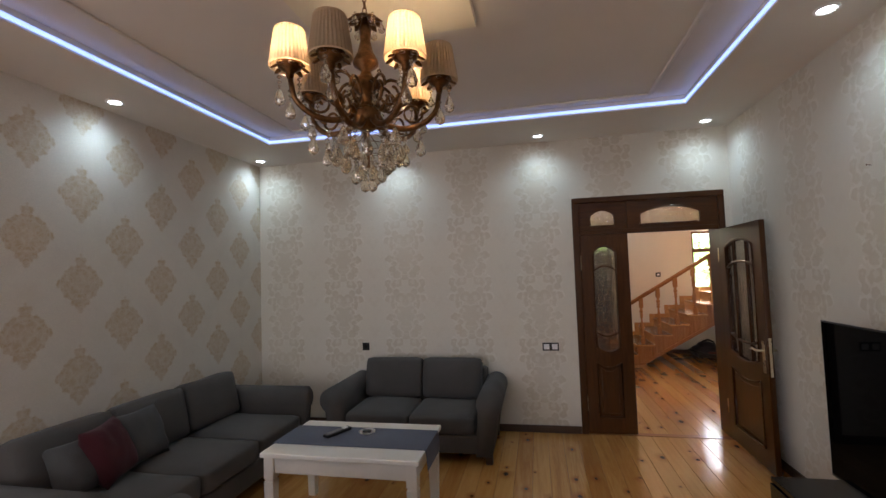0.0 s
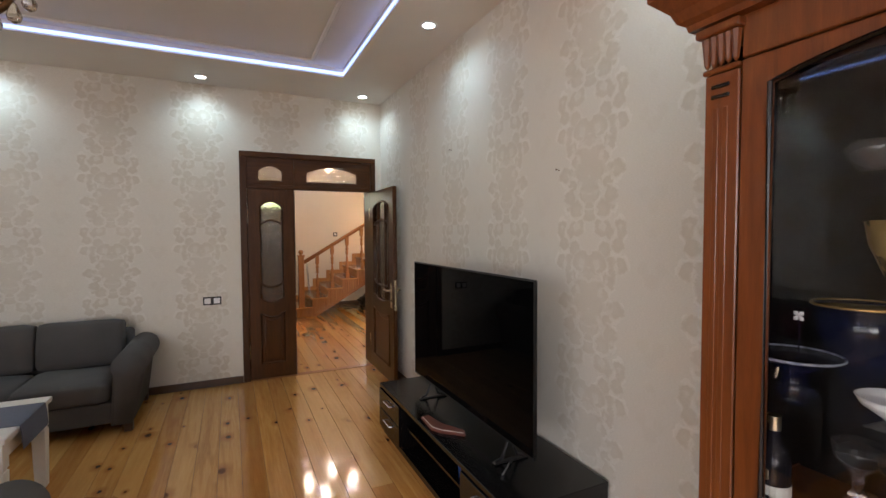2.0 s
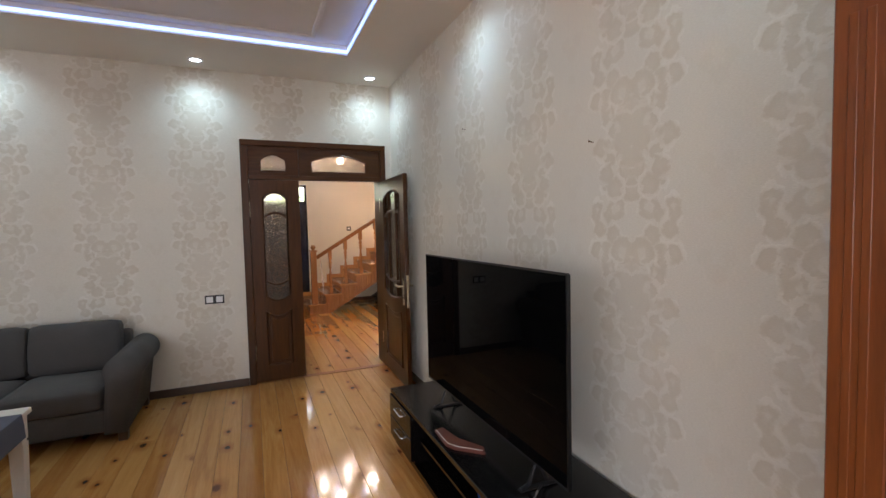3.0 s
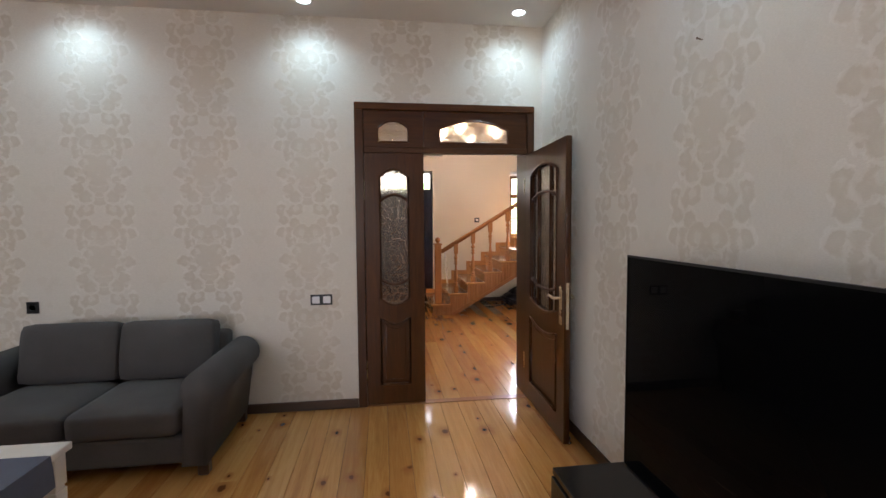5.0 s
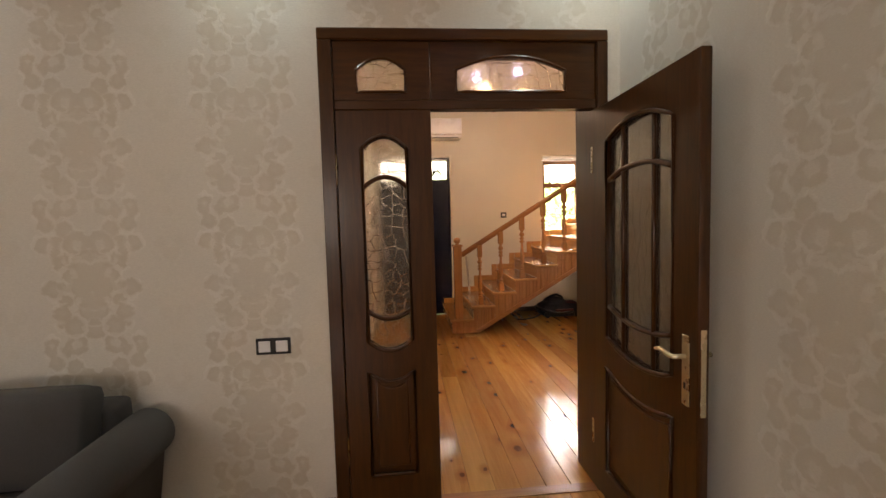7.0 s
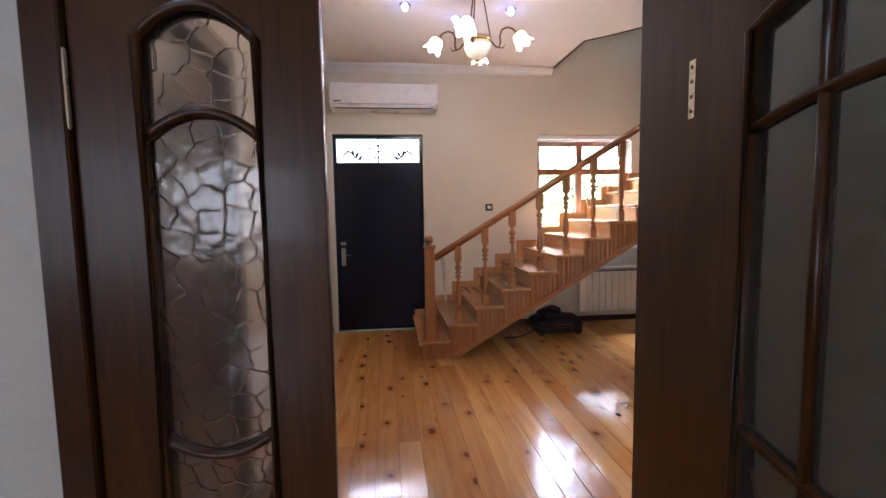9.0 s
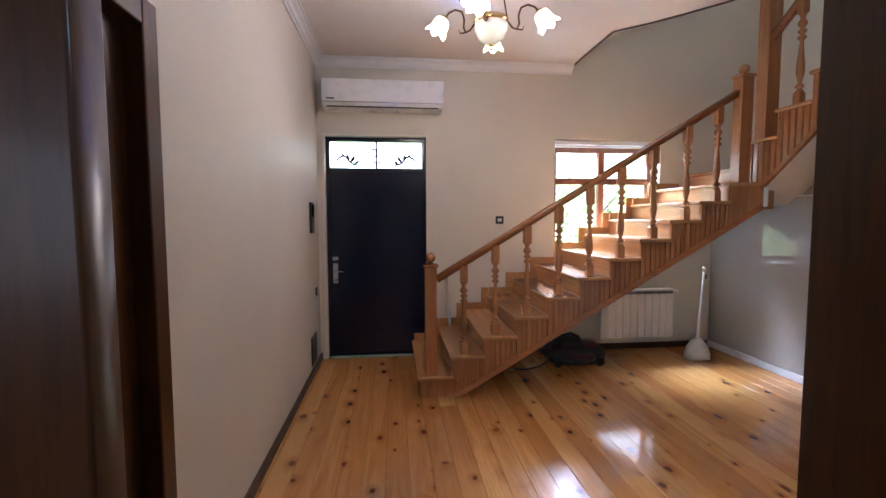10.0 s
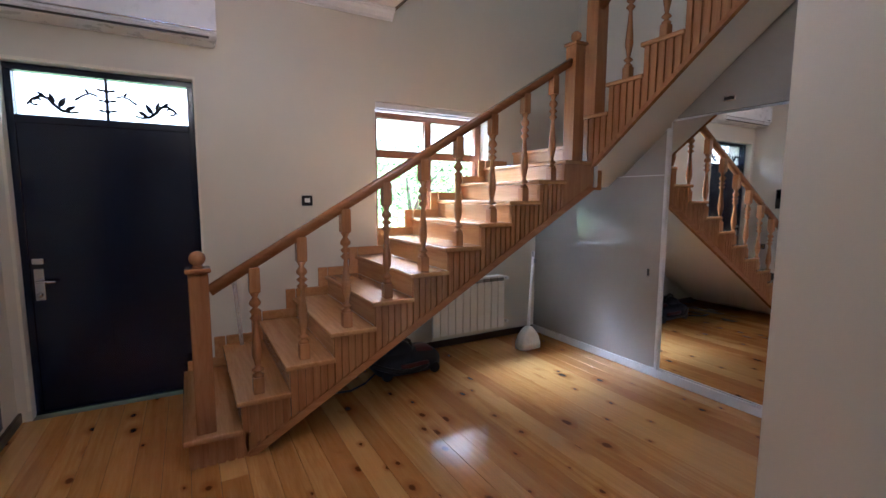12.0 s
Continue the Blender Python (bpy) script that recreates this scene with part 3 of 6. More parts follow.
for x0, x1, y0, y1 in ((IN_L, IN_R, IN_F - 0.008, IN_F - 0.002), (IN_L, IN_R, IN_B + 0.002, IN_B + 0.008), (IN_L + 0.002, IN_L + 0.008, IN_B + 0.01, IN_F - 0.01), (IN_R - 0.008, IN_R - 0.002, IN_B + 0.01, IN_F - 0.01)):
    box(bm, x0, x1, y0, y1, SOFFIT_Z + 0.014, SOFFIT_Z + 0.038)
strip = tagged(new("led_strip", mesh_of(bm, "led_strip", LED)), "blue-white led strip round the ceiling recess", "led strip")
bm = bmesh.new()
TX0, TX1, TY0, TY1 = -2.24, 1.01, -2.1, 4.06
for x0, x1, y0, y1 in ((TX0, TX1, TY1 - 0.035, TY1), (TX0, TX1, TY0, TY0 + 0.035), (TX0, TX0 + 0.035, TY0 + 0.035, TY1 - 0.035), (TX1 - 0.035, TX1, TY0 + 0.035, TY1 - 0.035)):
    box(bm, x0, x1, y0, y1, CEIL_Z - 0.018, CEIL_Z, 0.006, 1)
solid("trim_ceiling", bm, CEILING, "thin plaster moulding on the ceiling", "trim")
solid("ceiling_panel", block(-1.15, -0.25, 1.15, 2.60, CEIL_Z - 0.045, CEIL_Z - 0.002, 0.004, 1), CREAM, "raised cream plaster panel over the chandelier", "ceiling")

EDGE = [(3.09, HALL_FAR), (3.09, 8.49), (3.30, 8.31), (3.48, 8.12), (3.70, 7.86), (3.90, 7.52), (4.05, 7.1), (4.12, 6.7), (4.14, PIER_Y)]
bm = prism([(HALL_L, WALL_Y2 + 0.005)] + [(HALL_L, HALL_FAR)] + EDGE + [(5.35, PIER_Y), (5.35, WALL_Y2 + 0.005)], 2, HALL_Z, HALL_Z + 0.32)
solid("ceiling_hall", bm, HALL_CEILING, "cream hall ceiling cut away over the stairs", "ceiling")
solid("ceiling_top", block(HALL_L, 5.35, WALL_Y2, HALL_FAR, TOP_Z, TOP_Z + 0.2), HALL_CEILING, "upper ceiling over the stairwell", "ceiling")
bm = bmesh.new()
for (ax, ay), (bx, by) in zip(EDGE, EDGE[1:]):
    d = Vector((bx - ax, by - ay, 0))
    c = block(-0.004, d.length + 0.004, -0.012, 0.012, HALL_Z - 0.008, HALL_Z + 0.016)
    add(bm, c, Matrix.Translation((ax, ay, 0)) @ Matrix.Rotation(math.atan2(d.y, d.x), 4, "Z"))
solid("trim_stairwell", bm, DOOR_WOOD, "thin brown trim along the stairwell ceiling edge", "trim")


def cornice(p, q, inward, z):
    """Stepped plaster cornice from p to q; inward points into the room."""
    d = Vector((q[0] - p[0], q[1] - p[1], 0))
    prof = [(0, 0), (0, -0.088), (0.012, -0.088), (0.018, -0.07), (0.03, -0.066), (0.045, -0.04), (0.07, -0.025), (0.074, -0.012), (0.09, -0.010), (0.09, 0)]
    bm = bmesh.new()
    ends = []
    for e in (Vector((*p, z)), Vector((*q, z))):
        ends.append([bm.verts.new(e + Vector((inward[0] * a, inward[1] * a, b - 0.002))) for a, b in prof])
    n = len(prof)
    for i in range(n):
        bm.faces.new((ends[0][i], ends[1][i], ends[1][(i + 1) % n], ends[0][(i + 1) % n]))
    bm.faces.new(ends[0])
    bm.faces.new(ends[1])
    bmesh.ops.recalc_face_normals(bm, faces=bm.faces)
    return bm


bm = cornice((HALL_L, HALL_FAR - 0.001), (3.085, HALL_FAR - 0.001), (0, -1), HALL_Z)
add(bm, cornice((HALL_L + 0.001, WALL_Y2 + 0.02), (HALL_L + 0.001, HALL_FAR - 0.03), (1, 0), HALL_Z))
solid("trim_cornice", bm, WHITE_TRIM, "white stepped plaster cornice", "trim")

# ---- skirting ----
bm = bmesh.new()
box(bm, ROOM_L + 0.02, OPEN_L - 0.002, WALL_Y - 0.018, WALL_Y - 0.001, 0.002, 0.075, 0.004, 1)
box(bm, ROOM_R - 0.019, ROOM_R - 0.001, ROOM_B, WALL_Y - 0.02, 0.002, 0.075, 0.004, 1)
box(bm, ROOM_L + 0.001, ROOM_L + 0.019, ROOM_B, WALL_Y - 0.001, 0.002, 0.075, 0.004, 1)
box(bm, HALL_L + 0.001, HALL_L + 0.022, SIDE_DOOR[1] + 0.08, HALL_FAR - 0.001, 0.002, 0.07, 0.004, 1)
box(bm, DX1 + 0.01, CLOSET_X, HALL_FAR - 0.02, HALL_FAR - 0.001, 0.002, 0.07, 0.004, 1)
box(bm, PIER_X - 0.02, PIER_X - 0.001, WALL_Y2 + 0.02, PIER_Y, 0.002, 0.07, 0.004, 1)
solid("baseboard", bm, SKIRTING, "dark brown wooden skirting boards", "baseboard")

# ---- double door between room and hall ----
JL, JR, RAIL0, RAIL1 = 0.466, 1.757, 1.985, 2.03
frame_set = thing("door_frame", "dark walnut door frame with arched glass transoms", "door frame", (1.1, 5.0, 0), kind="structure")
for x0, x1 in ((OPEN_L, JL), (JR, OPEN_R)):
    part("jamb", block(x0, x1, WALL_Y - 0.012, WALL_Y2 + 0.012, 0, OPEN_T - 0.055, 0.004, 1), DOOR_WOOD, frame_set)
part("head", block(OPEN_L, OPEN_R, WALL_Y - 0.014, WALL_Y2 + 0.014, OPEN_T - 0.055, OPEN_T, 0.005, 1), DOOR_WOOD_X, frame_set)
part("transom_rail", block(JL, JR, WALL_Y + 0.004, WALL_Y + 0.07, RAIL0, RAIL1, 0.004, 1), DOOR_WOOD_X, frame_set)
for x0, x1, g0, g1, rise in ((JL, 0.928, 0.577, 0.808, 0.055), (0.930, JR, 1.055, 1.60, 0.065)):
    hole = arch(g0, g1, 2.068, 2.172, rise)
    tp = part("transom_panel", plate([rect(x0, x1, RAIL1, OPEN_T - 0.055), hole], WALL_Y + 0.008, WALL_Y + 0.045, 0.003), DOOR_WOOD_X, frame_set)
    part("transom_glass", plate([arch(g0 - 0.005, g1 + 0.005, 2.063, 2.177, rise)], WALL_Y + 0.024, WALL_Y + 0.028), PATTERN_GLASS, tp, "patterned cathedral glass")
    part("glass_bead", tube([(x, WALL_Y + 0.006, z) for x, z in hole], 0.008, 6, True), DOOR_WOOD_X, tp)


def door_leaf(name, label, loc, turn, w, g0, g1, bars, hinge_side, h=1.972, glazing=PATTERN_GLASS):
    """A walnut leaf in its own frame: x from 0 to w, y from 0 to 0.04, with arched glass over a sunk panel."""
    leaf = thing(name, label, "door", loc, turn=turn)
    ORIGIN[leaf] = Vector()
    glass = arch(g0, g1, 0.855, 1.80, 0.062, 0.05)
    panel = arch(g0 - 0.005, g1 + 0.005, 0.17, 0.70, -0.05)
    part("stile_frame", plate([rect(0, w, 0.012, h), glass, panel], 0.0, 0.04, 0.003), DOOR_WOOD, leaf)
    pane = part("glass_pane", plate([arch(g0 - 0.006, g1 + 0.006, 0.849, 1.806, 0.062, 0.05)], 0.018, 0.022), glazing, leaf, "patterned cathedral glass")
    for y in (-0.001, 0.041):
        part("glass_bead", tube([(x, y, z) for x, z in glass], 0.010, 6, True), DOOR_WOOD, leaf, smooth=True)
        part("panel_bead", tube([(x, y, z) for x, z in panel], 0.010, 6, True), DOOR_WOOD, leaf, smooth=True)
    part("sunk_panel", plate([arch(g0 - 0.012, g1 + 0.012, 0.163, 0.707, -0.05)], 0.014, 0.026), DOOR_WOOD, leaf)
    inner = arch(g0 + 0.03, g1 - 0.03, 0.205, 0.655, -0.04)
    part("raised_field", plate([inner], 0.006, 0.034, 0.006), DOOR_WOOD, leaf)
    for y in (0.012, 0.029):
        part("glazing_bar", bowbar(g0 + 0.002, g1 - 0.002, 1.615, 0.05, y, 0.011), DOOR_WOOD, leaf, smooth=True)
        part("glazing_bar", bowbar(g0 + 0.002, g1 - 0.002, 1.005, -0.042, y, 0.011), DOOR_WOOD, leaf, smooth=True)
        for f in bars:
            x = g0 + (g1 - g0) * f
            top = 1.80 + 0.06 * (1 - (2 * f - 1) ** 2)
            bot = 0.855 - 0.048 * (1 - (2 * f - 1) ** 2)
            part("glazing_bar", tube([(x, y, bot), (x, y, top)], 0.010, 8), DOOR_WOOD, leaf, smooth=True)
    for z in (0.30, 1.70) if hinge_side is not None else ():
        hg = part("hinge", lathe([(0.0, z - 0.075), (0.006, z - 0.072), (0.007, z - 0.055), (0.007, z + 0.055), (0.006, z + 0.072), (0.0, z + 0.078)], 8, Matrix.Translation((hinge_side, -0.008, 0))), PALE_BRASS, leaf, "pale brass hinge")
    return leaf


door_leaf("door_1", "closed narrow walnut door leaf with cathedral glass", (0.468, WALL_Y + 0.006, 0), 0, 0.458, 0.117, 0.335, (), -0.004, 1.984)
wide = door_leaf("door_2", "wide walnut door leaf standing open against the wall", (1.757, WALL_Y + 0.022, 0), -91.2, 0.842, 0.135, 0.695, (0.27, 0.73), None, 1.982, FAINT_GLASS)
for y, s in ((-0.001, -1), (0.041, 1)):
    pl = part("lock_plate", block(0.762, 0.802, min(y, y + s * 0.006), max(y, y + s * 0.006), 0.78, 1.03, 0.002, 1), PALE_BRASS, wide, "pale brass lock plate")
    part("lever", tube([(0.782, y, 0.955), (0.782, y + s * 0.045, 0.955), (0.765, y + s * 0.052, 0.955), (0.70, y + s * 0.05, 0.962), (0.665, y + s * 0.048, 0.952)], [0.009, 0.009, 0.009, 0.008, 0.006], 8), PALE_BRASS, pl, smooth=True)
    part("keyhole", block(0.777, 0.787, min(y + s * 0.006, y + s * 0.008), max(y + s * 0.006, y + s * 0.008), 0.84, 0.862), BLACK_PLASTIC, pl)
for z in (0.30, 1.735):
    hp = part("hinge_plate", block(JR - 0.003, JR - 0.0005, 4.950, 4.971, z - 0.066, z + 0.066, 0.001, 1), PALE_BRASS, frame_set, "flat pale brass hinge plate")
    for dz in (-0.05, -0.017, 0.017, 0.05):
        part("screw", lathe([(0, 0), (0.0045, 0), (0.0045, 0.001), (0, 0.001)], 10, Matrix.Translation((JR - 0.003, 4.9605, z + dz)) @ Matrix.Rotation(radians(-90), 4, "Y")), BRONZE, hp)
part("edge_plate", block(0.842, 0.845, 0.010, 0.030, 0.76, 1.06, 0.001, 1), PALE_BRASS, wide, "pale brass edge plate")
solid("threshold", block(JL, JR, WALL_Y - 0.01, WALL_Y + 0.06, 0.001, 0.006), STAIR_RAIL, "varnished wooden threshold strip", "threshold")

# side door of the hall, dark and closed
sd = thing("door_3", "closed dark walnut door in the hall side wall", "door", (HALL_L - 0.05, 5.7, 0), kind="structure")
part("door_panel", block(HALL_L - 0.09, HALL_L - 0.05, SIDE_DOOR[0] + 0.05, SIDE_DOOR[1] - 0.03, 0.005, 2.10, 0.003, 1), DOOR_WOOD, sd)
part("casing", block(HALL_L - 0.19, HALL_L + 0.014, SIDE_DOOR[1] - 0.03, SIDE_DOOR[1] + 0.06, 0, 2.2, 0.006, 2), DOOR_WOOD, sd)
part("casing", block(HALL_L - 0.19, HALL_L + 0.014, SIDE_DOOR[0] - 0.03, SIDE_DOOR[0] + 0.05, 0, 2.2, 0.006, 2), DOOR_WOOD, sd)
part("casing", block(HALL_L - 0.19, HALL_L + 0.014, SIDE_DOOR[0] + 0.05, SIDE_DOOR[1] - 0.03, 2.11, 2.2, 0.006, 2), DOOR_WOOD_X, sd)

# ---- entrance door ----
ent = thing("door_4", "closed black steel entrance door under a glazed transom", "door", (0.96, 9.52, 0), kind="structure")
DY = HALL_FAR + 0.085
for x0, x1 in ((DX0 + 0.002, DX0 + 0.042), (DX1 - 0.042, DX1 - 0.002)):
    part("jamb", block(x0, x1, DY, DY + 0.08, 0.002, DZ - 0.045, 0.003, 1), BLACK_STEEL, ent)
part("head", block(DX0 + 0.002, DX1 - 0.002, DY, DY + 0.08, DZ - 0.045, DZ - 0.003, 0.003, 1), BLACK_STEEL, ent)
part("transom_bar", block(DX0 + 0.042, DX1 - 0.042, DY, DY + 0.08, 1.99, 2.04, 0.003, 1), BLACK_STEEL, ent)
leafp = part("door_panel", block(DX0 + 0.035, DX1 - 0.035, DY + 0.012, DY + 0.07, 0.008, 1.996, 0.004, 2), BLACK_STEEL, ent)
for x0, x1, z0, z1 in ((0.60, 0.90, 1.12, 1.82), (1.02, 1.32, 1.12, 1.82), (0.60, 0.90, 0.18, 0.92), (1.02, 1.32, 0.18, 0.92)):
    part("pressed_field", plate([rect(x0, x1, z0, z1)], DY + 0.0085, DY + 0.014, 0.002), BLACK_STEEL, leafp)
lk = part("lock_plate", block(0.49, 0.545, DY + 0.004, DY + 0.012, 0.80, 1.02, 0.006, 2), CHROME, ent, "worn chrome lock plate")
part("handle", tube([(0.515, DY + 0.004, 0.935), (0.515, DY - 0.045, 0.935), (0.53, DY - 0.05, 0.935), (0.61, DY - 0.048, 0.93)], 0.009, 8), CHROME, lk, smooth=True)
part("knob", lathe([(0, 0), (0.014, 0.002), (0.016, 0.012), (0.01, 0.02), (0, 0.021)], 12, Matrix.Translation((0.515, DY + 0.004, 0.84)) @ Matrix.Rotation(radians(90), 4, "X")), CHROME, lk, smooth=True)
part("latch_box", block(0.485, 0.55, DY - 0.004, DY + 0.012, 1.05, 1.09, 0.004, 1), CHROME, ent)
part("sill_bar", block(DX0 + 0.001, DX1 - 0.001, DY - 0.005, DY + 0.09, 0.0, 0.014, 0.002, 1), BLACK_STEEL, ent)
for x0, x1 in ((DX0 - 0.01, DX0 + 0.02), (DX1 - 0.02, DX1 + 0.01)):
    part("rebate", block(x0, x1, DY + 0.07, DY + 0.085, 0.0, DZ, 0.002, 1), BLACK_STEEL, ent)
tg = part("transom_glass", block(DX0 + 0.042, DX1 - 0.042, DY + 0.05, DY + 0.054, 2.04, DZ - 0.045), GLASS, ent)
tg.visible_shadow = False


def scroll(cx, cz, r, a0, a1, y, n=18, flip=1):
    pts = []
    for i in range(n + 1):
        f = i / n
        a = radians(a0 + (a1 - a0) * f)
        rr = r * (0.25 + 0.75 * f)
        pts.append((cx + flip * rr * math.cos(a), y, cz + rr * math.sin(a)))
    return pts


GY, GC = DY + 0.03, (DX0 + DX1) / 2


def iron_leaf(parent, x, z, angle, length, width):
    """A forged leaf that lies in the grille's plane."""
    d = Vector((math.cos(radians(angle)), 0, math.sin(radians(angle))))
    m = Matrix.Translation((x, GY, z)) @ d.to_track_quat("Z", "Y").to_matrix().to_4x4() @ Matrix.Diagonal((0.35, 1, 1, 1))
    part("iron_leaf", lathe([(0, 0), (width * 1.3, length * 0.35), (width * 1.1, length * 0.6), (0, length)], 6, m), BLACK_STEEL, parent)


for flip in (-1, 1):
    part("iron_scroll", tube([(GC + flip * x, GY, z) for x, z in ((0.16, 2.085), (0.20, 2.075), (0.25, 2.085), (0.29, 2.12), (0.32, 2.16), (0.36, 2.17), (0.40, 2.15), (0.43, 2.11))], [0.006, 0.008, 0.012, 0.013, 0.012, 0.010, 0.008, 0.006], 6), BLACK_STEEL, ent)
    part("iron_scroll", tube(scroll(GC + flip * 0.385, 2.125, 0.035, -160, 150, GY, flip=flip), 0.007, 5), BLACK_STEEL, ent)
    part("iron_scroll", tube([(GC + flip * x, GY, z) for x, z in ((0.05, 2.20), (0.09, 2.215), (0.13, 2.20), (0.16, 2.175))], 0.007, 5), BLACK_STEEL, ent)
    for x, z, ang, le, wd in ((0.27, 2.10, 120, 0.095, 0.016), (0.29, 2.12, 75, 0.085, 0.014), (0.24, 2.085, 150, 0.080, 0.013), (0.33, 2.165, 35, 0.060, 0.010), (0.36, 2.17, -35, 0.060, 0.010), (0.10, 2.21, 60, 0.045, 0.008), (0.15, 2.185, -40, 0.045, 0.008)):
        iron_leaf(ent, GC + flip * x, z, ang if flip > 0 else 180 - ang, le, wd)
    for z in (2.10, 2.17, 2.24):
        iron_leaf(ent, GC + flip * 0.012, z, 12 if flip > 0 else 168, 0.05, 0.008)
part("iron_bar", tube([(GC, GY, 2.04), (GC, GY, DZ - 0.045)], 0.010, 6), BLACK_STEEL, ent)
for z in (2.10, 2.17, 2.24):
    part("iron_collar", lathe([(0, -0.014), (0.018, -0.008), (0.018, 0.008), (0, 0.014)], 8, Matrix.Translation((GC, GY, z))), BLACK_STEEL, ent)
bm = bmesh.new()
for x0, x1, z0, z1 in ((DX0 - 0.018, DX0 + 0.001, 0.07, DZ + 0.018), (DX1 - 0.001, DX1 + 0.014, 0.07, DZ + 0.018), (DX0 + 0.001, DX1 - 0.001, DZ - 0.001, DZ + 0.018)):
    box(bm, x0, x1, HALL_FAR - 0.004, HALL_FAR + 0.08, z0, z1)
solid("trim_entrance", bm, CREAM, "cream plaster edge round the entrance door", "trim")

# ---- window ----
win = thing("window_1", "brown wooden window behind the stairs, daylight outside", "window", (3.5, 9.56, WZ0), kind="structure")
WY = HALL_FAR + 0.14
WIN_WOOD = wood("brown_window_wood", (0.13, 0.045, 0.02), (0.26, 0.10, 0.045), 2, 18, 0.35, 0.2)
MID = 3.52
part("window_frame", plate([rect(WX0 + 0.002, WX1 - 0.002, WZ0 + 0.02, WZ1 - 0.065), rect(2.985, MID - 0.035, WZ0 + 0.09, 1.885), rect(MID + 0.035, 4.075, WZ0 + 0.09, 1.885), rect(2.985, MID - 0.035, 1.955, 2.245), rect(MID + 0.035, 4.075, 1.955, 2.245)], WY, WY + 0.07, 0.005), WIN_WOOD, win)
for x0, x1 in ((2.98, MID - 0.03), (MID + 0.03, 4.08)):
    for z0, z1 in ((WZ0 + 0.085, 1.89), (1.95, 2.25)):
        gp = part("pane", block(x0, x1, WY + 0.03, WY + 0.034, z0, z1), GLASS, win)
        gp.visible_shadow = False
part("window_sill", block(WX0 - 0.06, WX1 + 0.06, HALL_FAR - 0.09, WY, WZ0 - 0.02, WZ0 + 0.018, 0.006, 2), WHITE_PLASTIC, win)
part("blind_box", block(WX0 + 0.004, WX1 - 0.004, HALL_FAR + 0.02, HALL_FAR + 0.10, WZ1 - 0.055, WZ1 - 0.003, 0.01, 2), WHITE_PLASTIC, win)
part("blind_rod", tube([(WX0 + 0.01, HALL_FAR + 0.01, WZ1 - 0.075), (WX1 - 0.01, HALL_FAR + 0.01, WZ1 - 0.075)], 0.012, 8), WHITE_PLASTIC, win)

# ---- staircase ----
RISE, GO = 0.1637, 0.2743
SX, SZ, SY0, SY1 = 1.327, 0.178, 8.25, HALL_FAR - 0.002
stairs = thing("staircase", "varnished beech staircase with turned balusters and slatted side", "staircase", (2.8, 8.8, 0))


def under(x):
    """Height of the lower flight's underside."""
    return max(0.0, (x - 1.672) * 0.584)


def tread_board(x0, x1, y0, y1, z):
    return block(x0, x1, y0, y1, z - 0.032, z, 0.009, 2)


NT = 11
for k in range(NT):
    x0, z = SX + GO * k, SZ + RISE * k
    x1 = x0 + GO + 0.03
    if k == NT - 1:
        x1 = 4.62
    part("tread", tread_board(x0, x1, SY0 - 0.012, SY1, z), STAIR_X, stairs, smooth=False)
    part("riser", block(x0 + 0.026, x0 + 0.046, SY0 + 0.03, SY1, max(0.002, z - RISE), z - 0.033), STAIR_X, stairs)
    # slats under the tread's outer end
    s0 = x0 + 0.028
    s1 = x0 + GO + 0.026 if k else 1.692
    n = 6 if k else 7
    for i in range(n):
        a = s0 + (s1 - s0) * i / n
        b = a + (s1 - s0) / n * 0.70
        za, zb = (0.002, 0.002) if k == 0 else (under(a) + 0.035, under(b) + 0.035)
        top = z - 0.033
        if top - zb > 0.01:
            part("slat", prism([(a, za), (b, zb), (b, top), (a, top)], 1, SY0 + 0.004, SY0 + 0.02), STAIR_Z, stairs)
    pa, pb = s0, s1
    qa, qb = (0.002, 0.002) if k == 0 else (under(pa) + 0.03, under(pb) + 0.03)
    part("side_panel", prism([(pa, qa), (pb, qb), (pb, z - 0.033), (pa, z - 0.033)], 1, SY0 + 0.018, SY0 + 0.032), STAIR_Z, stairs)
    part("wall_skirting", block(x0 + 0.03, x0 + GO + 0.028, SY1 - 0.022, SY1 - 0.002, z + 0.001, z + 0.075, 0.003, 1), STAIR_X, stairs)
    if k < NT - 1:
        part("wall_skirting", block(x0 + GO - 0.055, x0 + GO + 0.024, SY1 - 0.022, SY1 - 0.002, z + 0.076, z + 0.075 + RISE, 0.003, 1), STAIR_X, stairs)
part("stringer", prism([(1.655, 0.002), (1.70, 0.002), (4.44, under(4.44) - 0.02), (4.44, under(4.44) + 0.04), (1.655, 0.03)], 1, SY0 - 0.004, SY0 + 0.036), STAIR_RAIL, stairs)
part("soffit", prism([(1.75, 0.04), (4.44, under(4.44) - 0.012), (4.44, under(4.44) + 0.015), (1.75, 0.065)], 1, SY0 + 0.036, SY1 - 0.02), HALL_CEILING, stairs, "cream plastered underside")
part("end_panel", prism([(4.07, under(4.07)), (4.44, under(4.44)), (4.44, 1.785), (4.07, 1.785)], 1, SY0 + 0.001, SY0 + 0.03), STAIR_Z, stairs)


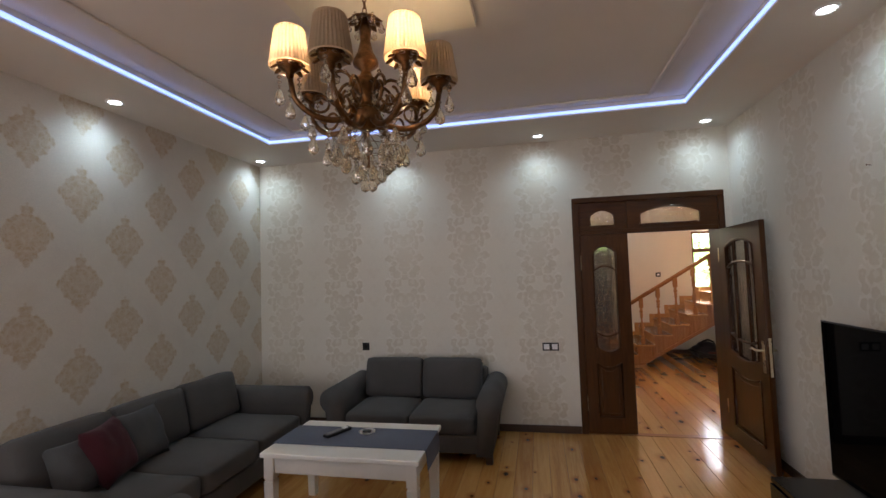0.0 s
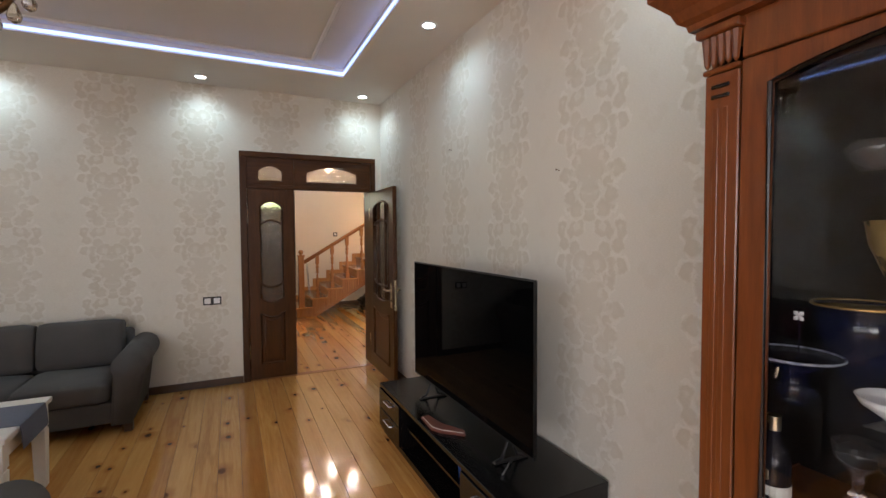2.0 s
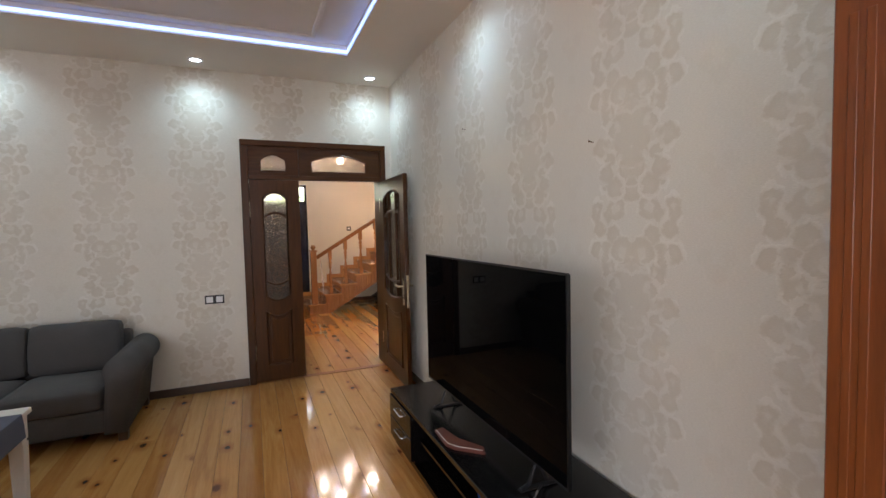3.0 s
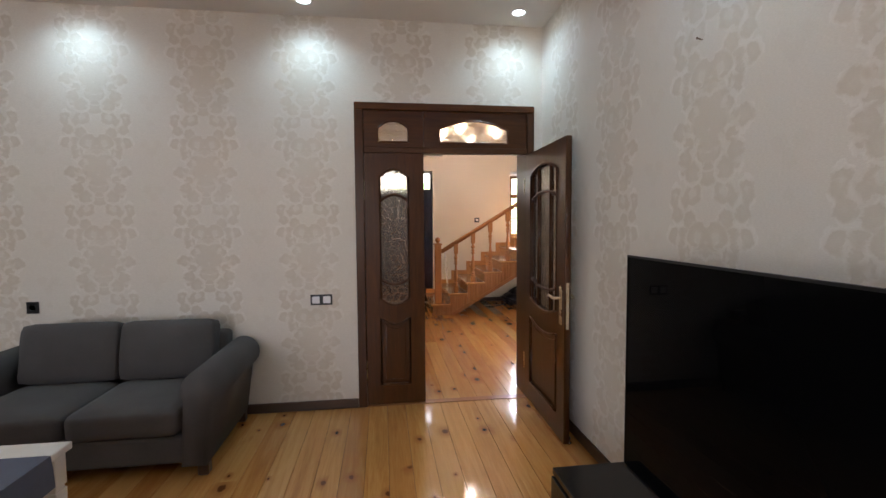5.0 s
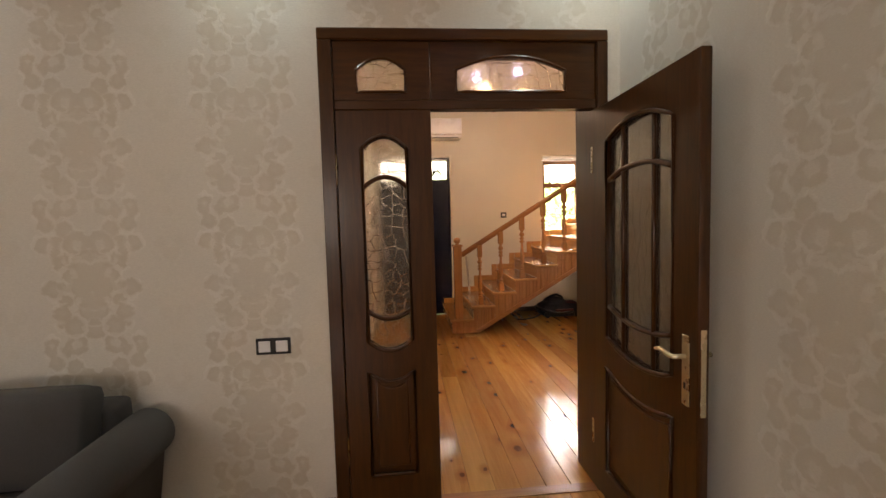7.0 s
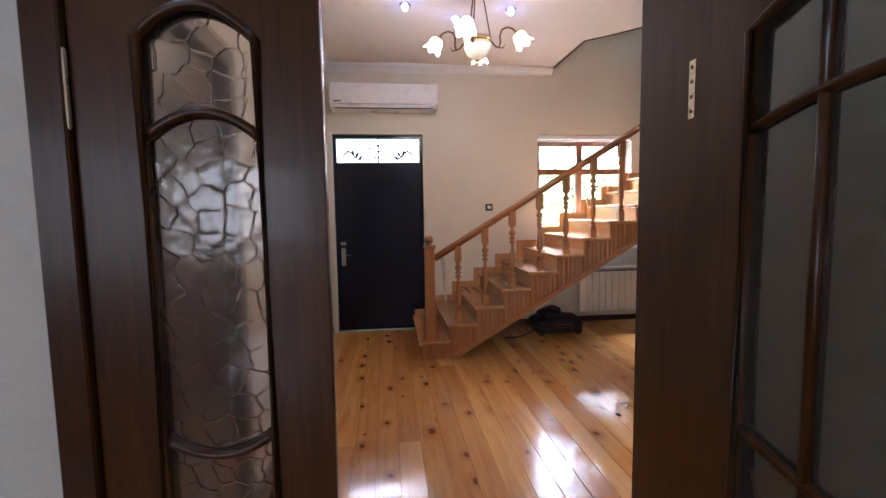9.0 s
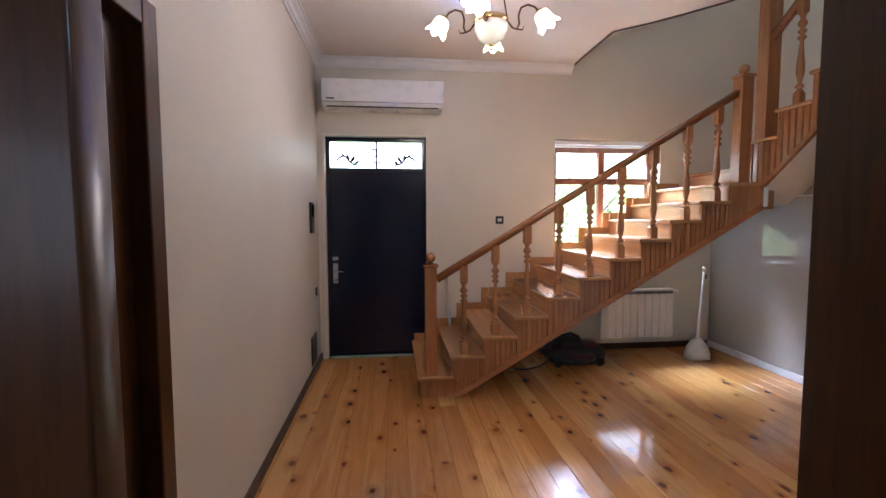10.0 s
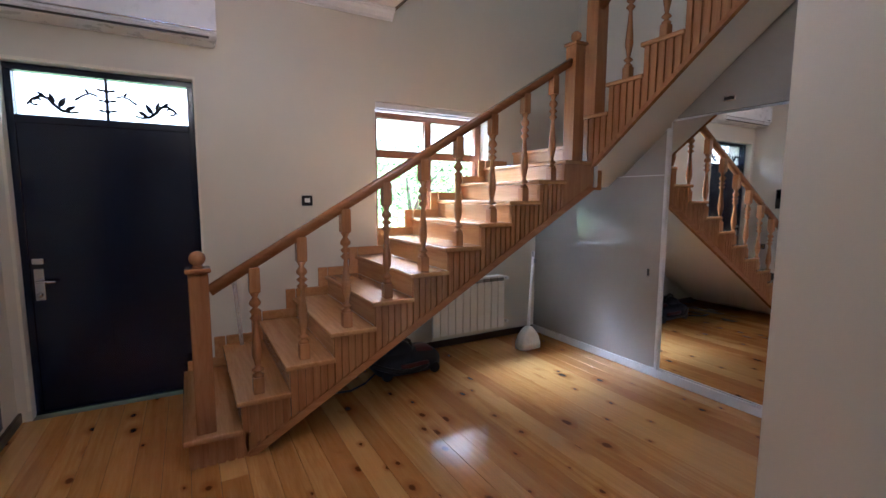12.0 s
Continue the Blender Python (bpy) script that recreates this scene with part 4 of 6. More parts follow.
def baluster_mesh(h, name):
    """Turned baluster with square blocks at both ends; z from 0 to h."""
    bm = block(-0.031, 0.031, -0.031, 0.031, 0, 0.10, 0.004, 1)
    box(bm, -0.031, 0.031, -0.031, 0.031, h - 0.15, h, 0.004, 1)
    m = h - 0.25
    prof = [(0.022, 0.0), (0.027, 0.02), (0.013, 0.045), (0.012, 0.055), (0.027, 0.078), (0.027, 0.09), (0.011, 0.12), (0.015, 0.17), (0.025, 0.27), (0.022, 0.38), (0.014, 0.56), (0.011, 0.66), (0.028, 0.70), (0.011, 0.74), (0.028, 0.78), (0.011, 0.82), (0.027, 0.86), (0.027, 0.89), (0.012, 0.94), (0.024, 1.0)]
    add(bm, lathe([(r * 1.22, 0.10 + m * t) for r, t in prof], 14))
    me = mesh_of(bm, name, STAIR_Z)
    for p in me.polygons:
        p.use_smooth = len(p.vertices) == 4 and abs(p.normal.z) < 0.95 and 0.11 < p.center.z < h - 0.16
    return me


RAIL_A, RAIL_B = Vector((1.50, 8.34, 0.985)), Vector((4.19, 8.34, 2.607))


def rail_z(x):
    return RAIL_A.z + (x - RAIL_A.x) * (RAIL_B.z - RAIL_A.z) / (RAIL_B.x - RAIL_A.x)


BX = [1.734, 2.007, 2.285, 2.568, 2.843, 3.127, 3.425, 3.729, 4.014]
for i, x in enumerate(BX):
    base = SZ + RISE * (i + 1)
    shared("baluster", baluster_mesh(rail_z(x) - 0.022 - base, "baluster"), stairs, (x, 8.34, base))


def handrail(a, b):
    """A moulded rail from a to b."""
    d = b - a
    prof = [(-0.024, -0.028), (0.024, -0.028), (0.028, -0.010), (0.033, 0.008), (0.026, 0.026), (0.0, 0.034), (-0.026, 0.026), (-0.033, 0.008), (-0.028, -0.010)]
    side = d.cross(Vector((0, 0, 1))).normalized()
    up = side.cross(d).normalized()
    bm = bmesh.new()
    ends = [[bm.verts.new(e + side * u + up * v) for u, v in prof] for e in (a, b)]
    n = len(prof)
    for i in range(n):
        bm.faces.new((ends[0][i], ends[0][(i + 1) % n], ends[1][(i + 1) % n], ends[1][i]))
    bm.faces.new(ends[0])
    bm.faces.new(ends[1])
    bmesh.ops.recalc_face_normals(bm, faces=bm.faces)
    return bm


part("handrail", handrail(RAIL_A, RAIL_B), STAIR_RAIL, stairs, smooth=True)


def newel(x, y, z0, z1, w, ball=True):
    bm = block(x - w, x + w, y - w, y + w, z0, z1, 0.006, 2)
    box(bm, x - w - 0.014, x + w + 0.014, y - w - 0.014, y + w + 0.014, z1, z1 + 0.026, 0.008, 2)
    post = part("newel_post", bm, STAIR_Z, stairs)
    if ball:
        r = 0.043
        prof = [(0.03, 0), (0.022, 0.012)] + [(r * math.sin(a), 0.012 + r * 0.9 - r * math.cos(a)) for a in [0.5 + (math.pi - 0.5) * i / 9 for i in range(10)]]
        part("ball_finial", lathe(prof, 18, Matrix.Translation((x, y, z1 + 0.026))), STAIR_Z, post, smooth=True)
    return post


newel(1.448, 8.335, SZ, 1.095, 0.050)
newel(4.236, 8.335, 1.80, 2.735, 0.056)
newel(4.470, 8.335, 1.58, 3.75, 0.062)
# safety catch on the post
part("catch", block(4.395, 4.435, SY0 - 0.02, SY0 - 0.004, 1.60, 1.78, 0.008, 2), WHITE_PLASTIC, stairs, "small white plastic catch")

# upper flight, turning towards the door
FX, GO2, RISE2 = 4.375, 0.307, 0.220


def under2(y):
    return 1.852 + (8.15 - y) * 0.815


part("tread", tread_board(4.45, 5.34, 8.42, SY1, 1.99), STAIR_X, stairs)
part("riser", block(4.47, 4.49, 8.42, SY1, 1.80, 1.958), STAIR_X, stairs)
for j in range(8):
    yn, z = 8.44 - GO2 * j, 2.20 + RISE2 * j
    ye = yn - GO2 - 0.03
    part("tread", tread_board(FX - 0.014, 5.34, ye, yn, z), STAIR_X, stairs)
    part("riser", block(FX + 0.03, 5.34, yn - 0.046, yn - 0.026, z - RISE2, z - 0.033), STAIR_X, stairs)
    n = 5
    for i in range(n):
        a = yn - 0.028 - GO2 * i / n
        b = a - GO2 / n * 0.68
        if min(a, b) > 8.38:
            continue
        part("slat", prism([(a, under2(a) + 0.03), (b, under2(b) + 0.03), (b, z - 0.033), (a, z - 0.033)], 0, FX + 0.002, FX + 0.018), STAIR_Z, stairs)
    a, b = yn - 0.028, yn - 0.028 - GO2
    part("side_panel", prism([(a, under2(a) + 0.02), (b, under2(b) + 0.02), (b, z - 0.033), (a, z - 0.033)], 0, FX + 0.016, FX + 0.03), STAIR_Z, stairs)
    if 0 < j:
        yb = yn - 0.14
        h = 0.88
        shared("baluster", baluster_mesh(h, "baluster"), stairs, (FX + 0.075, yb, z))
part("handrail", handrail(Vector((FX + 0.075, 8.30, 3.06)), Vector((FX + 0.075, 5.75, 3.06 + 2.55 * RISE2 / GO2))), STAIR_RAIL, stairs, smooth=True)
YB = 5.9
part("stringer", prism([(8.44, under2(8.44) - 0.01), (YB, under2(YB) - 0.01), (YB, under2(YB) + 0.035), (8.44, under2(8.44) + 0.035)], 0, FX - 0.004, FX + 0.034), STAIR_RAIL, stairs)
part("soffit", prism([(8.44, under2(8.44) - 0.006), (YB, under2(YB) - 0.006), (YB, under2(YB) + 0.02), (8.44, under2(8.44) + 0.02)], 0, FX + 0.034, 5.34), HALL_CEILING, stairs, "cream plastered underside")
part("landing_soffit", block(4.44, 5.34, 8.44, SY1, 1.665, 1.78), HALL_CEILING, stairs, "cream plastered underside")

# ---- closet under the upper flight ----
closet = thing("sliding_closet", "grey lacquered closet front with one mirrored sliding door", "closet", (4.85, 8.0, 0))
CX = CLOSET_X
part("plinth", block(CX - 0.012, CX + 0.02, PIER_Y + 0.01, HALL_FAR - 0.01, 0.002, 0.075, 0.006, 2), ALU_WHITE, closet)
part("grey_panel", prism([(7.865, 0.077), (HALL_FAR - 0.01, 0.077), (HALL_FAR - 0.01, 1.66), (8.43, 1.66), (8.40, 1.695), (7.865, 1.695)], 0, CX, CX + 0.022), GREY_LACQUER, closet)
part("grey_panel", prism([(7.865, 1.702), (8.28, 1.702), (7.865, under2(7.865) - 0.02)], 0, CX + 0.003, CX + 0.022), GREY_LACQUER, closet)
part("seam_strip", block(CX - 0.003, CX + 0.01, 7.865, 8.40, 1.695, 1.703), ALU_WHITE, closet)
part("grey_panel", prism([(PIER_Y + 0.01, 2.135), (7.835, 2.135), (7.835, under2(7.835) - 0.02), (PIER_Y + 0.01, under2(PIER_Y) - 0.02)], 0, CX, CX + 0.022), GREY_LACQUER, closet)
part("post", block(CX - 0.012, CX + 0.03, 7.832, 7.866, 0.002, under2(7.85) - 0.03, 0.004, 1), ALU_WHITE, closet)
md = part("mirror_door", block(CX + 0.001, CX + 0.006, 7.03, 7.832, 0.09, 2.115), MIRROR, closet, "tall mirror in a thin white frame")
for y0, y1, z0, z1 in ((7.822, 7.832, 0.078, 2.13), (7.012, 7.03, 0.078, 2.13), (7.03, 7.822, 2.115, 2.13), (7.03, 7.822, 0.078, 0.09)):
    part("mirror_frame", block(CX - 0.006, CX + 0.012, y0, y1, z0, z1, 0.002, 1), ALU_WHITE, md)
part("grey_panel", block(CX + 0.002, CX + 0.022, PIER_Y + 0.01, 7.01, 0.077, 2.13), GREY_LACQUER, closet)
fp = part("finger_pull", block(CX - 0.003, CX + 0.004, 7.955, 7.985, 0.845, 0.925, 0.003, 1), CHROME, closet, "recessed chrome finger pull")
part("pull_hollow", block(CX - 0.005, CX - 0.002, 7.961, 7.979, 0.853, 0.917), BLACK_PLASTIC, fp)
fp = part("finger_pull", block(CX - 0.003, CX + 0.004, 7.36, 7.45, 2.20, 2.235, 0.003, 1), CHROME, closet, "recessed chrome finger pull")
part("pull_hollow", block(CX - 0.005, CX - 0.002, 7.37, 7.44, 2.206, 2.229), BLACK_PLASTIC, fp)

# ---- lamps that the place has, and added daylight lamps ----


def downlight(x, y, z, group="room downlights"):
    dl = thing("downlight", "round recessed led downlight, switched on", "downlight", (x, y, z), group)
    part("rim", lathe([(0.042, 0.0), (0.058, 0.0), (0.060, -0.006), (0.052, -0.010), (0.042, -0.006), (0.042, 0.0)], 20, Matrix.Translation((x, y, z - 0.001)), False), WHITE_PLASTIC, dl)
    part("diffuser", lathe([(0, -0.004), (0.043, -0.004), (0.043, -0.001), (0, -0.001)], 20, Matrix.Translation((x, y, z))), SPOT_GLOW, dl)
    lamp("downlight_beam", "SPOT", look((x, y, z - 0.02), (x, y, 0)), SPOT_POWER, (0.58, 0.87, 1.0), spot=150, blend=1.0, soft=0.06)


for x in (-2.98, -1.45, 0.09, 1.612):
    downlight(x, 4.665, SOFFIT_Z)
    downlight(x, -2.9, SOFFIT_Z)
for y in (2.84, 1.0, -0.85):
    downlight(-2.95, y, SOFFIT_Z)
    downlight(1.59, y, SOFFIT_Z)

lamp("window_light", "AREA", look((3.35, 11.7, 3.8), (3.45, 7.3, 0.8)), WINDOW_POWER, (0.78, 0.90, 1.0), shape="RECTANGLE", size=2.4, size_y=1.4)
lamp("transom_light", "AREA", look((0.965, 10.8, 3.4), (0.965, 8.6, 1.6)), WINDOW_POWER * 0.035, (0.95, 0.98, 1.0), shape="RECTANGLE", size=1.2, size_y=0.8)
# Added lamp in the unseen side opening, for a bright reflection in the door glass.
lamp("unseen_side_window_light", "AREA", look((ROOM_L - 0.1, -1.3, 1.55), (0.0, -1.3, 1.2)), BACK_WINDOW * 0.6, (0.95, 0.97, 1.0), shape="RECTANGLE", size=2.9, size_y=1.8)
lamp("room_window_light", "AREA", look((-1.7, ROOM_B - 0.1, 1.6), (-1.7, 2.0, 1.2)), BACK_WINDOW, (0.95, 0.97, 1.0), shape="RECTANGLE", size=2.3, size_y=1.35)

# ---- sofas ----


def soft_box(x0, x1, y0, y1, z0, z1, r=0.05, puff=0.015, seed=0):
    """A cushion: rounded box whose broad faces swell a little."""
    bm = block(x0, x1, y0, y1, z0, z1)
    bmesh.ops.subdivide_edges(bm, edges=bm.edges[:], cuts=7, use_grid_fill=True)
    c = Vector(((x0 + x1) / 2, (y0 + y1) / 2, (z0 + z1) / 2))
    h = Vector(((x1 - x0) / 2, (y1 - y0) / 2, (z1 - z0) / 2))
    for v in bm.verts:
        p = v.co - c
        q = Vector([max(-h[i] + r, min(h[i] - r, p[i])) for i in range(3)])
        d = p - q
        if d.length > 1e-6:
            p = q + d.normalized() * r
        u = [abs(p[i]) / h[i] for i in range(3)]
        k = min(range(3), key=lambda i: h[i])
        o = [i for i in range(3) if i != k]
        swell = puff * max(0, 1 - u[o[0]] ** 2) * max(0, 1 - u[o[1]] ** 2)
        p[k] += swell * (1 if p[k] > 0 else -1)
        p += Vector((1, 1, 1)) * (noise.noise(p * 5 + Vector((seed * 3.1, 0, 0))) * 0.006)
        v.co = c + p
    return bm


def arm_shape(x, sign, y0, y1, top=0.622):
    """A rolled arm: outline in x-z drawn along y; x is the inner side."""
    r, cx, cz = 0.112, x + sign * 0.122, top - 0.112
    pts = []
    for i in range(25):
        a = radians(-58 + 266 * i / 24)
        pts.append((cx + sign * r * math.cos(a), cz + r * math.sin(a)))
    pts += [(x, 0.07), (x + sign * 0.135, 0.07)]
    bm = prism(pts, 1, y0, y1)
    bmesh.ops.bevel(bm, geom=[e for e in bm.edges if abs(e.verts[0].co.y - e.verts[1].co.y) < 1e-6], offset=0.018, segments=2, affect="EDGES")
    return bm


def sofa(name, label, category, loc, turn, w, d, seats, group=""):
    s = thing(name, label, category, loc, group, turn)
    ORIGIN[s] = Vector()
    a = 0.235
    part("base_frame", block(a - 0.02, w - a + 0.02, 0.02, d - 0.02, 0.085, 0.25, 0.02, 2), GREY_FABRIC, s)
    part("back_frame", block(a - 0.04, w - a + 0.04, d - 0.17, d, 0.085, 0.68, 0.035, 3), GREY_FABRIC, s, smooth=True)
    part("arm", arm_shape(a, -1, 0.0, d - 0.03), GREY_FABRIC, s, smooth=True)
    part("arm", arm_shape(w - a, 1, 0.0, d - 0.03), GREY_FABRIC, s, smooth=True)
    cw = (w - 2 * a) / seats
    for i in range(seats):
        part("seat_cushion", soft_box(a + cw * i + 0.004, a + cw * (i + 1) - 0.004, 0.0, d - 0.25, 0.245, 0.410, 0.045, 0.014, i), GREY_FABRIC, s, smooth=True)
        b = soft_box(a + cw * i + 0.004, a + cw * (i + 1) - 0.004, -0.085, 0.085, 0, 0.392, 0.045, 0.022, i + 5)
        bmesh.ops.transform(b, matrix=Matrix.Translation((0, d - 0.27, 0.405)) @ Matrix.Rotation(radians(-12), 4, "X"), verts=b.verts)
        part("back_cushion", b, GREY_FABRIC, s, smooth=True)
    for x in (0.13, w - 0.13):
        for y in (0.07, d - 0.09):
            part("foot", block(x - 0.03, x + 0.03, y - 0.03, y + 0.03, 0.0, 0.08, 0.006, 1), SKIRTING, s)
    return s


sofa("loveseat", "charcoal grey fabric loveseat with rolled arms against the wall", "sofa", (-1.985, 4.02, 0), 0, 1.672, 0.86, 2)
sofa("sofa", "charcoal grey fabric three-seat sofa with scatter cushions", "sofa", (-2.13, 1.885, 0), 90, 2.33, 0.96, 3)
sofa("armchair", "charcoal grey fabric wide armchair facing the coffee table", "armchair", (-0.335, 2.10, 0), 180, 1.49, 0.84, 1)


def pillow(loc, turn, tilt, material, label, size=0.42):
    bm = bmesh.new()
    n = 14
    grid = {}
    for side in (-1, 1):
        for i in range(n + 1):
            for j in range(n + 1):
                u, v = 2 * i / n - 1, 2 * j / n - 1
                edge = i in (0, n) or j in (0, n)
                if edge and side == 1:
                    continue
                pinch = 1 - 0.09 * (1 - abs(u) ** 2) * abs(v) ** 3 - 0.09 * (1 - abs(v) ** 2) * abs(u) ** 3
                t = 0.075 * (max(0, (1 - u ** 4) * (1 - v ** 4))) ** 0.55 * side
                t += 0.01 * noise.noise(Vector((u * 3, v * 3, side + turn))) * (0 if edge else 1)
                grid[(side, i, j)] = bm.verts.new((u * size / 2 * pinch, t, size / 2 + v * size / 2 * pinch))
    for side in (-1, 1):
        for i in range(n):
            for j in range(n):
                q = [grid.get((side, a, b)) or grid[(-1, a, b)] for a, b in ((i, j), (i + 1, j), (i + 1, j + 1), (i, j + 1))]
                bm.faces.new(q if side == -1 else q[::-1])
    p = thing("scatter_cushion", label, "cushion", loc, "scatter cushions", turn)
    ORIGIN[p] = Vector()
    bmesh.ops.transform(bm, matrix=Matrix.Rotation(radians(tilt), 4, "X"), verts=bm.verts)
    body = part("cover", bm, material, p, smooth=True)
    return p


pillow((-2.66, 2.85, 0.416), 90, -22, GREY_CUSHION, "mid grey square scatter cushion on the sofa", 0.37)
pillow((-2.60, 2.60, 0.416), 112, -24, RED_FABRIC, "dark red satin scatter cushion on the sofa", 0.38)
pillow((-2.62, 2.40, 0.416), 86, -30, GREY_CUSHION, "mid grey square scatter cushion on the sofa", 0.34)

# ---- coffee table ----
TXA, TXB, TYA, TYB, TZ = -1.765, -0.712, 2.785, 3.437, 0.535
table = thing("coffee_table", "white lacquered wooden coffee table on four square legs", "table", (-1.24, 3.1, 0))
part("tabletop", block(TXA, TXB, TYA, TYB, TZ - 0.032, TZ, 0.007, 2), TABLE_WHITE, table)
for y in (TYA + 0.035, TYB - 0.055):
    part("apron", block(TXA + 0.085, TXB - 0.085, y, y + 0.02, TZ - 0.135, TZ - 0.033, 0.002, 1), TABLE_WHITE, table)
for x in (TXA + 0.035, TXB - 0.055):
    part("apron", block(x, x + 0.02, TYA + 0.085, TYB - 0.085, TZ - 0.135, TZ - 0.033, 0.002, 1), TABLE_WHITE, table)
for x in (TXA + 0.052, TXB - 0.052):
    for y in (TYA + 0.052, TYB - 0.052):
        bm = block(x - 0.034, x + 0.034, y - 0.034, y + 0.034, TZ - 0.17, TZ - 0.033, 0.003, 1)
        box(bm, x - 0.028, x + 0.028, y - 0.028, y + 0.028, TZ - 0.185, TZ - 0.168, 0.002, 1)
        c = block(-0.034, 0.034, -0.034, 0.034, 0, TZ - 0.184, 0.003, 1)
        for v in c.verts:
            f = 0.78 + 0.22 * v.co.z / (TZ - 0.184)
            v.co.x *= f
            v.co.y *= f
        add(bm, c, Matrix.Translation((x, y, 0)))
        part("leg", bm, TABLE_WHITE, table)
RY0, RY1 = 2.945, 3.300
line = [(TXA - 0.013, TZ - 0.10), (TXA - 0.012, TZ - 0.05), (TXA - 0.005, TZ + 0.004), (TXA + 0.01, TZ + 0.006), (TXB - 0.01, TZ + 0.006), (TXB + 0.005, TZ + 0.004), (TXB + 0.012, TZ - 0.05), (TXB + 0.016, TZ - 0.125)]
inner = [(TXA - 0.010, TZ - 0.10), (TXA - 0.009, TZ - 0.05), (TXA - 0.002, TZ + 0.001), (TXA + 0.012, TZ + 0.003), (TXB - 0.012, TZ + 0.003), (TXB + 0.002, TZ + 0.001), (TXB + 0.009, TZ - 0.05), (TXB + 0.013, TZ - 0.125)]
runner = prism(line + inner[::-1], 1, RY0, RY1)
solid("table_runner", runner, RUNNER, "slate blue linen runner hanging over the table ends", "table runner", kind="thing")

rc = thing("remote_control", "black remote control lying on the table runner", "remote control", (-1.40, 3.16, TZ + 0.007), turn=66)
ORIGIN[rc] = Vector()
part("case", block(-0.11, 0.11, -0.027, 0.027, 0, 0.022, 0.008, 2), BLACK_PLASTIC, rc)
part("keypad", block(-0.085, 0.03, -0.019, 0.019, 0.0215, 0.024, 0.001, 1), plain("grey_rubber_keys", (0.16, 0.16, 0.17), 0.6), rc, "grey rubber keypad")
part("display", block(0.045, 0.09, -0.017, 0.017, 0.0215, 0.0235, 0.001, 1), WHITE_PLASTIC, rc)
ash = thing("saucer", "small clear saucer with black keys on the runner", "saucer", (-1.19, 3.19, TZ + 0.007))
ORIGIN[ash] = Vector()
part("dish", lathe([(0, 0), (0.035, 0.0), (0.058, 0.012), (0.060, 0.014), (0.036, 0.004), (0, 0.004)], 20), WHITE_PLASTIC, ash, smooth=True)
part("key_fob", block(-0.03, 0.03, -0.014, 0.014, 0.006, 0.024, 0.006, 2), BLACK_PLASTIC, ash)

# ---- television and its stand ----
SX0, SX1, SYA, SYB, STZ = 1.325, 1.857, 1.42, 3.20, 0.385
stand = thing("tv_stand", "low black-brown laminate television stand with drawers", "tv stand", (1.6, 2.3, 0))
part("top", block(SX0 - 0.006, SX1, SYA, SYB, STZ - 0.028, STZ, 0.003, 1), STAND_BLACK, stand)
part("base", block(SX0 + 0.02, SX1, SYA + 0.01, SYB - 0.01, 0.0, 0.04), STAND_BLACK, stand)
part("bottom", block(SX0, SX1, SYA + 0.004, SYB - 0.004, 0.041, 0.064), STAND_BLACK, stand)
for y in (SYA + 0.004, 1.86, 2.735, SYB - 0.022):
    part("upright", block(SX0 + 0.003, SX1, y, y + 0.018, 0.065, STZ - 0.029), STAND_BLACK, stand)
part("back_board", block(SX1 - 0.012, SX1 - 0.002, SYA + 0.03, SYB - 0.03, 0.066, STZ - 0.03), STAND_BLACK, stand)
part("shelf", block(SX0 + 0.03, SX1 - 0.013, 1.88, 2.733, 0.205, 0.22), STAND_BLACK, stand)
for ya, yb in ((2.757, SYB - 0.008), (SYA + 0.008, 1.856)):
    for z0, z1 in ((0.07, 0.205), (0.212, 0.352)):
        dr = part("drawer", block(SX0 - 0.014, SX0 + 0.002, ya, yb, z0, z1, 0.002, 1), STAND_BLACK, stand)
        zc, yc = z0 + 0.085, (ya + yb) / 2
        part("handle", tube([(SX0 - 0.014, yc - 0.07, zc), (SX0 - 0.032, yc - 0.066, zc), (SX0 - 0.032, yc + 0.066, zc), (SX0 - 0.014, yc + 0.07, zc)], 0.0045, 8), CHROME, dr, "thin chrome bar handle")
tv = thing("television", "large flat black television, switched off, on two feet", "television", (1.55, 2.26, STZ))
part("screen", block(1.5215, 1.531, 1.546, 2.975, 0.512, 1.312), BLACK_GLOSS, tv, "switched-off glossy black screen")
bz = part("bezel", plate([rect(1.538, 2.983, 0.498, 1.320), rect(1.546, 2.975, 0.512, 1.312)], 0, 0.012), BLACK_PLASTIC, tv, local=True)
bz.matrix_local = Matrix.Translation((1.524 - 1.55, -2.26, -STZ)) @ Matrix(((0, 1, 0, 0), (1, 0, 0, 0), (0, 0, 1, 0), (0, 0, 0, 1)))
part("back_case", block(1.532, 1.548, 1.545, 2.976, 0.50, 1.316, 0.005, 2), BLACK_PLASTIC, tv)
part("back_bulge", block(1.548, 1.60, 1.80, 2.77, 0.53, 0.95, 0.012, 2), BLACK_PLASTIC, tv)
for y in (1.78, 2.74):
    part("foot", tube([(1.47, y, STZ + 0.008), (1.51, y, STZ + 0.022), (1.553, y, 0.515), (1.60, y, STZ + 0.022), (1.66, y, STZ + 0.008)], 0.009, 8), BLACK_PLASTIC, tv)
    part("foot_pad", block(1.46, 1.67, y - 0.014, y + 0.014, STZ + 0.0005, STZ + 0.009, 0.003, 1), BLACK_PLASTIC, tv)
LEATHER = plain("red_brown_leather", (0.15, 0.038, 0.022), 0.42, vary=0.25, scale=30)
sheath = thing("leather_case", "bent red-brown leather case lying on the stand", "leather case", (1.40, 2.25, STZ))
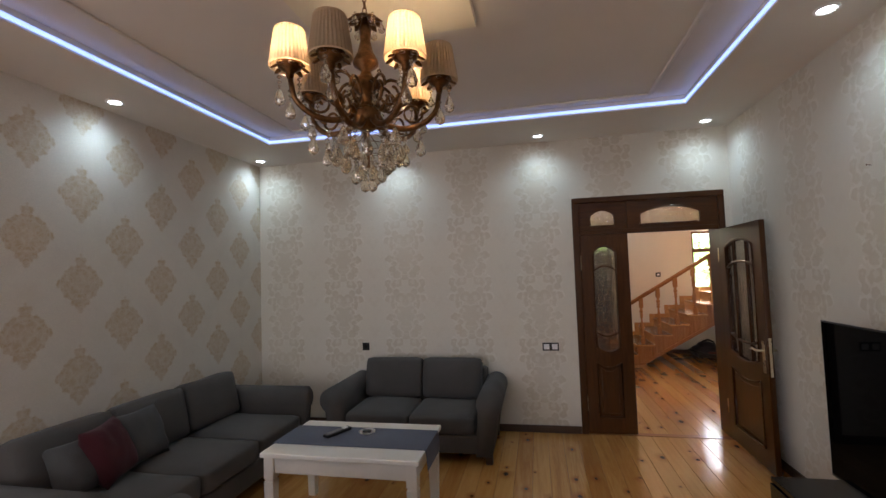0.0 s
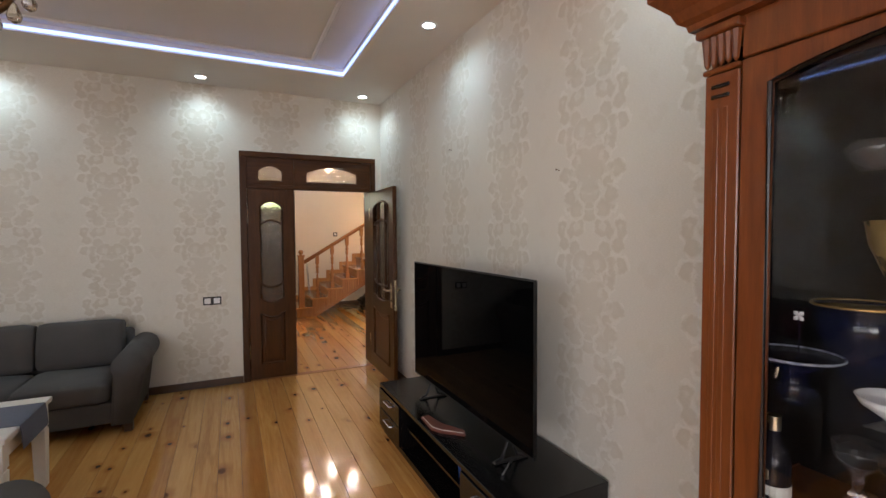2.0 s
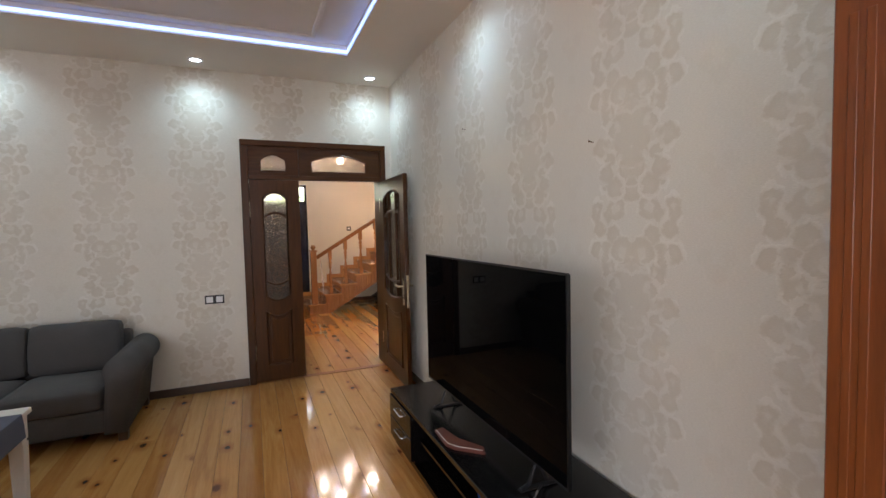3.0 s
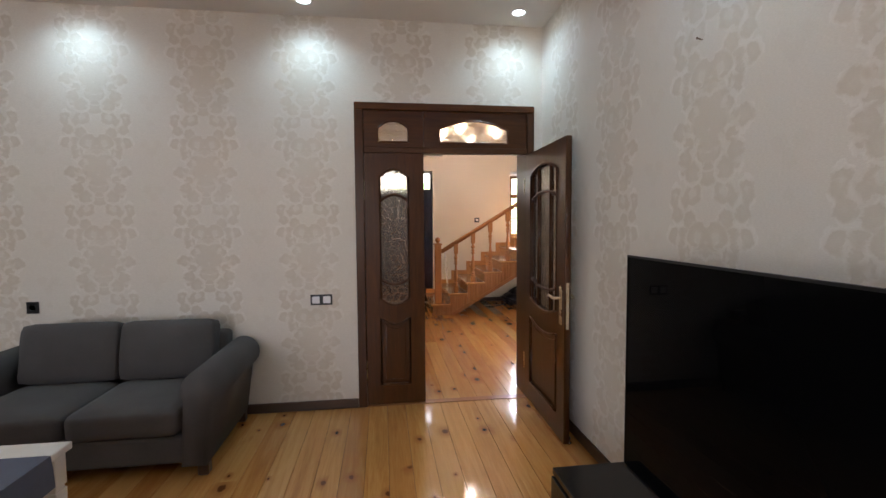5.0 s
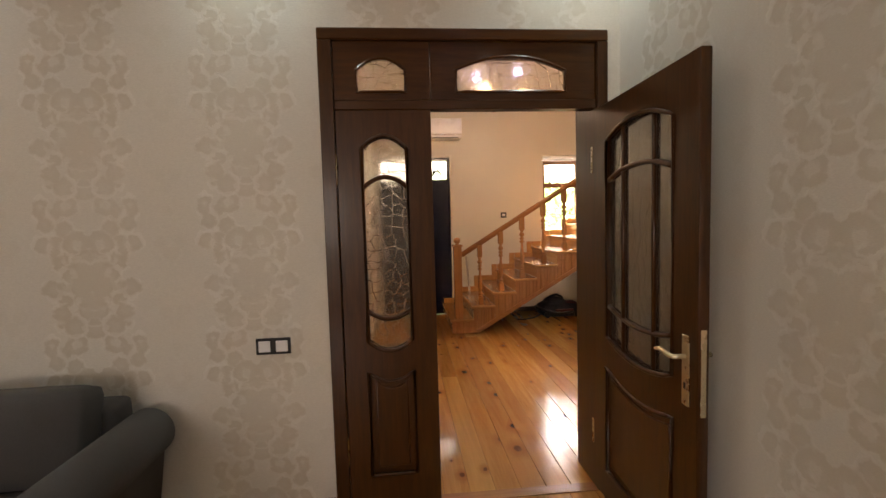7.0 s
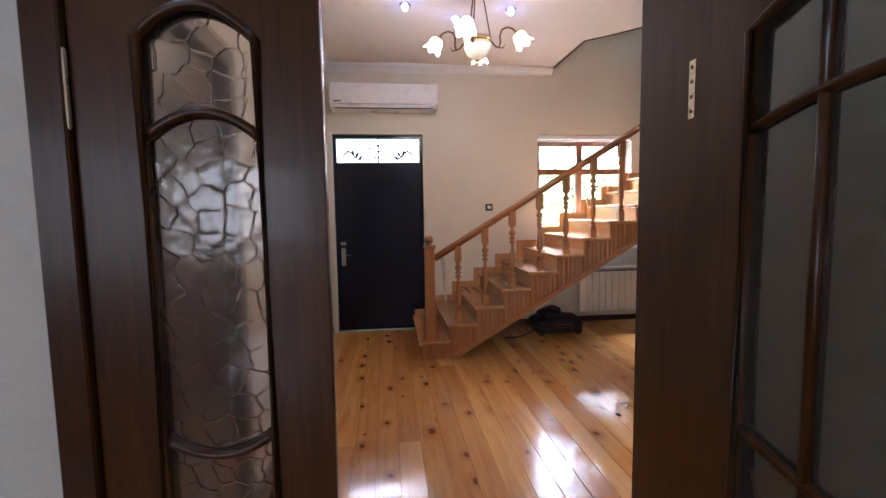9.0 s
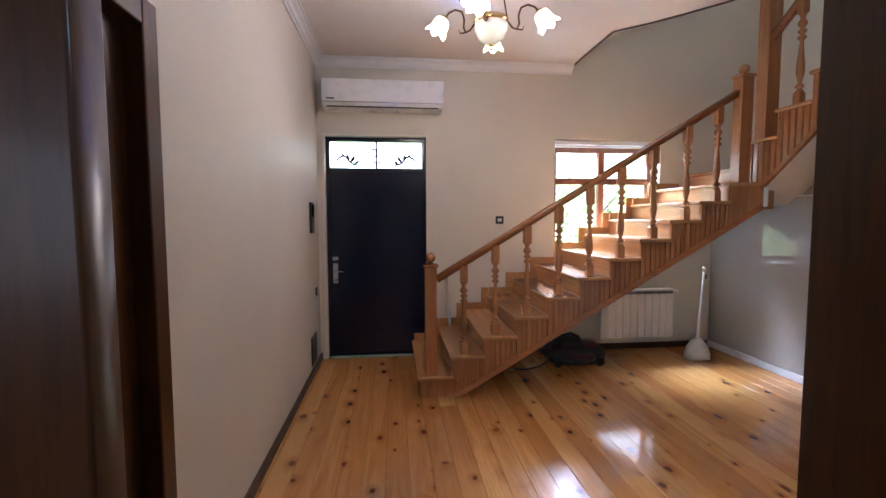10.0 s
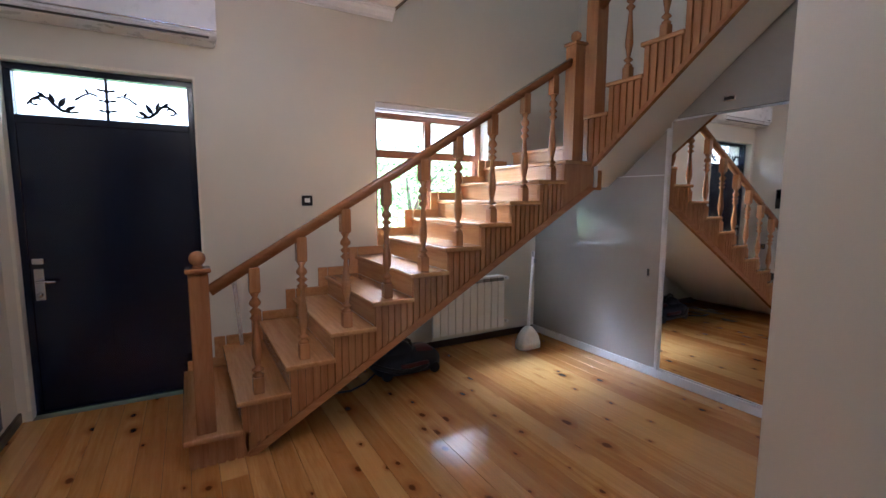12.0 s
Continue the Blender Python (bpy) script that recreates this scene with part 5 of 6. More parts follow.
bm = prism([(1.345, 2.44), (1.40, 2.45), (1.425, 2.30), (1.50, 2.16), (1.475, 2.10), (1.36, 2.21), (1.335, 2.26)], 2, STZ + 0.001, STZ + 0.014)
bmesh.ops.bevel(bm, geom=bm.edges[:], offset=0.004, segments=2, affect="EDGES")
part("body", bm, LEATHER, sheath)
part("seam", tube([(1.352, 2.43, STZ + 0.015), (1.348, 2.27, STZ + 0.015), (1.375, 2.22, STZ + 0.015), (1.475, 2.125, STZ + 0.015)], 0.002, 5), TABLE_WHITE, sheath, "pale stitched seam")
pen = thing("pen", "thin silver pen lying on the stand", "pen", (1.50, 1.72, STZ))
part("barrel", tube([(1.435, 1.664, STZ + 0.006), (1.555, 1.765, STZ + 0.006)], 0.005, 8), CHROME, pen)
part("cap", tube([(1.53, 1.744, STZ + 0.0065), (1.567, 1.775, STZ + 0.0065)], 0.006, 8), BLACK_PLASTIC, pen)
vase = thing("bottle", "small blue bottle on the stand's shelf", "bottle", (1.42, 2.02, 0.221))
part("glass_body", lathe([(0, 0.0), (0.03, 0.0), (0.032, 0.06), (0.014, 0.085), (0.012, 0.11), (0, 0.11)], 14, Matrix.Translation((1.42, 2.02, 0.221))), plain("blue_glass", (0.02, 0.06, 0.22), 0.1), vase, smooth=True)

# ---- display cabinet ----
KX, KB, KY0, KY1, KTOP = 1.42, 1.865, -1.16, 0.68, 2.02
cab = thing("display_cabinet", "cherry display cabinet with glass doors full of tableware", "cabinet", (1.65, -0.25, 0))
part("side", block(KX + 0.02, KB, KY1 - 0.022, KY1, 0.08, KTOP, 0.002, 1), CHERRY, cab)
part("side", block(KX + 0.02, KB, KY0, KY0 + 0.022, 0.08, KTOP, 0.002, 1), CHERRY, cab)
# Black sheets added over the cherry sides to darken the cabinet's inside.
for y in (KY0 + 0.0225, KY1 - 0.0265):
    part("inner_lining", block(KX + 0.022, KB - 0.015, y, y + 0.004, 0.84, KTOP - 0.002), STAND_BLACK, cab, "black sheet added over the inner side")
part("plinth", block(KX - 0.01, KB, KY0 - 0.01, KY1 + 0.01, 0, 0.08, 0.006, 2), CHERRY, cab)
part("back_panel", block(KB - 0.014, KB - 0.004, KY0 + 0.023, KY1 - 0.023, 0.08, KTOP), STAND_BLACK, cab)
part("bottom", block(KX + 0.02, KB - 0.015, KY0 + 0.023, KY1 - 0.023, 0.08, 0.10), CHERRY, cab)
part("deck", block(KX + 0.02, KB - 0.015, KY0 + 0.023, KY1 - 0.023, 0.80, 0.83), CHERRY, cab)
part("roof", block(KX, KB, KY0, KY1, KTOP, KTOP + 0.03), CHERRY, cab)
for yc in (KY1 - 0.043, KY0 + 0.043):
    pil = part("pilaster", block(KX - 0.004, KX + 0.02, yc - 0.043, yc + 0.043, 0.10, 1.93, 0.003, 1), CHERRY, cab)
    for dy in (-0.018, 0.006):
        part("flute", block(KX - 0.0065, KX - 0.004, yc + dy, yc + dy + 0.014, 0.16, 1.845, 0.0012, 1), CHERRY, pil)
    for z in (1.868, 1.893):
        part("notch", block(KX - 0.010, KX - 0.004, yc - 0.022, yc + 0.024, z, z + 0.010, 0.002, 1), STAND_BLACK, pil)
    bm = block(KX - 0.012, KX + 0.02, yc - 0.047, yc + 0.047, 1.932, 1.945, 0.004, 1)
    for i in range(5):
        y = yc - 0.036 + i * 0.018
        add(bm, lathe([(0, 0), (0.007, 0.01), (0.011, 0.05), (0.014, 0.075), (0, 0.082)], 8), Matrix.Translation((KX - 0.006, y, 1.945)))
    box(bm, KX - 0.03, KX + 0.02, yc - 0.056, yc + 0.056, 2.022, 2.045, 0.006, 2)
    part("capital", bm, CHERRY, pil, "carved leaf capital", smooth=False)
prof = [(0.02, 2.05), (-0.03, 2.05), (-0.034, 2.065), (-0.05, 2.075), (-0.06, 2.10), (-0.085, 2.125), (-0.10, 2.14), (-0.10, 2.165), (-0.115, 2.175), (-0.115, 2.195), (0.02, 2.195)]
bm = bmesh.new()
rings = []
for x0, y in ((0, KY0), (0, KY1)):
    rings.append([bm.verts.new((KX + a, y + (-a if y == KY1 else a) * (a < 0), z)) for a, z in prof])
for i in range(len(prof)):
    j = (i + 1) % len(prof)
    bm.faces.new((rings[0][i], rings[1][i], rings[1][j], rings[0][j]))
for y, r in ((KY1, rings[1]), (KY0, rings[0])):
    back = [bm.verts.new((KB, v.co.y, v.co.z)) for v in r]
    for i in range(len(prof)):
        j = (i + 1) % len(prof)
        bm.faces.new((r[i], back[i], back[j], r[j]))
bmesh.ops.recalc_face_normals(bm, faces=bm.faces)
part("cornice", bm, CHERRY, cab, "stepped moulded cornice")
part("frieze", block(KX - 0.002, KX + 0.02, KY0 + 0.09, KY1 - 0.09, 1.95, 2.05, 0.003, 1), CHERRY, cab)
dw = (KY1 - KY0 - 0.18) / 2
for i in range(2):
    y0 = KY0 + 0.09 + dw * i
    y1 = y0 + dw
    gl = arch(y0 + 0.066, y1 - 0.066, 0.90, 1.875, 0.045, 0)
    d = part("glass_door", plate([rect(y0 + 0.002, y1 - 0.002, 0.835, 1.945), gl], 0, 0.022, 0.004), CHERRY, cab, local=True)
    d.matrix_local = Matrix.Translation((KX - 0.006 - 1.65, 0.25, 0)) @ Matrix(((0, 1, 0, 0), (1, 0, 0, 0), (0, 0, 1, 0), (0, 0, 0, 1)))
    pane = part("pane", plate([gl], 0.009, 0.012), DARK_GLASS, d, local=True)
    pane.visible_shadow = False
    part("bead", tube([(x, 0.0, z) for x, z in gl], 0.006, 6, True), STAND_BLACK, d, local=True)
    part("knob", lathe([(0, 0), (0.006, 0.004), (0.012, 0.018), (0, 0.026)], 12, Matrix.Translation((y1 - 0.03 if i == 0 else y0 + 0.03, 0, 1.25)) @ Matrix.Rotation(radians(90), 4, "X")), BRASS, d, local=True)
    w = part("wood_door", block(KX - 0.006, KX + 0.016, y0 + 0.002, y1 - 0.002, 0.105, 0.795, 0.004, 1), CHERRY, cab)
    part("door_field", block(KX - 0.013, KX - 0.006, y0 + 0.08, y1 - 0.08, 0.18, 0.72, 0.006, 2), CHERRY, w)
for z in (1.13, 1.40, 1.65):
    sh = part("glass_shelf", block(KX + 0.05, KB - 0.016, KY0 + 0.024, KY1 - 0.024, z, z + 0.008), DARK_GLASS, cab)
DEEP_BLUE = plain("cobalt_porcelain", (0.0025, 0.0035, 0.016), 0.12, vary=0.5, scale=30)
GILT = plain("gilt_porcelain", (0.55, 0.36, 0.12), 0.3, 0.7)
GLAZE = plain("patterned_glaze", (0.20, 0.21, 0.25), 0.15, vary=0.9, scale=45)
CUT = Graph("cut_crystal").done((0.95, 0.95, 0.95), 0.04, 0, clear=0.96, ior=1.5)


def vessel(name, label, category, x, y, z, profile, material, group="tableware", rim=None):
    v = thing(name, label, category, (x, y, z), group)
    ORIGIN[v] = Vector()
    part("body", lathe(profile, 22), material, v, smooth=True)
    if rim:
        r, h = max(profile)
        part("rim", tube([(r * math.cos(2 * math.pi * i / 28), r * math.sin(2 * math.pi * i / 28), h) for i in range(28)], 0.0035, 6, True), rim, v, smooth=True)
    return v


BOWLP = [(0, 0), (0.04, 0), (0.045, 0.008), (0.10, 0.06), (0.115, 0.095), (0.108, 0.095), (0.09, 0.055), (0.03, 0.014), (0, 0.012)]
PLATEP = [(0, 0.02), (0.05, 0), (0.055, 0.004), (0.14, 0.03), (0.145, 0.034), (0.10, 0.02), (0.0, 0.024)]
VASEP = [(0, 0), (0.035, 0), (0.03, 0.02), (0.012, 0.05), (0.012, 0.09), (0.05, 0.13), (0.055, 0.17), (0.05, 0.17), (0.04, 0.14), (0, 0.10)]
for y, m in ((0.43, CUT), (0.19, CUT), (-0.3, CUT), (-0.7, CUT)):
    vessel("crystal_bowl", "cut crystal bowl on a glass shelf", "bowl", 1.68, y, 1.659, [(r * 0.6, h * 0.9) for r, h in BOWLP], m)
    for dy in (0.075, 0.15):
        vessel("crystal_glass", "stemmed cut crystal glass on the top shelf", "glass", 1.60, y - dy, 1.659, [(r * 0.62, h * 0.75) for r, h in VASEP], m)
for y in (0.47, 0.20, -0.45, -0.85):
    bw = vessel("porcelain_bowl", "cobalt porcelain bowl with gilt inside", "bowl", 1.72, y, 1.139, [(r * 0.86, h * 2.25) for r, h in BOWLP], DEEP_BLUE, rim=GILT)
    part("gilt_lining", lathe([(0, 0.040), (0.026, 0.038), (0.074, 0.128), (0.090, 0.205), (0.088, 0.205), (0.070, 0.130), (0.024, 0.043), (0, 0.045)], 22), GILT, bw, "gilt inside", smooth=True)
    vessel("gilt_dish", "small gilt dish standing behind a bowl", "dish", 1.70, y - 0.08, 1.409, [(r * 0.6, h * 1.6) for r, h in BOWLP], GILT)
for y in (0.54, 0.02, -0.36, -0.72):
    vessel("porcelain_plate", "cobalt and white porcelain plate on a foot", "plate", 1.57, y, 1.139, [(0, 0), (0.05, 0), (0.03, 0.02), (0.028, 0.05), (0.09, 0.085), (0.098, 0.092), (0.07, 0.08), (0, 0.065)], DEEP_BLUE, rim=GLAZE)
    vessel("crystal_glass", "stemmed cut crystal glass behind the plates", "glass", 1.78, y - 0.14, 1.409, VASEP, CUT)
for y in (0.335, -0.16, -0.55):
    vessel("white_sauceboat", "white porcelain dish with a gilt rim", "dish", 1.56, y, 1.139, [(r * 0.66, h * 0.5) for r, h in BOWLP], WHITE_PLASTIC)


def bottle(x, y, z, glass, label_mat):
    b = thing("liquor_bottle", "dark liquor bottle with a pale label", "bottle", (x, y, z), "liquor bottles")
    ORIGIN[b] = Vector()
    part("glass_body", lathe([(0, 0), (0.036, 0), (0.038, 0.01), (0.038, 0.14), (0.030, 0.165), (0.014, 0.185), (0.013, 0.22), (0, 0.22)], 18), glass, b, smooth=True)
    part("cap", lathe([(0, 0.215), (0.0155, 0.215), (0.0155, 0.25), (0, 0.25)], 14), PALE_BRASS, b, "pale metal cap")
    lb = part("paper_label", lathe([(0.0385, 0.025), (0.0390, 0.025), (0.0390, 0.085), (0.0385, 0.085)], 18), label_mat, b, "cream paper label")
    part("label_mark", block(-0.0405, -0.0385, -0.012, 0.012, 0.100, 0.125, 0.002, 1), PALE_BRASS, b, "gilt triangular mark")
    part("label_bar", block(-0.0405, -0.0385, -0.015, 0.015, 0.055, 0.062), BLACK_PLASTIC, lb, "illegible line of print")
    part("label_bar", block(-0.0405, -0.0385, -0.011, 0.011, 0.042, 0.047), BLACK_PLASTIC, lb, "illegible line of print")


fl = thing("ceramic_flower", "small white ceramic flower beside the gilt bowl", "ornament", (1.60, 0.545, 1.139), "tableware")
ORIGIN[fl] = Vector()
part("stalk", tube([(0, 0, 0), (0.004, 0.002, 0.09), (0, 0, 0.185)], 0.002, 6), DEEP_BLUE, fl)
for i in range(4):
    a = radians(45 + 90 * i)
    part("petal", lathe([(0, 0), (0.004, 0.004), (0.006, 0.010), (0, 0.016)], 8, Matrix.Translation((-0.004, 0, 0.185)) @ Matrix.Rotation(a, 4, "X") @ Matrix.Diagonal((0.4, 1, 1, 1))), WHITE_PLASTIC, fl, smooth=True)

PAPER = plain("label_paper", (0.72, 0.69, 0.60), 0.7, vary=0.05)
DARK_BOTTLE = plain("dark_bottle_glass", (0.012, 0.010, 0.014), 0.08, vary=0.2)
for x, y in ((1.52, 0.555), (1.60, 0.345), (1.53, 0.10), (1.62, -0.2)):
    bottle(x, y, 0.831, DARK_BOTTLE, PAPER)
for y in (0.47, 0.38, 0.0, -0.30):
    vessel("crystal_glass", "stemmed cut crystal glass behind the bottles", "glass", 1.73, y, 0.831, VASEP, CUT)
gb = thing("gift_box", "white box with red and amber dots", "box", (1.66, 0.24, 0.831))
part("carton", block(1.63, 1.70, 0.155, 0.235, 0.831, 1.06, 0.003, 1), PAPER, gb)
for i, (dy, dz) in enumerate(((0.175, 0.90), (0.215, 0.95), (0.18, 1.0), (0.212, 1.03), (0.20, 0.87))):
    part("dot", lathe([(0, 0), (0.012, 0), (0.012, 0.002), (0, 0.002)], 12, Matrix.Translation((1.63, dy, dz)) @ Matrix.Rotation(radians(-90), 4, "Y")), RED_FABRIC if i % 2 else GILT, gb)

# ---- switches, sockets, nails ----
NAILS = [(3.072, 2.166), (1.798, 1.854)]
KEY_WHITE = plain("white_switch_key", (0.85, 0.85, 0.84), 0.3, vary=0.02)


def switch_front(x0, x1, z0, z1, keys, y, name="light_switch", label="black framed switch with white rockers"):
    s = thing(name, label, "switch", ((x0 + x1) / 2, y, (z0 + z1) / 2))
    part("surround", block(x0, x1, y - 0.010, y - 0.0005, z0, z1, 0.003, 2), BLACK_PLASTIC, s)
    w = (x1 - x0) / keys
    for i in range(keys):
        part("rocker", block(x0 + w * i + 0.013, x0 + w * (i + 1) - 0.013, y - 0.015, y - 0.010, z0 + 0.013, z1 - 0.013, 0.002, 1) if keys > 1 else block(x0 + 0.022, x1 - 0.022, y - 0.015, y - 0.010, z0 + 0.026, z1 - 0.022, 0.002, 1), KEY_WHITE, s)
    return s


switch_front(0.049, 0.212, 0.822, 0.902, 2, WALL_Y)
switch_front(2.253, 2.341, 1.440, 1.524, 1, HALL_FAR)
sk = thing("wall_socket", "black square wall socket over the loveseat", "socket", (-1.86, WALL_Y, 0.865))
part("surround", block(-1.90, -1.822, WALL_Y - 0.011, WALL_Y - 0.0005, 0.822, 0.905, 0.003, 2), BLACK_PLASTIC, sk)
part("insert", lathe([(0.019, 0), (0.022, 0.003), (0.024, 0.003), (0.024, 0), (0.019, 0)], 18, Matrix.Translation((-1.861, WALL_Y - 0.011, 0.864)) @ Matrix.Rotation(radians(90), 4, "X")), BLACK_PLASTIC, sk)


def side_plate(name, label, category, y0, y1, z0, z1, t=0.012, material=BLACK_PLASTIC):
    s = thing(name, label, category, (HALL_L, (y0 + y1) / 2, (z0 + z1) / 2))
    part("case", block(HALL_L + 0.0005, HALL_L + t, y0, y1, z0, z1, 0.003, 2), material, s)
    return s


ic = side_plate("intercom", "slim black door intercom panel on the hall wall", "intercom", 8.90, 9.05, 1.365, 1.655, 0.022)
part("screen", block(HALL_L + 0.022, HALL_L + 0.024, 8.915, 9.035, 1.52, 1.635), BLACK_GLOSS, ic)
sp = side_plate("wall_socket", "black framed socket low beside the entrance door", "socket", 9.145, 9.225, 0.73, 0.81)
part("insert", block(HALL_L + 0.012, HALL_L + 0.015, 9.165, 9.205, 0.75, 0.79, 0.001, 1), BRASS, sp)
vt = side_plate("wall_hatch", "black metal wall hatch near the floor", "hatch", 8.86, 9.12, 0.10, 0.375, 0.010)
for i in range(6):
    part("louvre", block(HALL_L + 0.010, HALL_L + 0.014, 8.885, 9.095, 0.125 + 0.04 * i, 0.14 + 0.04 * i, 0.001, 1), BLACK_PLASTIC, vt)

stop = thing("door_stop", "small chrome door stop on the floor behind the leaf", "door stop", (1.789, 4.120, 0))
ORIGIN[stop] = Vector()
part("base", lathe([(0, 0), (0.020, 0), (0.020, 0.005), (0.010, 0.008), (0, 0.008)], 14), CHROME, stop, smooth=True)
part("stem", lathe([(0.009, 0.007), (0.008, 0.028), (0, 0.028)], 12), CHROME, stop, smooth=True)
part("rubber_buffer", lathe([(0.0, 0.026), (0.013, 0.026), (0.014, 0.038), (0.008, 0.042), (0, 0.042)], 12), BLACK_PLASTIC, stop, "black rubber buffer", smooth=True)
for y, z in NAILS:
    nail = thing("wall_nail", "small dark nail driven into the papered wall", "nail", (ROOM_R, y, z), "nails in the wall")
    ORIGIN[nail] = Vector()
    part("shank", tube([(0.01, 0, 0), (-0.022, 0, 0.006)], 0.0022, 6), BRONZE, nail)
    part("head", lathe([(0, 0), (0.005, 0), (0.005, 0.002), (0, 0.002)], 8, Matrix.Translation((-0.022, 0, 0.006)) @ Matrix.Rotation(radians(-90), 4, "Y")), BRONZE, nail)

# ---- air conditioner ----
ac = thing("air_conditioner", "white wall-mounted split air conditioner over the entrance door", "air conditioner", (1.05, 9.3, 2.52))
AX0, AX1, AF = 0.452, 1.658, 9.165
prof = [(HALL_FAR - 0.001, 2.60), (AF + 0.045, 2.60), (AF + 0.01, 2.63), (AF, 2.668), (AF + 0.002, 2.84), (AF + 0.03, 2.885), (HALL_FAR - 0.001, 2.885)]
bm = prism(prof, 0, AX0, AX1)
bmesh.ops.bevel(bm, geom=bm.edges[:], offset=0.012, segments=3, affect="EDGES")
body = part("case", bm, WHITE_PLASTIC, ac)
part("front_panel", block(AX0 + 0.002, AX1 - 0.002, AF - 0.010, AF + 0.004, 2.655, 2.872, 0.006, 2), WHITE_PLASTIC, ac)
part("chrome_strip", block(AX0 + 0.004, AX1 - 0.004, AF - 0.012, AF + 0.002, 2.645, 2.654, 0.002, 1), CHROME, ac, "thin chrome strip")
part("outlet", block(AX0 + 0.05, AX1 - 0.05, AF + 0.008, AF + 0.03, 2.603, 2.611), BLACK_PLASTIC, ac, "dark air outlet slot")
for i in range(2):
    part("louvre", block(AX0 + 0.05, AX1 - 0.05, AF - 0.002, AF + 0.03, 2.613 + 0.016 * i, 2.627 + 0.016 * i, 0.005, 2), WHITE_PLASTIC, ac)
part("maker_mark", block(AX0 + 0.045, AX0 + 0.125, AF - 0.0118, AF - 0.0098, 2.672, 2.684), BLACK_PLASTIC, ac, "small dark maker's mark")

# ---- radiator ----
GRILLE = plain("dull_grey_enamel", (0.20, 0.19, 0.185), 0.5)
rad = thing("radiator", "white ten-section radiator below the window", "radiator", (3.78, 9.25, 0.18))
RX0, RX1, RF = 3.375, 4.215, 9.19
w = (RX1 - RX0) / 10
sec = block(0.003, w - 0.003, 0, 0.014, 0.0, 0.48, 0.004, 2)
box(sec, w * 0.42, w * 0.58, 0.012, 0.085, 0.02, 0.50, 0.002, 1)
box(sec, 0.004, w - 0.004, 0.02, 0.085, 0.495, 0.535, 0.010, 2)
sec_me = mesh_of(sec, "section", RADIATOR_WHITE)
for i in range(10):
    shared("section", sec_me, rad, (RX0 + w * i, RF, 0.185))
    part("grille", block(RX0 + w * i + 0.006, RX0 + w * (i + 1) - 0.006, RF + 0.010, RF + 0.03, 0.668, 0.70), GRILLE, rad, "dark convector slots")
part("top_strip", block(RX0 - 0.002, RX1 + 0.002, RF + 0.004, RF + 0.09, 0.706, 0.722, 0.004, 2), RADIATOR_WHITE, rad)
part("valve", tube([(RX1, RF + 0.05, 0.235), (RX1 + 0.05, RF + 0.05, 0.235), (RX1 + 0.055, HALL_FAR, 0.235)], 0.011, 8), RADIATOR_WHITE, rad)
part("valve", tube([(RX1, RF + 0.05, 0.69), (RX1 + 0.045, RF + 0.05, 0.69), (RX1 + 0.05, HALL_FAR, 0.69)], 0.011, 8), RADIATOR_WHITE, rad)
for z in (0.235, 0.69):
    part("valve_cap", lathe([(0, 0), (0.016, 0), (0.018, 0.03), (0, 0.034)], 12, Matrix.Translation((RX1 + 0.052, RF + 0.045, z)) @ Matrix.Rotation(radians(90), 4, "X")), WHITE_PLASTIC, rad)
part("bracket", block(3.7, 3.74, RF + 0.085, HALL_FAR, 0.5, 0.54), RADIATOR_WHITE, rad)

# ---- loose things in the hall ----
pan = thing("dustpan", "white long-handled plastic dustpan standing upright", "dustpan", (4.36, 8.98, 0))
bm = bmesh.new()
lv = [(0.0, 0.13, 0.075), (0.06, 0.128, 0.075), (0.13, 0.105, 0.066), (0.18, 0.07, 0.05), (0.21, 0.04, 0.035), (0.225, 0.02, 0.02)]
rings = []
for z, a, b in lv:
    rings.append([bm.verts.new((4.36 + a * math.copysign(abs(math.cos(t)) ** 0.55, math.cos(t)), 8.98 + b * math.copysign(abs(math.sin(t)) ** 0.55, math.sin(t)), z + 0.001)) for t in [2 * math.pi * i / 20 for i in range(20)]])
for a, b in zip(rings, rings[1:]):
    for i in range(20):
        bm.faces.new((a[i], a[(i + 1) % 20], b[(i + 1) % 20], b[i]))
bm.faces.new(rings[0])
bm.faces.new(rings[-1])
bmesh.ops.recalc_face_normals(bm, faces=bm.faces)
part("scoop", bm, WHITE_PLASTIC, pan, smooth=True)
part("pole", tube([(4.36, 8.98, 0.22), (4.39, 9.0, 0.45), (4.425, 9.02, 0.72), (4.45, 9.04, 0.92)], [0.018, 0.015, 0.012, 0.012], 10), WHITE_PLASTIC, pan, smooth=True)
part("grip", tube([(4.445, 9.035, 0.86), (4.453, 9.04, 0.93), (4.445, 9.03, 0.965), (4.43, 9.02, 0.975)], [0.014, 0.017, 0.016, 0.010], 10), WHITE_PLASTIC, pan, smooth=True)
part("clip", block(4.448, 4.478, 9.02, 9.045, 0.85, 0.90, 0.004, 1), plain("grey_plastic", (0.25, 0.26, 0.28), 0.4), pan)

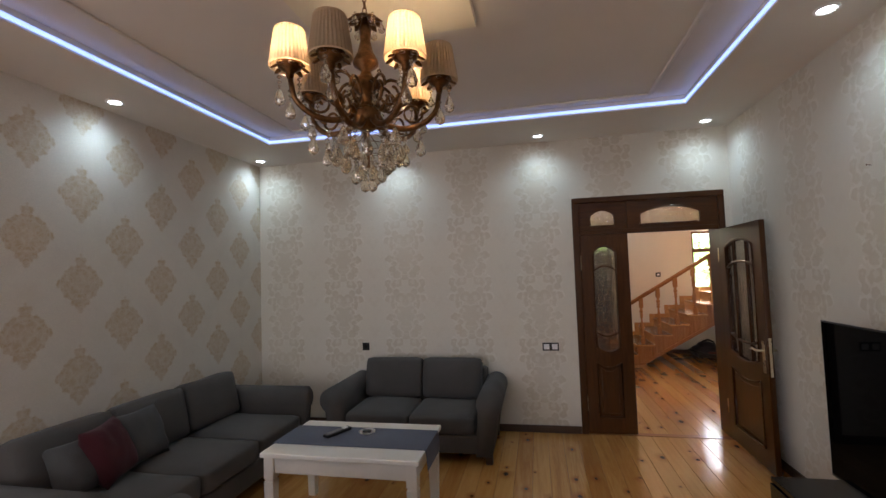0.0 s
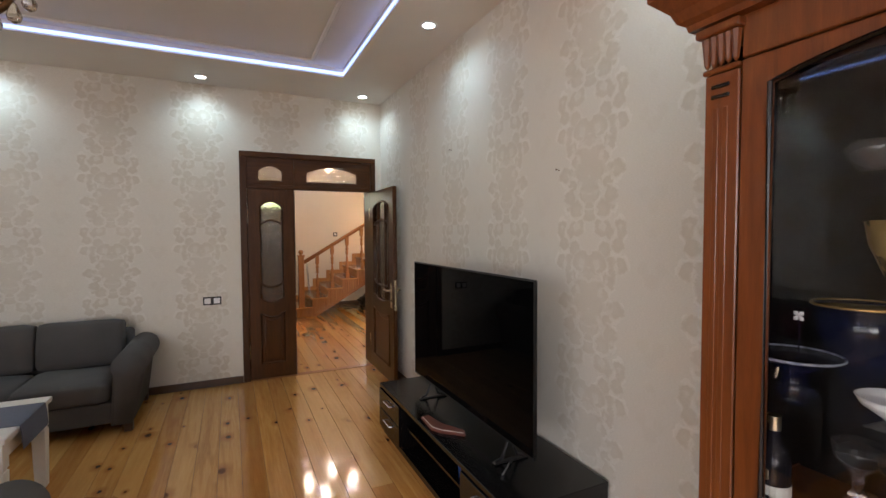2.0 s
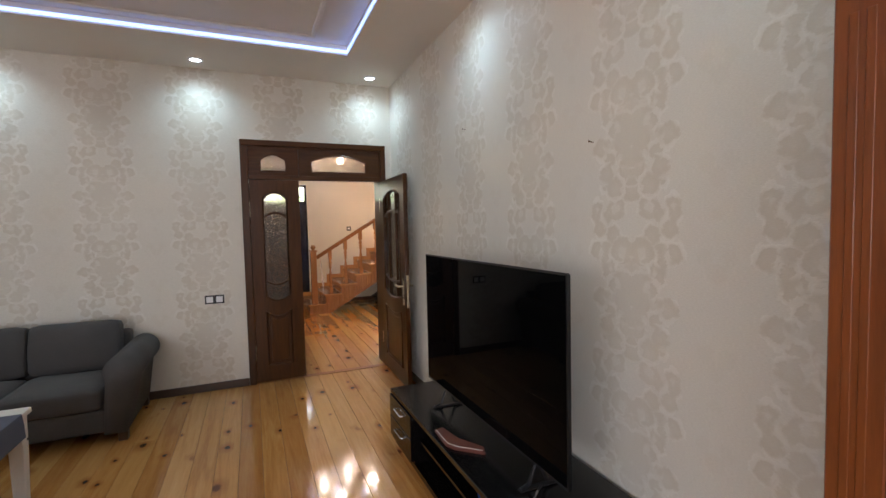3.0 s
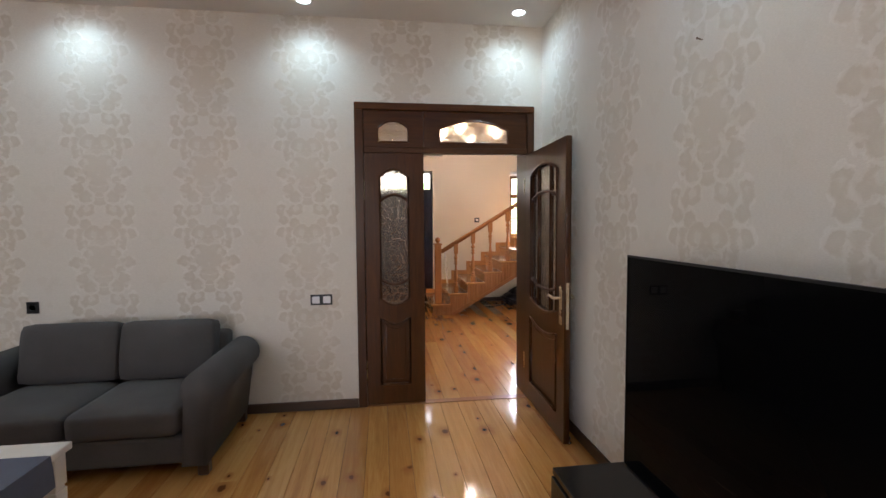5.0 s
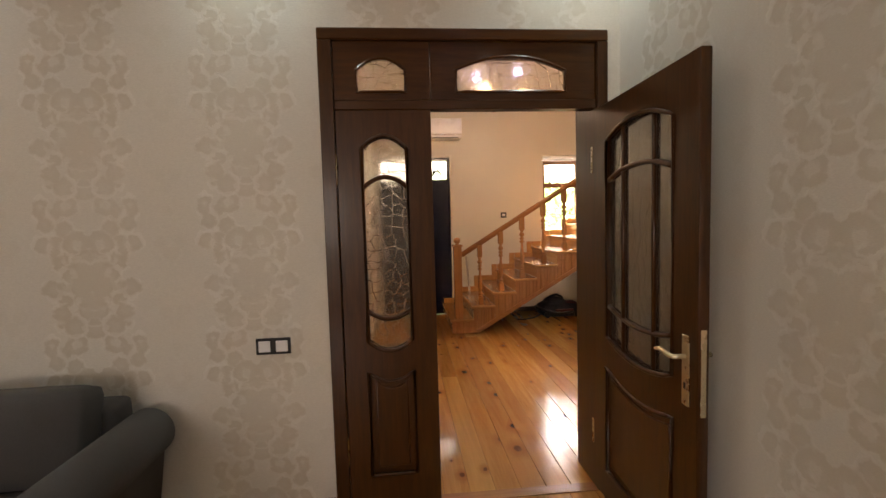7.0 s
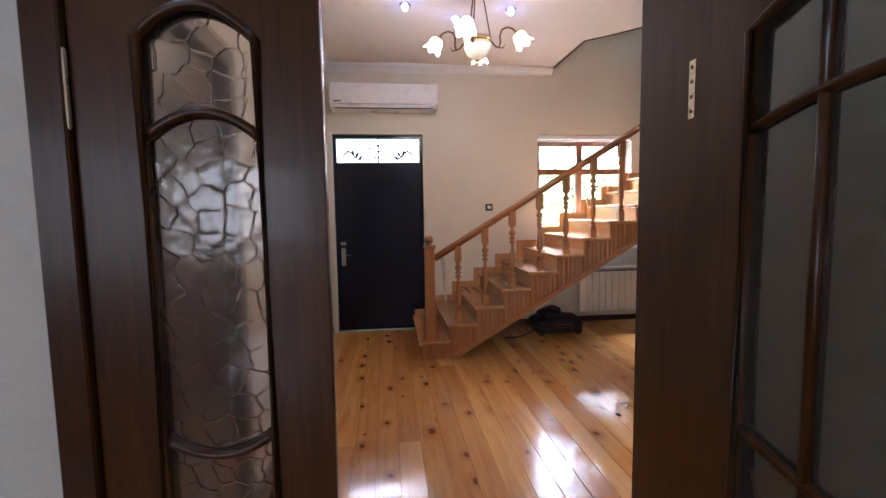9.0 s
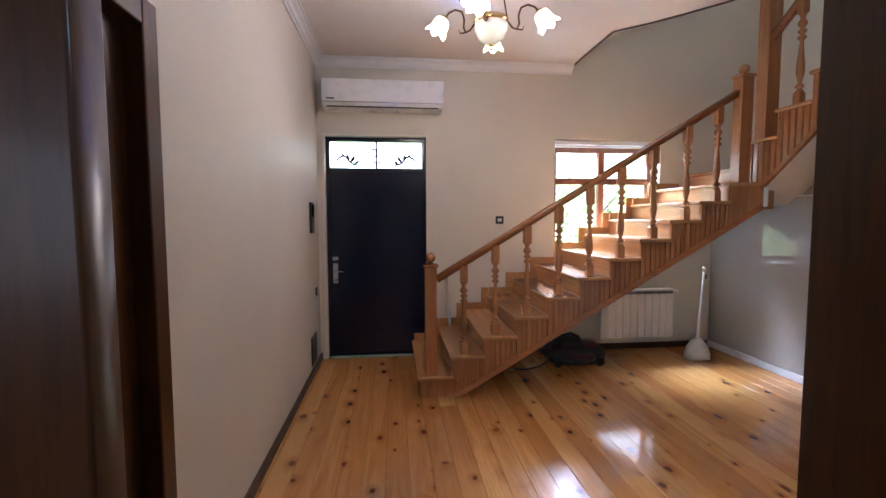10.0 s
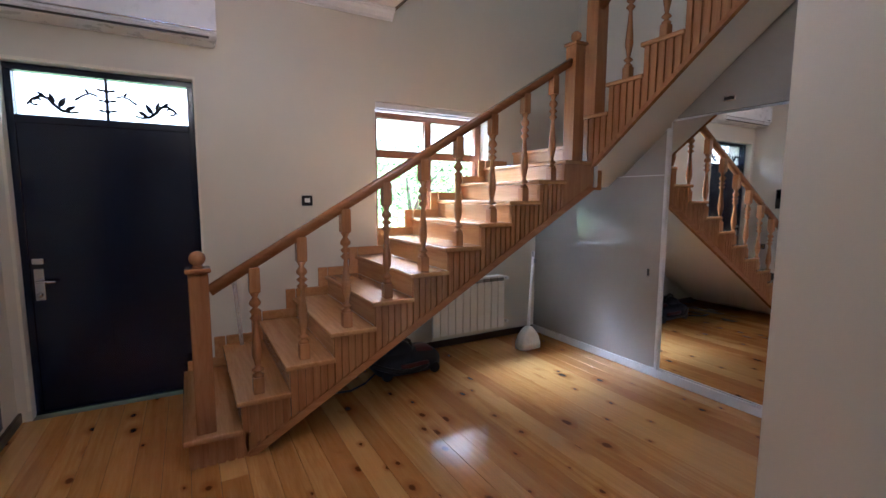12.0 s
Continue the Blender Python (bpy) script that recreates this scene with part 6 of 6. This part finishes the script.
NAVY = plain("dark_navy_nylon", (0.010, 0.011, 0.018), 0.5, vary=0.3, scale=20)
RED_PL = plain("red_plastic", (0.09, 0.012, 0.010), 0.35)
bag = thing("vacuum_cleaner", "dark vacuum cleaner with red trim under the stairs", "vacuum cleaner", (2.98, 9.0, 0))
part("body", soft_box(2.70, 3.30, 8.86, 9.20, 0.012, 0.19, 0.08, 0.03, 3), NAVY, bag, smooth=True)
part("hood", soft_box(2.80, 3.06, 8.91, 9.17, 0.13, 0.25, 0.06, 0.03, 9), NAVY, bag, smooth=True)
part("lid", soft_box(3.05, 3.24, 8.90, 9.08, 0.14, 0.205, 0.03, 0.02, 4), RED_PL, bag, "red plastic lid", smooth=True)
part("trim_band", soft_box(2.90, 3.16, 8.842, 8.875, 0.085, 0.125, 0.014, 0.004, 6), RED_PL, bag, "red trim band", smooth=True)
part("hose", tube([(2.98 + (0.36 - 0.012 * i) * math.cos(0.36 * i + 2.2), 8.98 + (0.19 - 0.004 * i) * math.sin(0.36 * i + 2.2), 0.028 + 0.006 * i + 0.10 * max(0.0, math.sin(0.36 * i + 0.9))) for i in range(22)], 0.021, 10), BLACK_PLASTIC, bag, smooth=True)
part("carry_handle", tube([(2.84, 9.02, 0.22), (2.87, 9.0, 0.29), (2.95, 8.98, 0.315), (3.03, 8.98, 0.28), (3.06, 8.98, 0.20)], 0.016, 8), BLACK_PLASTIC, bag, smooth=True)
part("cord", tube([(2.72, 9.0, 0.03), (2.60, 8.9, 0.012), (2.45, 8.82, 0.010), (2.33, 8.84, 0.010)], 0.008, 6), BLACK_PLASTIC, bag)
for x in (2.78, 3.22):
    part("wheel", lathe([(0, -0.015), (0.045, -0.015), (0.045, 0.015), (0, 0.015)], 16, Matrix.Translation((x, 8.87, 0.046)) @ Matrix.Rotation(radians(90), 4, "X")), BLACK_PLASTIC, bag)

rod = thing("metal_strip", "bare aluminium strip leaning on the wall by the stairs", "metal strip", (1.73, 9.3, 0.345))
bm = block(-0.016, 0.016, -0.003, 0.003, 0, 0.54, 0.001, 1)
bmesh.ops.transform(bm, matrix=Matrix.Translation((1.738, 9.33, 0.345)) @ Matrix.Rotation(radians(-3.8), 4, "Y") @ Matrix.Rotation(radians(-5), 4, "X"), verts=bm.verts)
part("strip", bm, CHROME, rod)

# ---- chandelier of the room ----
CXR, CYR = -0.645, 1.90
ch = thing("chandelier", "bronze chandelier with pleated shades and amber crystal drops", "chandelier", (CXR, CYR, 2.0))


T0 = Matrix.Translation((CXR, CYR, 0))
part("column", lathe([(0, 2.24), (0.03, 2.25), (0.055, 2.285), (0.06, 2.32), (0.04, 2.345), (0.022, 2.37), (0.03, 2.40), (0.055, 2.42), (0.062, 2.45), (0.03, 2.475), (0.02, 2.50), (0.052, 2.525), (0.055, 2.54), (0.034, 2.58), (0.022, 2.63), (0.026, 2.68), (0.014, 2.72), (0.010, 2.75), (0, 2.755)], 18, T0), BRONZE, ch, smooth=True)
bm = bmesh.new()
for i in range(10):
    a = 2 * math.pi * i / 10
    add(bm, lathe([(0, 0), (0.016, 0.02), (0.018, 0.05), (0, 0.075)], 6), T0 @ Matrix.Rotation(a, 4, "Z") @ Matrix.Translation((0.012, 0, 2.735)) @ Matrix.Rotation(radians(112), 4, "Y") @ Matrix.Diagonal((0.4, 1, 1, 1)))
part("leaf_crown", bm, BRONZE, ch)
links = bmesh.new()
z, k = 2.765, 0
while z < 3.0:
    pts = [(0.008 * math.cos(a), 0, 0.016 * math.sin(a)) for a in [2 * math.pi * i / 10 for i in range(10)]]
    add(links, tube(pts, 0.0028, 5, True), Matrix.Translation((CXR, CYR, z)) @ Matrix.Rotation(radians(90 * k), 4, "Z"))
    z += 0.025
    k += 1
part("chain", links, BRONZE, ch)
part("ceiling_rose", lathe([(0, 3.0), (0.03, 3.0), (0.055, 3.012), (0.06, 3.0145), (0, 3.0145)], 16, T0), BRONZE, ch, smooth=True)

LIFT = 0.04
arm_pts = []
for i in range(15):
    a = radians(170 + 178 * i / 14)
    f = i / 14
    arm_pts.append((0.172 + 0.133 * math.cos(a), 0, 2.335 + 0.098 * math.sin(a) + LIFT * f * f))
arm_pts[-1] = (0.305, 0, 2.36 + LIFT)
ARM = tube(arm_pts, [0.016 - 0.005 * i / 14 for i in range(15)], 8)
curl = [(0.10 + 0.055 * math.cos(a) * (1 - a / 16), 0, 2.40 + 0.065 * math.sin(a) * (1 - a / 16)) for a in [i * 0.5 for i in range(16)]]
add(ARM, tube(curl, 0.007, 6))
curl = [(0.19 + 0.045 * math.cos(-a) * (1 - a / 14), 0, 2.315 + 0.045 * math.sin(-a) * (1 - a / 14)) for a in [i * 0.5 for i in range(14)]]
add(ARM, tube(curl, 0.006, 6))
for f, s in ((0.11, 0.05), (0.215, 0.045)):
    add(ARM, lathe([(0, 0), (0.014, 0.015), (0.012, 0.04), (0, 0.06)], 6), Matrix.Translation((f, 0, 2.30)) @ Matrix.Rotation(radians(60), 4, "Y") @ Matrix.Diagonal((0.5, 1, 1, 1)))
ARM_ME = mesh_of(ARM, "arm", BRONZE, True)
cup = lathe([(0, 2.350), (0.012, 2.355), (0.016, 2.380), (0.045, 2.400), (0.052, 2.417), (0.046, 2.417), (0.014, 2.405), (0.012, 2.455), (0, 2.455)], 14)
leaf = bmesh.new()
add(leaf, lathe([(0, 0), (0.012, 0.012), (0.010, 0.03), (0, 0.04)], 6), Matrix.Translation((0.04, 0, 2.407)) @ Matrix.Rotation(radians(118), 4, "Y") @ Matrix.Diagonal((0.45, 1, 1, 1)))
LEAF_ME = mesh_of(leaf, "leaf", BRONZE, True)
CUP_ME = mesh_of(cup, "cup", BRONZE, True)


def shade_mesh(material):
    bm = bmesh.new()
    n = 64
    rows = []
    for z, r in ((2.400, 0.0765), (2.405, 0.079), (2.412, 0.0775), (2.542, 0.0590), (2.549, 0.0600), (2.553, 0.0575)):
        rows.append([bm.verts.new((((r + (0.0018 if i % 2 else -0.0018) * (2.408 < z < 2.545)) * math.cos(2 * math.pi * i / n)), (r + (0.0018 if i % 2 else -0.0018) * (2.408 < z < 2.545)) * math.sin(2 * math.pi * i / n), z)) for i in range(n)])
    for a, b in zip(rows, rows[1:]):
        for i in range(n):
            bm.faces.new((a[i], a[(i + 1) % n], b[(i + 1) % n], b[i]))
    bmesh.ops.solidify(bm, geom=bm.faces[:], thickness=0.0015)
    return mesh_of(bm, "shade", material)


SHADE_ME = shade_mesh(SHADE_CLOTH)


def drop_mesh(h, r):
    bm = lathe([(0, 0.0), (0.006, -0.006), (0, -0.012)], 8)
    add(bm, lathe([(0, -0.012), (r * 0.35, -0.02), (r, -h * 0.68), (r * 0.8, -h * 0.88), (0, -h)], 8))
    return mesh_of(bm, "crystal", CRYSTAL)


BIG, SMALL, BEAD = drop_mesh(0.088, 0.022), drop_mesh(0.06, 0.016), mesh_of(lathe([(0, 0), (0.009, -0.008), (0.009, -0.012), (0, -0.02)], 8), "crystal", CRYSTAL)
rngc = random.Random(3)
for k in range(7):
    a = radians(20.8 - 165 + 360 / 7 * k)
    c, s = math.cos(a), math.sin(a)
    drop = (0.028, -0.022, -0.010, 0.0, 0.0, 0.006, 0.012)[k]
    shared("arm", ARM_ME, ch, (CXR, CYR, drop), a)
    shared("candle_cup", CUP_ME, ch, (CXR + 0.305 * c, CYR + 0.305 * s, LIFT + drop), a)
    for i in range(8):
        shared("cup_leaf", LEAF_ME, ch, (CXR + 0.305 * c, CYR + 0.305 * s, LIFT + drop), a + 2 * math.pi * i / 8)
    lit = k in (0, 2, 4)
    sh = shared("shade", SHADE_ME, ch, (CXR + 0.305 * c, CYR + 0.305 * s, LIFT + drop))
    tagged(sh, "lit pleated cloth shade" if lit else "unlit pleated cloth shade")
    if lit:
        part("bulb", lathe([(0, 2.44), (0.012, 2.445), (0.018, 2.47), (0.012, 2.50), (0, 2.515)], 10, Matrix.Translation((0, 0, -2.0))), TULIP, sh, smooth=True, local=True)
        lamp("chandelier_bulb", "POINT", Matrix.Translation((CXR + 0.305 * c, CYR + 0.305 * s, 2.49 + LIFT + drop)), BULB_POWER, (1.0, 0.74, 0.42), soft=0.02)
    # drops below the cup and along the arm
    for r, z0, me in ((0.345, 2.395 + LIFT, BIG), (0.27, 2.395 + LIFT, SMALL), (0.305, 2.345 + LIFT, BIG), (0.22, 2.255, BIG), (0.16, 2.24, SMALL), (0.12, 2.22, BIG)):
        z1 = z0
        for b in range(2):
            shared("crystal_bead", BEAD, ch, (CXR + r * c, CYR + r * s, z1))
            z1 -= 0.02
        shared("crystal_drop", me, ch, (CXR + r * c, CYR + r * s, z1), a)
for ring, z0, n, me in ((0.14, 2.20, 10, BIG), (0.095, 2.165, 8, BIG), (0.055, 2.12, 6, BIG), (0.015, 2.085, 2, BIG)):
    part("crystal_ring", tube([(CXR + ring * math.cos(2 * math.pi * i / 20), CYR + ring * math.sin(2 * math.pi * i / 20), z0 + 0.012) for i in range(20)], 0.0016, 5, True), BRONZE, ch)
    for i in range(n):
        a = 2 * math.pi * (i + 0.3 * rngc.random()) / n
        x, y = CXR + ring * math.cos(a), CYR + ring * math.sin(a)
        shared("crystal_bead", BEAD, ch, (x, y, z0 + 0.01))
        shared("crystal_drop", me, ch, (x, y, z0 - 0.01), a)
part("stem", tube([(CXR, CYR, 2.245), (CXR, CYR, 2.09)], 0.008, 8), BRONZE, ch)
for i in range(8):
    a = 2 * math.pi * i / 8
    part("strut", tube([(CXR, CYR, 2.245), (CXR + 0.14 * math.cos(a), CYR + 0.14 * math.sin(a), 2.213)], 0.0016, 5), BRONZE, ch)
for i in range(8):
    a = radians(-117 + 45 * i + 20)
    for j in range(5):
        f = j / 4
        shared("crystal_bead", BEAD, ch, (CXR + (0.07 + 0.10 * f) * math.cos(a), CYR + (0.07 + 0.10 * f) * math.sin(a), 2.44 - 0.10 * math.sin(math.pi * f)))
for i in range(6):
    a = 2 * math.pi * i / 6 + 0.3
    shared("crystal_drop", SMALL, ch, (CXR + 0.07 * math.cos(a), CYR + 0.07 * math.sin(a), 2.725), a)

# ---- chandelier of the hall ----
HX, HY = 1.748, 7.37
hc = thing("ceiling_chandelier", "brass hall chandelier with a glass bowl and tulip shades", "chandelier", (HX, HY, 2.55))
T1 = Matrix.Translation((HX, HY, 0))
part("bowl", lathe([(0, 2.565), (0.03, 2.568), (0.075, 2.60), (0.098, 2.65), (0.102, 2.69), (0.096, 2.69), (0.09, 2.65), (0.0, 2.60)], 24, T1), BOWL, hc, "frosted white glass bowl", smooth=True)
part("band", lathe([(0.098, 2.688), (0.106, 2.69), (0.108, 2.715), (0.100, 2.722), (0.09, 2.72), (0.09, 2.69)], 24, T1), BRASS, hc, "engraved brass band", smooth=True)
part("finial", lathe([(0, 2.53), (0.008, 2.535), (0.012, 2.545), (0.008, 2.552), (0.02, 2.562), (0.02, 2.57), (0, 2.572)], 12, T1), BRASS, hc, smooth=True)
for i in range(3):
    a = radians(100 + 120 * i)
    part("hanging_rod", tube([(HX + 0.098 * math.cos(a), HY + 0.098 * math.sin(a), 2.715), (HX + 0.03 * math.cos(a), HY + 0.03 * math.sin(a), 3.10)], 0.005, 6), BRONZE, hc)
part("ceiling_rose", lathe([(0, 3.08), (0.03, 3.085), (0.07, 3.12), (0.075, 3.149), (0, 3.149)], 18, T1), BRASS, hc, smooth=True)


def tulip_mesh():
    bm = bmesh.new()
    n = 36
    rows = []
    for t, (r, z) in enumerate(((0.018, 0.0), (0.045, -0.012), (0.058, -0.04), (0.060, -0.07), (0.068, -0.095), (0.082, -0.11))):
        rows.append([bm.verts.new((r * (1 + 0.10 * (t / 5) ** 2 * math.cos(6 * 2 * math.pi * i / n)) * math.cos(2 * math.pi * i / n), r * (1 + 0.10 * (t / 5) ** 2 * math.cos(6 * 2 * math.pi * i / n)) * math.sin(2 * math.pi * i / n), z - 0.012 * (t / 5) ** 3 * math.cos(6 * 2 * math.pi * i / n))) for i in range(n)])
    for a, b in zip(rows, rows[1:]):
        for i in range(n):
            bm.faces.new((a[i], b[i], b[(i + 1) % n], a[(i + 1) % n]))
    bmesh.ops.solidify(bm, geom=bm.faces[:], thickness=0.002)
    bmesh.ops.scale(bm, vec=(0.86, 0.86, 0.9), verts=bm.verts)
    return bm


for ang, tilt in ((-15, 32), (165, 30), (-115, 35), (75, 32)):
    a = radians(ang)
    d = Vector((math.cos(a), math.sin(a), 0))
    p0 = Vector((HX, HY, 2.70)) + d * 0.10
    pts = [p0 + d * x + Vector((0, 0, z)) for x, z in ((0, 0), (0.03, -0.04), (0.055, -0.05), (0.07, -0.02), (0.065, 0.03), (0.08, 0.075), (0.12, 0.09), (0.16, 0.075), (0.185, 0.045))]
    arm = part("arm", tube(pts, 0.006, 7), BRONZE, hc, smooth=True)
    leaf = [p0 + d * x + Vector((0, 0, z)) for x, z in ((0.055, -0.05), (0.09, -0.055), (0.10, -0.03))]
    part("scroll", tube(leaf, [0.005, 0.004, 0.002], 6), BRONZE, arm)
    m = Matrix.Translation(p0 + d * 0.19 + Vector((0, 0, 0.045))) @ Matrix.Rotation(a, 4, "Z") @ Matrix.Rotation(radians(-tilt), 4, "Y")
    bm = tulip_mesh()
    bmesh.ops.transform(bm, matrix=m, verts=bm.verts)
    part("tulip_shade", bm, TULIP, arm, "lit frosted tulip glass", smooth=True)
    part("holder", lathe([(0, 0.012), (0.02, 0.01), (0.024, -0.012), (0, -0.014)], 12, m), BRASS, arm, smooth=True)
    e = m @ Vector((0, 0, -0.15))
    lamp("hall_bulb", "POINT", Matrix.Translation(e), HALL_BULB, (1.0, 0.86, 0.70), soft=0.05)

for x, y in ((1.241, 7.834), (1.692, 8.048), (2.134, 7.839), (1.241, 6.9), (2.134, 6.9), (1.692, 6.69)):
    s = thing("crystal_spot", "small faceted crystal ceiling spot, blue-white", "ceiling spot", (x, y, HALL_Z), "hall ceiling spots")
    M1 = Matrix.Translation((x, y, HALL_Z))
    part("rim", lathe([(0.0, -0.0005), (0.045, -0.0005), (0.048, -0.008), (0.03, -0.012), (0.0, -0.012)], 18, M1), CHROME, s)
    part("crystal", lathe([(0, -0.0125), (0.028, -0.013), (0.026, -0.03), (0.018, -0.048), (0, -0.052)], 8, M1), HALL_SPOT, s)
    lamp("crystal_spot_light", "POINT", Matrix.Translation((x, y, HALL_Z - 0.07)), 0.5, (0.30, 0.42, 1.0), soft=0.02)

# ---- outdoors ----
# Unseen baffle added to keep the window lamp's light off the entrance transom.
solid("porch_wall", block(1.80, 1.92, HALL_FAR + 0.37, 11.2, -0.4, 4.4), plain("baffle_render", (0.55, 0.52, 0.47), 0.9), "added baffle between the window lamp and the entrance transom", "wall")
gr = solid("ground", block(-40, 60, HALL_FAR + 0.36, 90, -0.6, -0.4), plain("garden_ground", (0.09, 0.11, 0.05), 0.9, vary=0.4, scale=2), "grassy garden ground outside the house", "ground")
# Backdrop glows by itself: daylit foliage and sky are painted into its emission.
bg = Graph("glowing_garden_backdrop")
q = bg.place()
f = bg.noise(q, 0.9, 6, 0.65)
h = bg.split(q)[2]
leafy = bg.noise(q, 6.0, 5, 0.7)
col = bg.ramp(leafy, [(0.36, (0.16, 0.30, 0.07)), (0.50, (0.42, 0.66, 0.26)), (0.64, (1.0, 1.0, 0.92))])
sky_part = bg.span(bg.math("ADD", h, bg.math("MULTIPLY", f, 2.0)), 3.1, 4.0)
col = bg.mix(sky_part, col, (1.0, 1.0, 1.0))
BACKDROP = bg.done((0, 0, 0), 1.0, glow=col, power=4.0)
solid("backdrop", block(-14, 22, 15.0, 15.1, -0.4, 9), BACKDROP, "self-glowing backdrop painted as garden and sky beyond the windows", "backdrop")
LEAF = plain("green_leaf", (0.10, 0.20, 0.04), 0.5, vary=0.5, scale=4)
TRUNK = plain("bark", (0.10, 0.07, 0.05), 0.9, vary=0.4)


def shrub(x, y, h, spread, seed, n=900):
    t = thing("garden_tree", "leafy green garden tree outside the window", "tree", (x, y, -0.4), "garden trees")
    rr = random.Random(seed)
    part("trunk", tube([(x, y, -0.4), (x + 0.05, y, h * 0.35), (x - 0.04, y + 0.05, h * 0.75)], [0.07, 0.05, 0.02], 8), TRUNK, t, smooth=True)
    for i in range(5):
        a = rr.random() * 6.28
        part("limb", tube([(x, y, h * 0.3 + 0.1 * i), (x + 0.3 * spread * math.cos(a), y + 0.3 * spread * math.sin(a), h * 0.5 + 0.1 * i), (x + 0.75 * spread * math.cos(a), y + 0.6 * spread * math.sin(a), h * 0.62 + 0.12 * i)], [0.03, 0.02, 0.008], 6), TRUNK, t)
    verts, faces = [], []
    cl = [(Vector((x + rr.gauss(0, spread * 0.45), y + rr.gauss(0, spread * 0.35), h * (0.45 + 0.5 * rr.random()))), spread * (0.15 + 0.2 * rr.random())) for _ in range(16)]
    for i in range(n):
        c, r = rr.choice(cl)
        p = c + Vector((rr.gauss(0, r), rr.gauss(0, r), rr.gauss(0, r)))
        d = Vector((rr.gauss(0, 1), rr.gauss(0, 1), rr.gauss(0, 0.6))).normalized()
        e = d.orthogonal().normalized()
        l = 0.05 + 0.04 * rr.random()
        b = len(verts)
        verts += [p, p + d * l * 0.5 + e * l * 0.28, p + d * l, p + d * l * 0.5 - e * l * 0.28]
        faces.append((b, b + 1, b + 2, b + 3))
    me = bpy.data.meshes.new("crown")
    me.from_pydata([v - Vector((x, y, -0.4)) for v in verts], [], faces)
    me.materials.append(LEAF)
    cr = new("crown", me)
    cr.parent = t
    tagged(cr, "uneven crown of small leaves", kind="stuff")


shrub(3.4, 12.6, 2.2, 0.9, 1)
shrub(4.9, 12.9, 2.5, 1.0, 2)
shrub(6.1, 13.3, 2.1, 0.9, 3)

# ---- floor boards ----
base = solid("floor", block(ROOM_L - 0.2, 5.55, ROOM_B - 0.25, HALL_FAR + 0.35, -0.12, -0.012), SKIRTING, "varnished knotty pine board floor", "floor")
W = 0.138
BOARDS = {}


def board(x0, x1, y0, y1):
    key = (round(x1 - x0, 3), round(y1 - y0, 3))
    if key not in BOARDS:
        a, b = key[0] / 2, key[1] / 2
        BOARDS[key] = mesh_of(block(-a + 0.0008, a - 0.0008, -b + 0.0006, b - 0.0006, -0.012, 0.0, 0.0015, 1), "board", PINE)
    ob = new("board", BOARDS[key])
    ob.location = ((x0 + x1) / 2, (y0 + y1) / 2, 0)
    ob.rotation_euler = (0, rng.uniform(-0.0045, 0.0045), 0)
    ob.parent = base


rng = random.Random(5)
for lo, hi, ya, yb in ((ROOM_L, ROOM_R, ROOM_B, WALL_Y + 0.02), (HALL_L - 0.1, 5.35, WALL_Y + 0.02, HALL_FAR)):
    n = round((hi - lo) / W)
    w = (hi - lo) / n
    for i in range(n):
        y = ya
        cuts = [ya, yb]
        if rng.random() < 0.45:
            cuts.insert(1, ya + (yb - ya) * rng.choice((0.3, 0.4, 0.55, 0.7)))
        for a, b in zip(cuts, cuts[1:]):
            board(lo + w * i, lo + w * (i + 1), a, b)
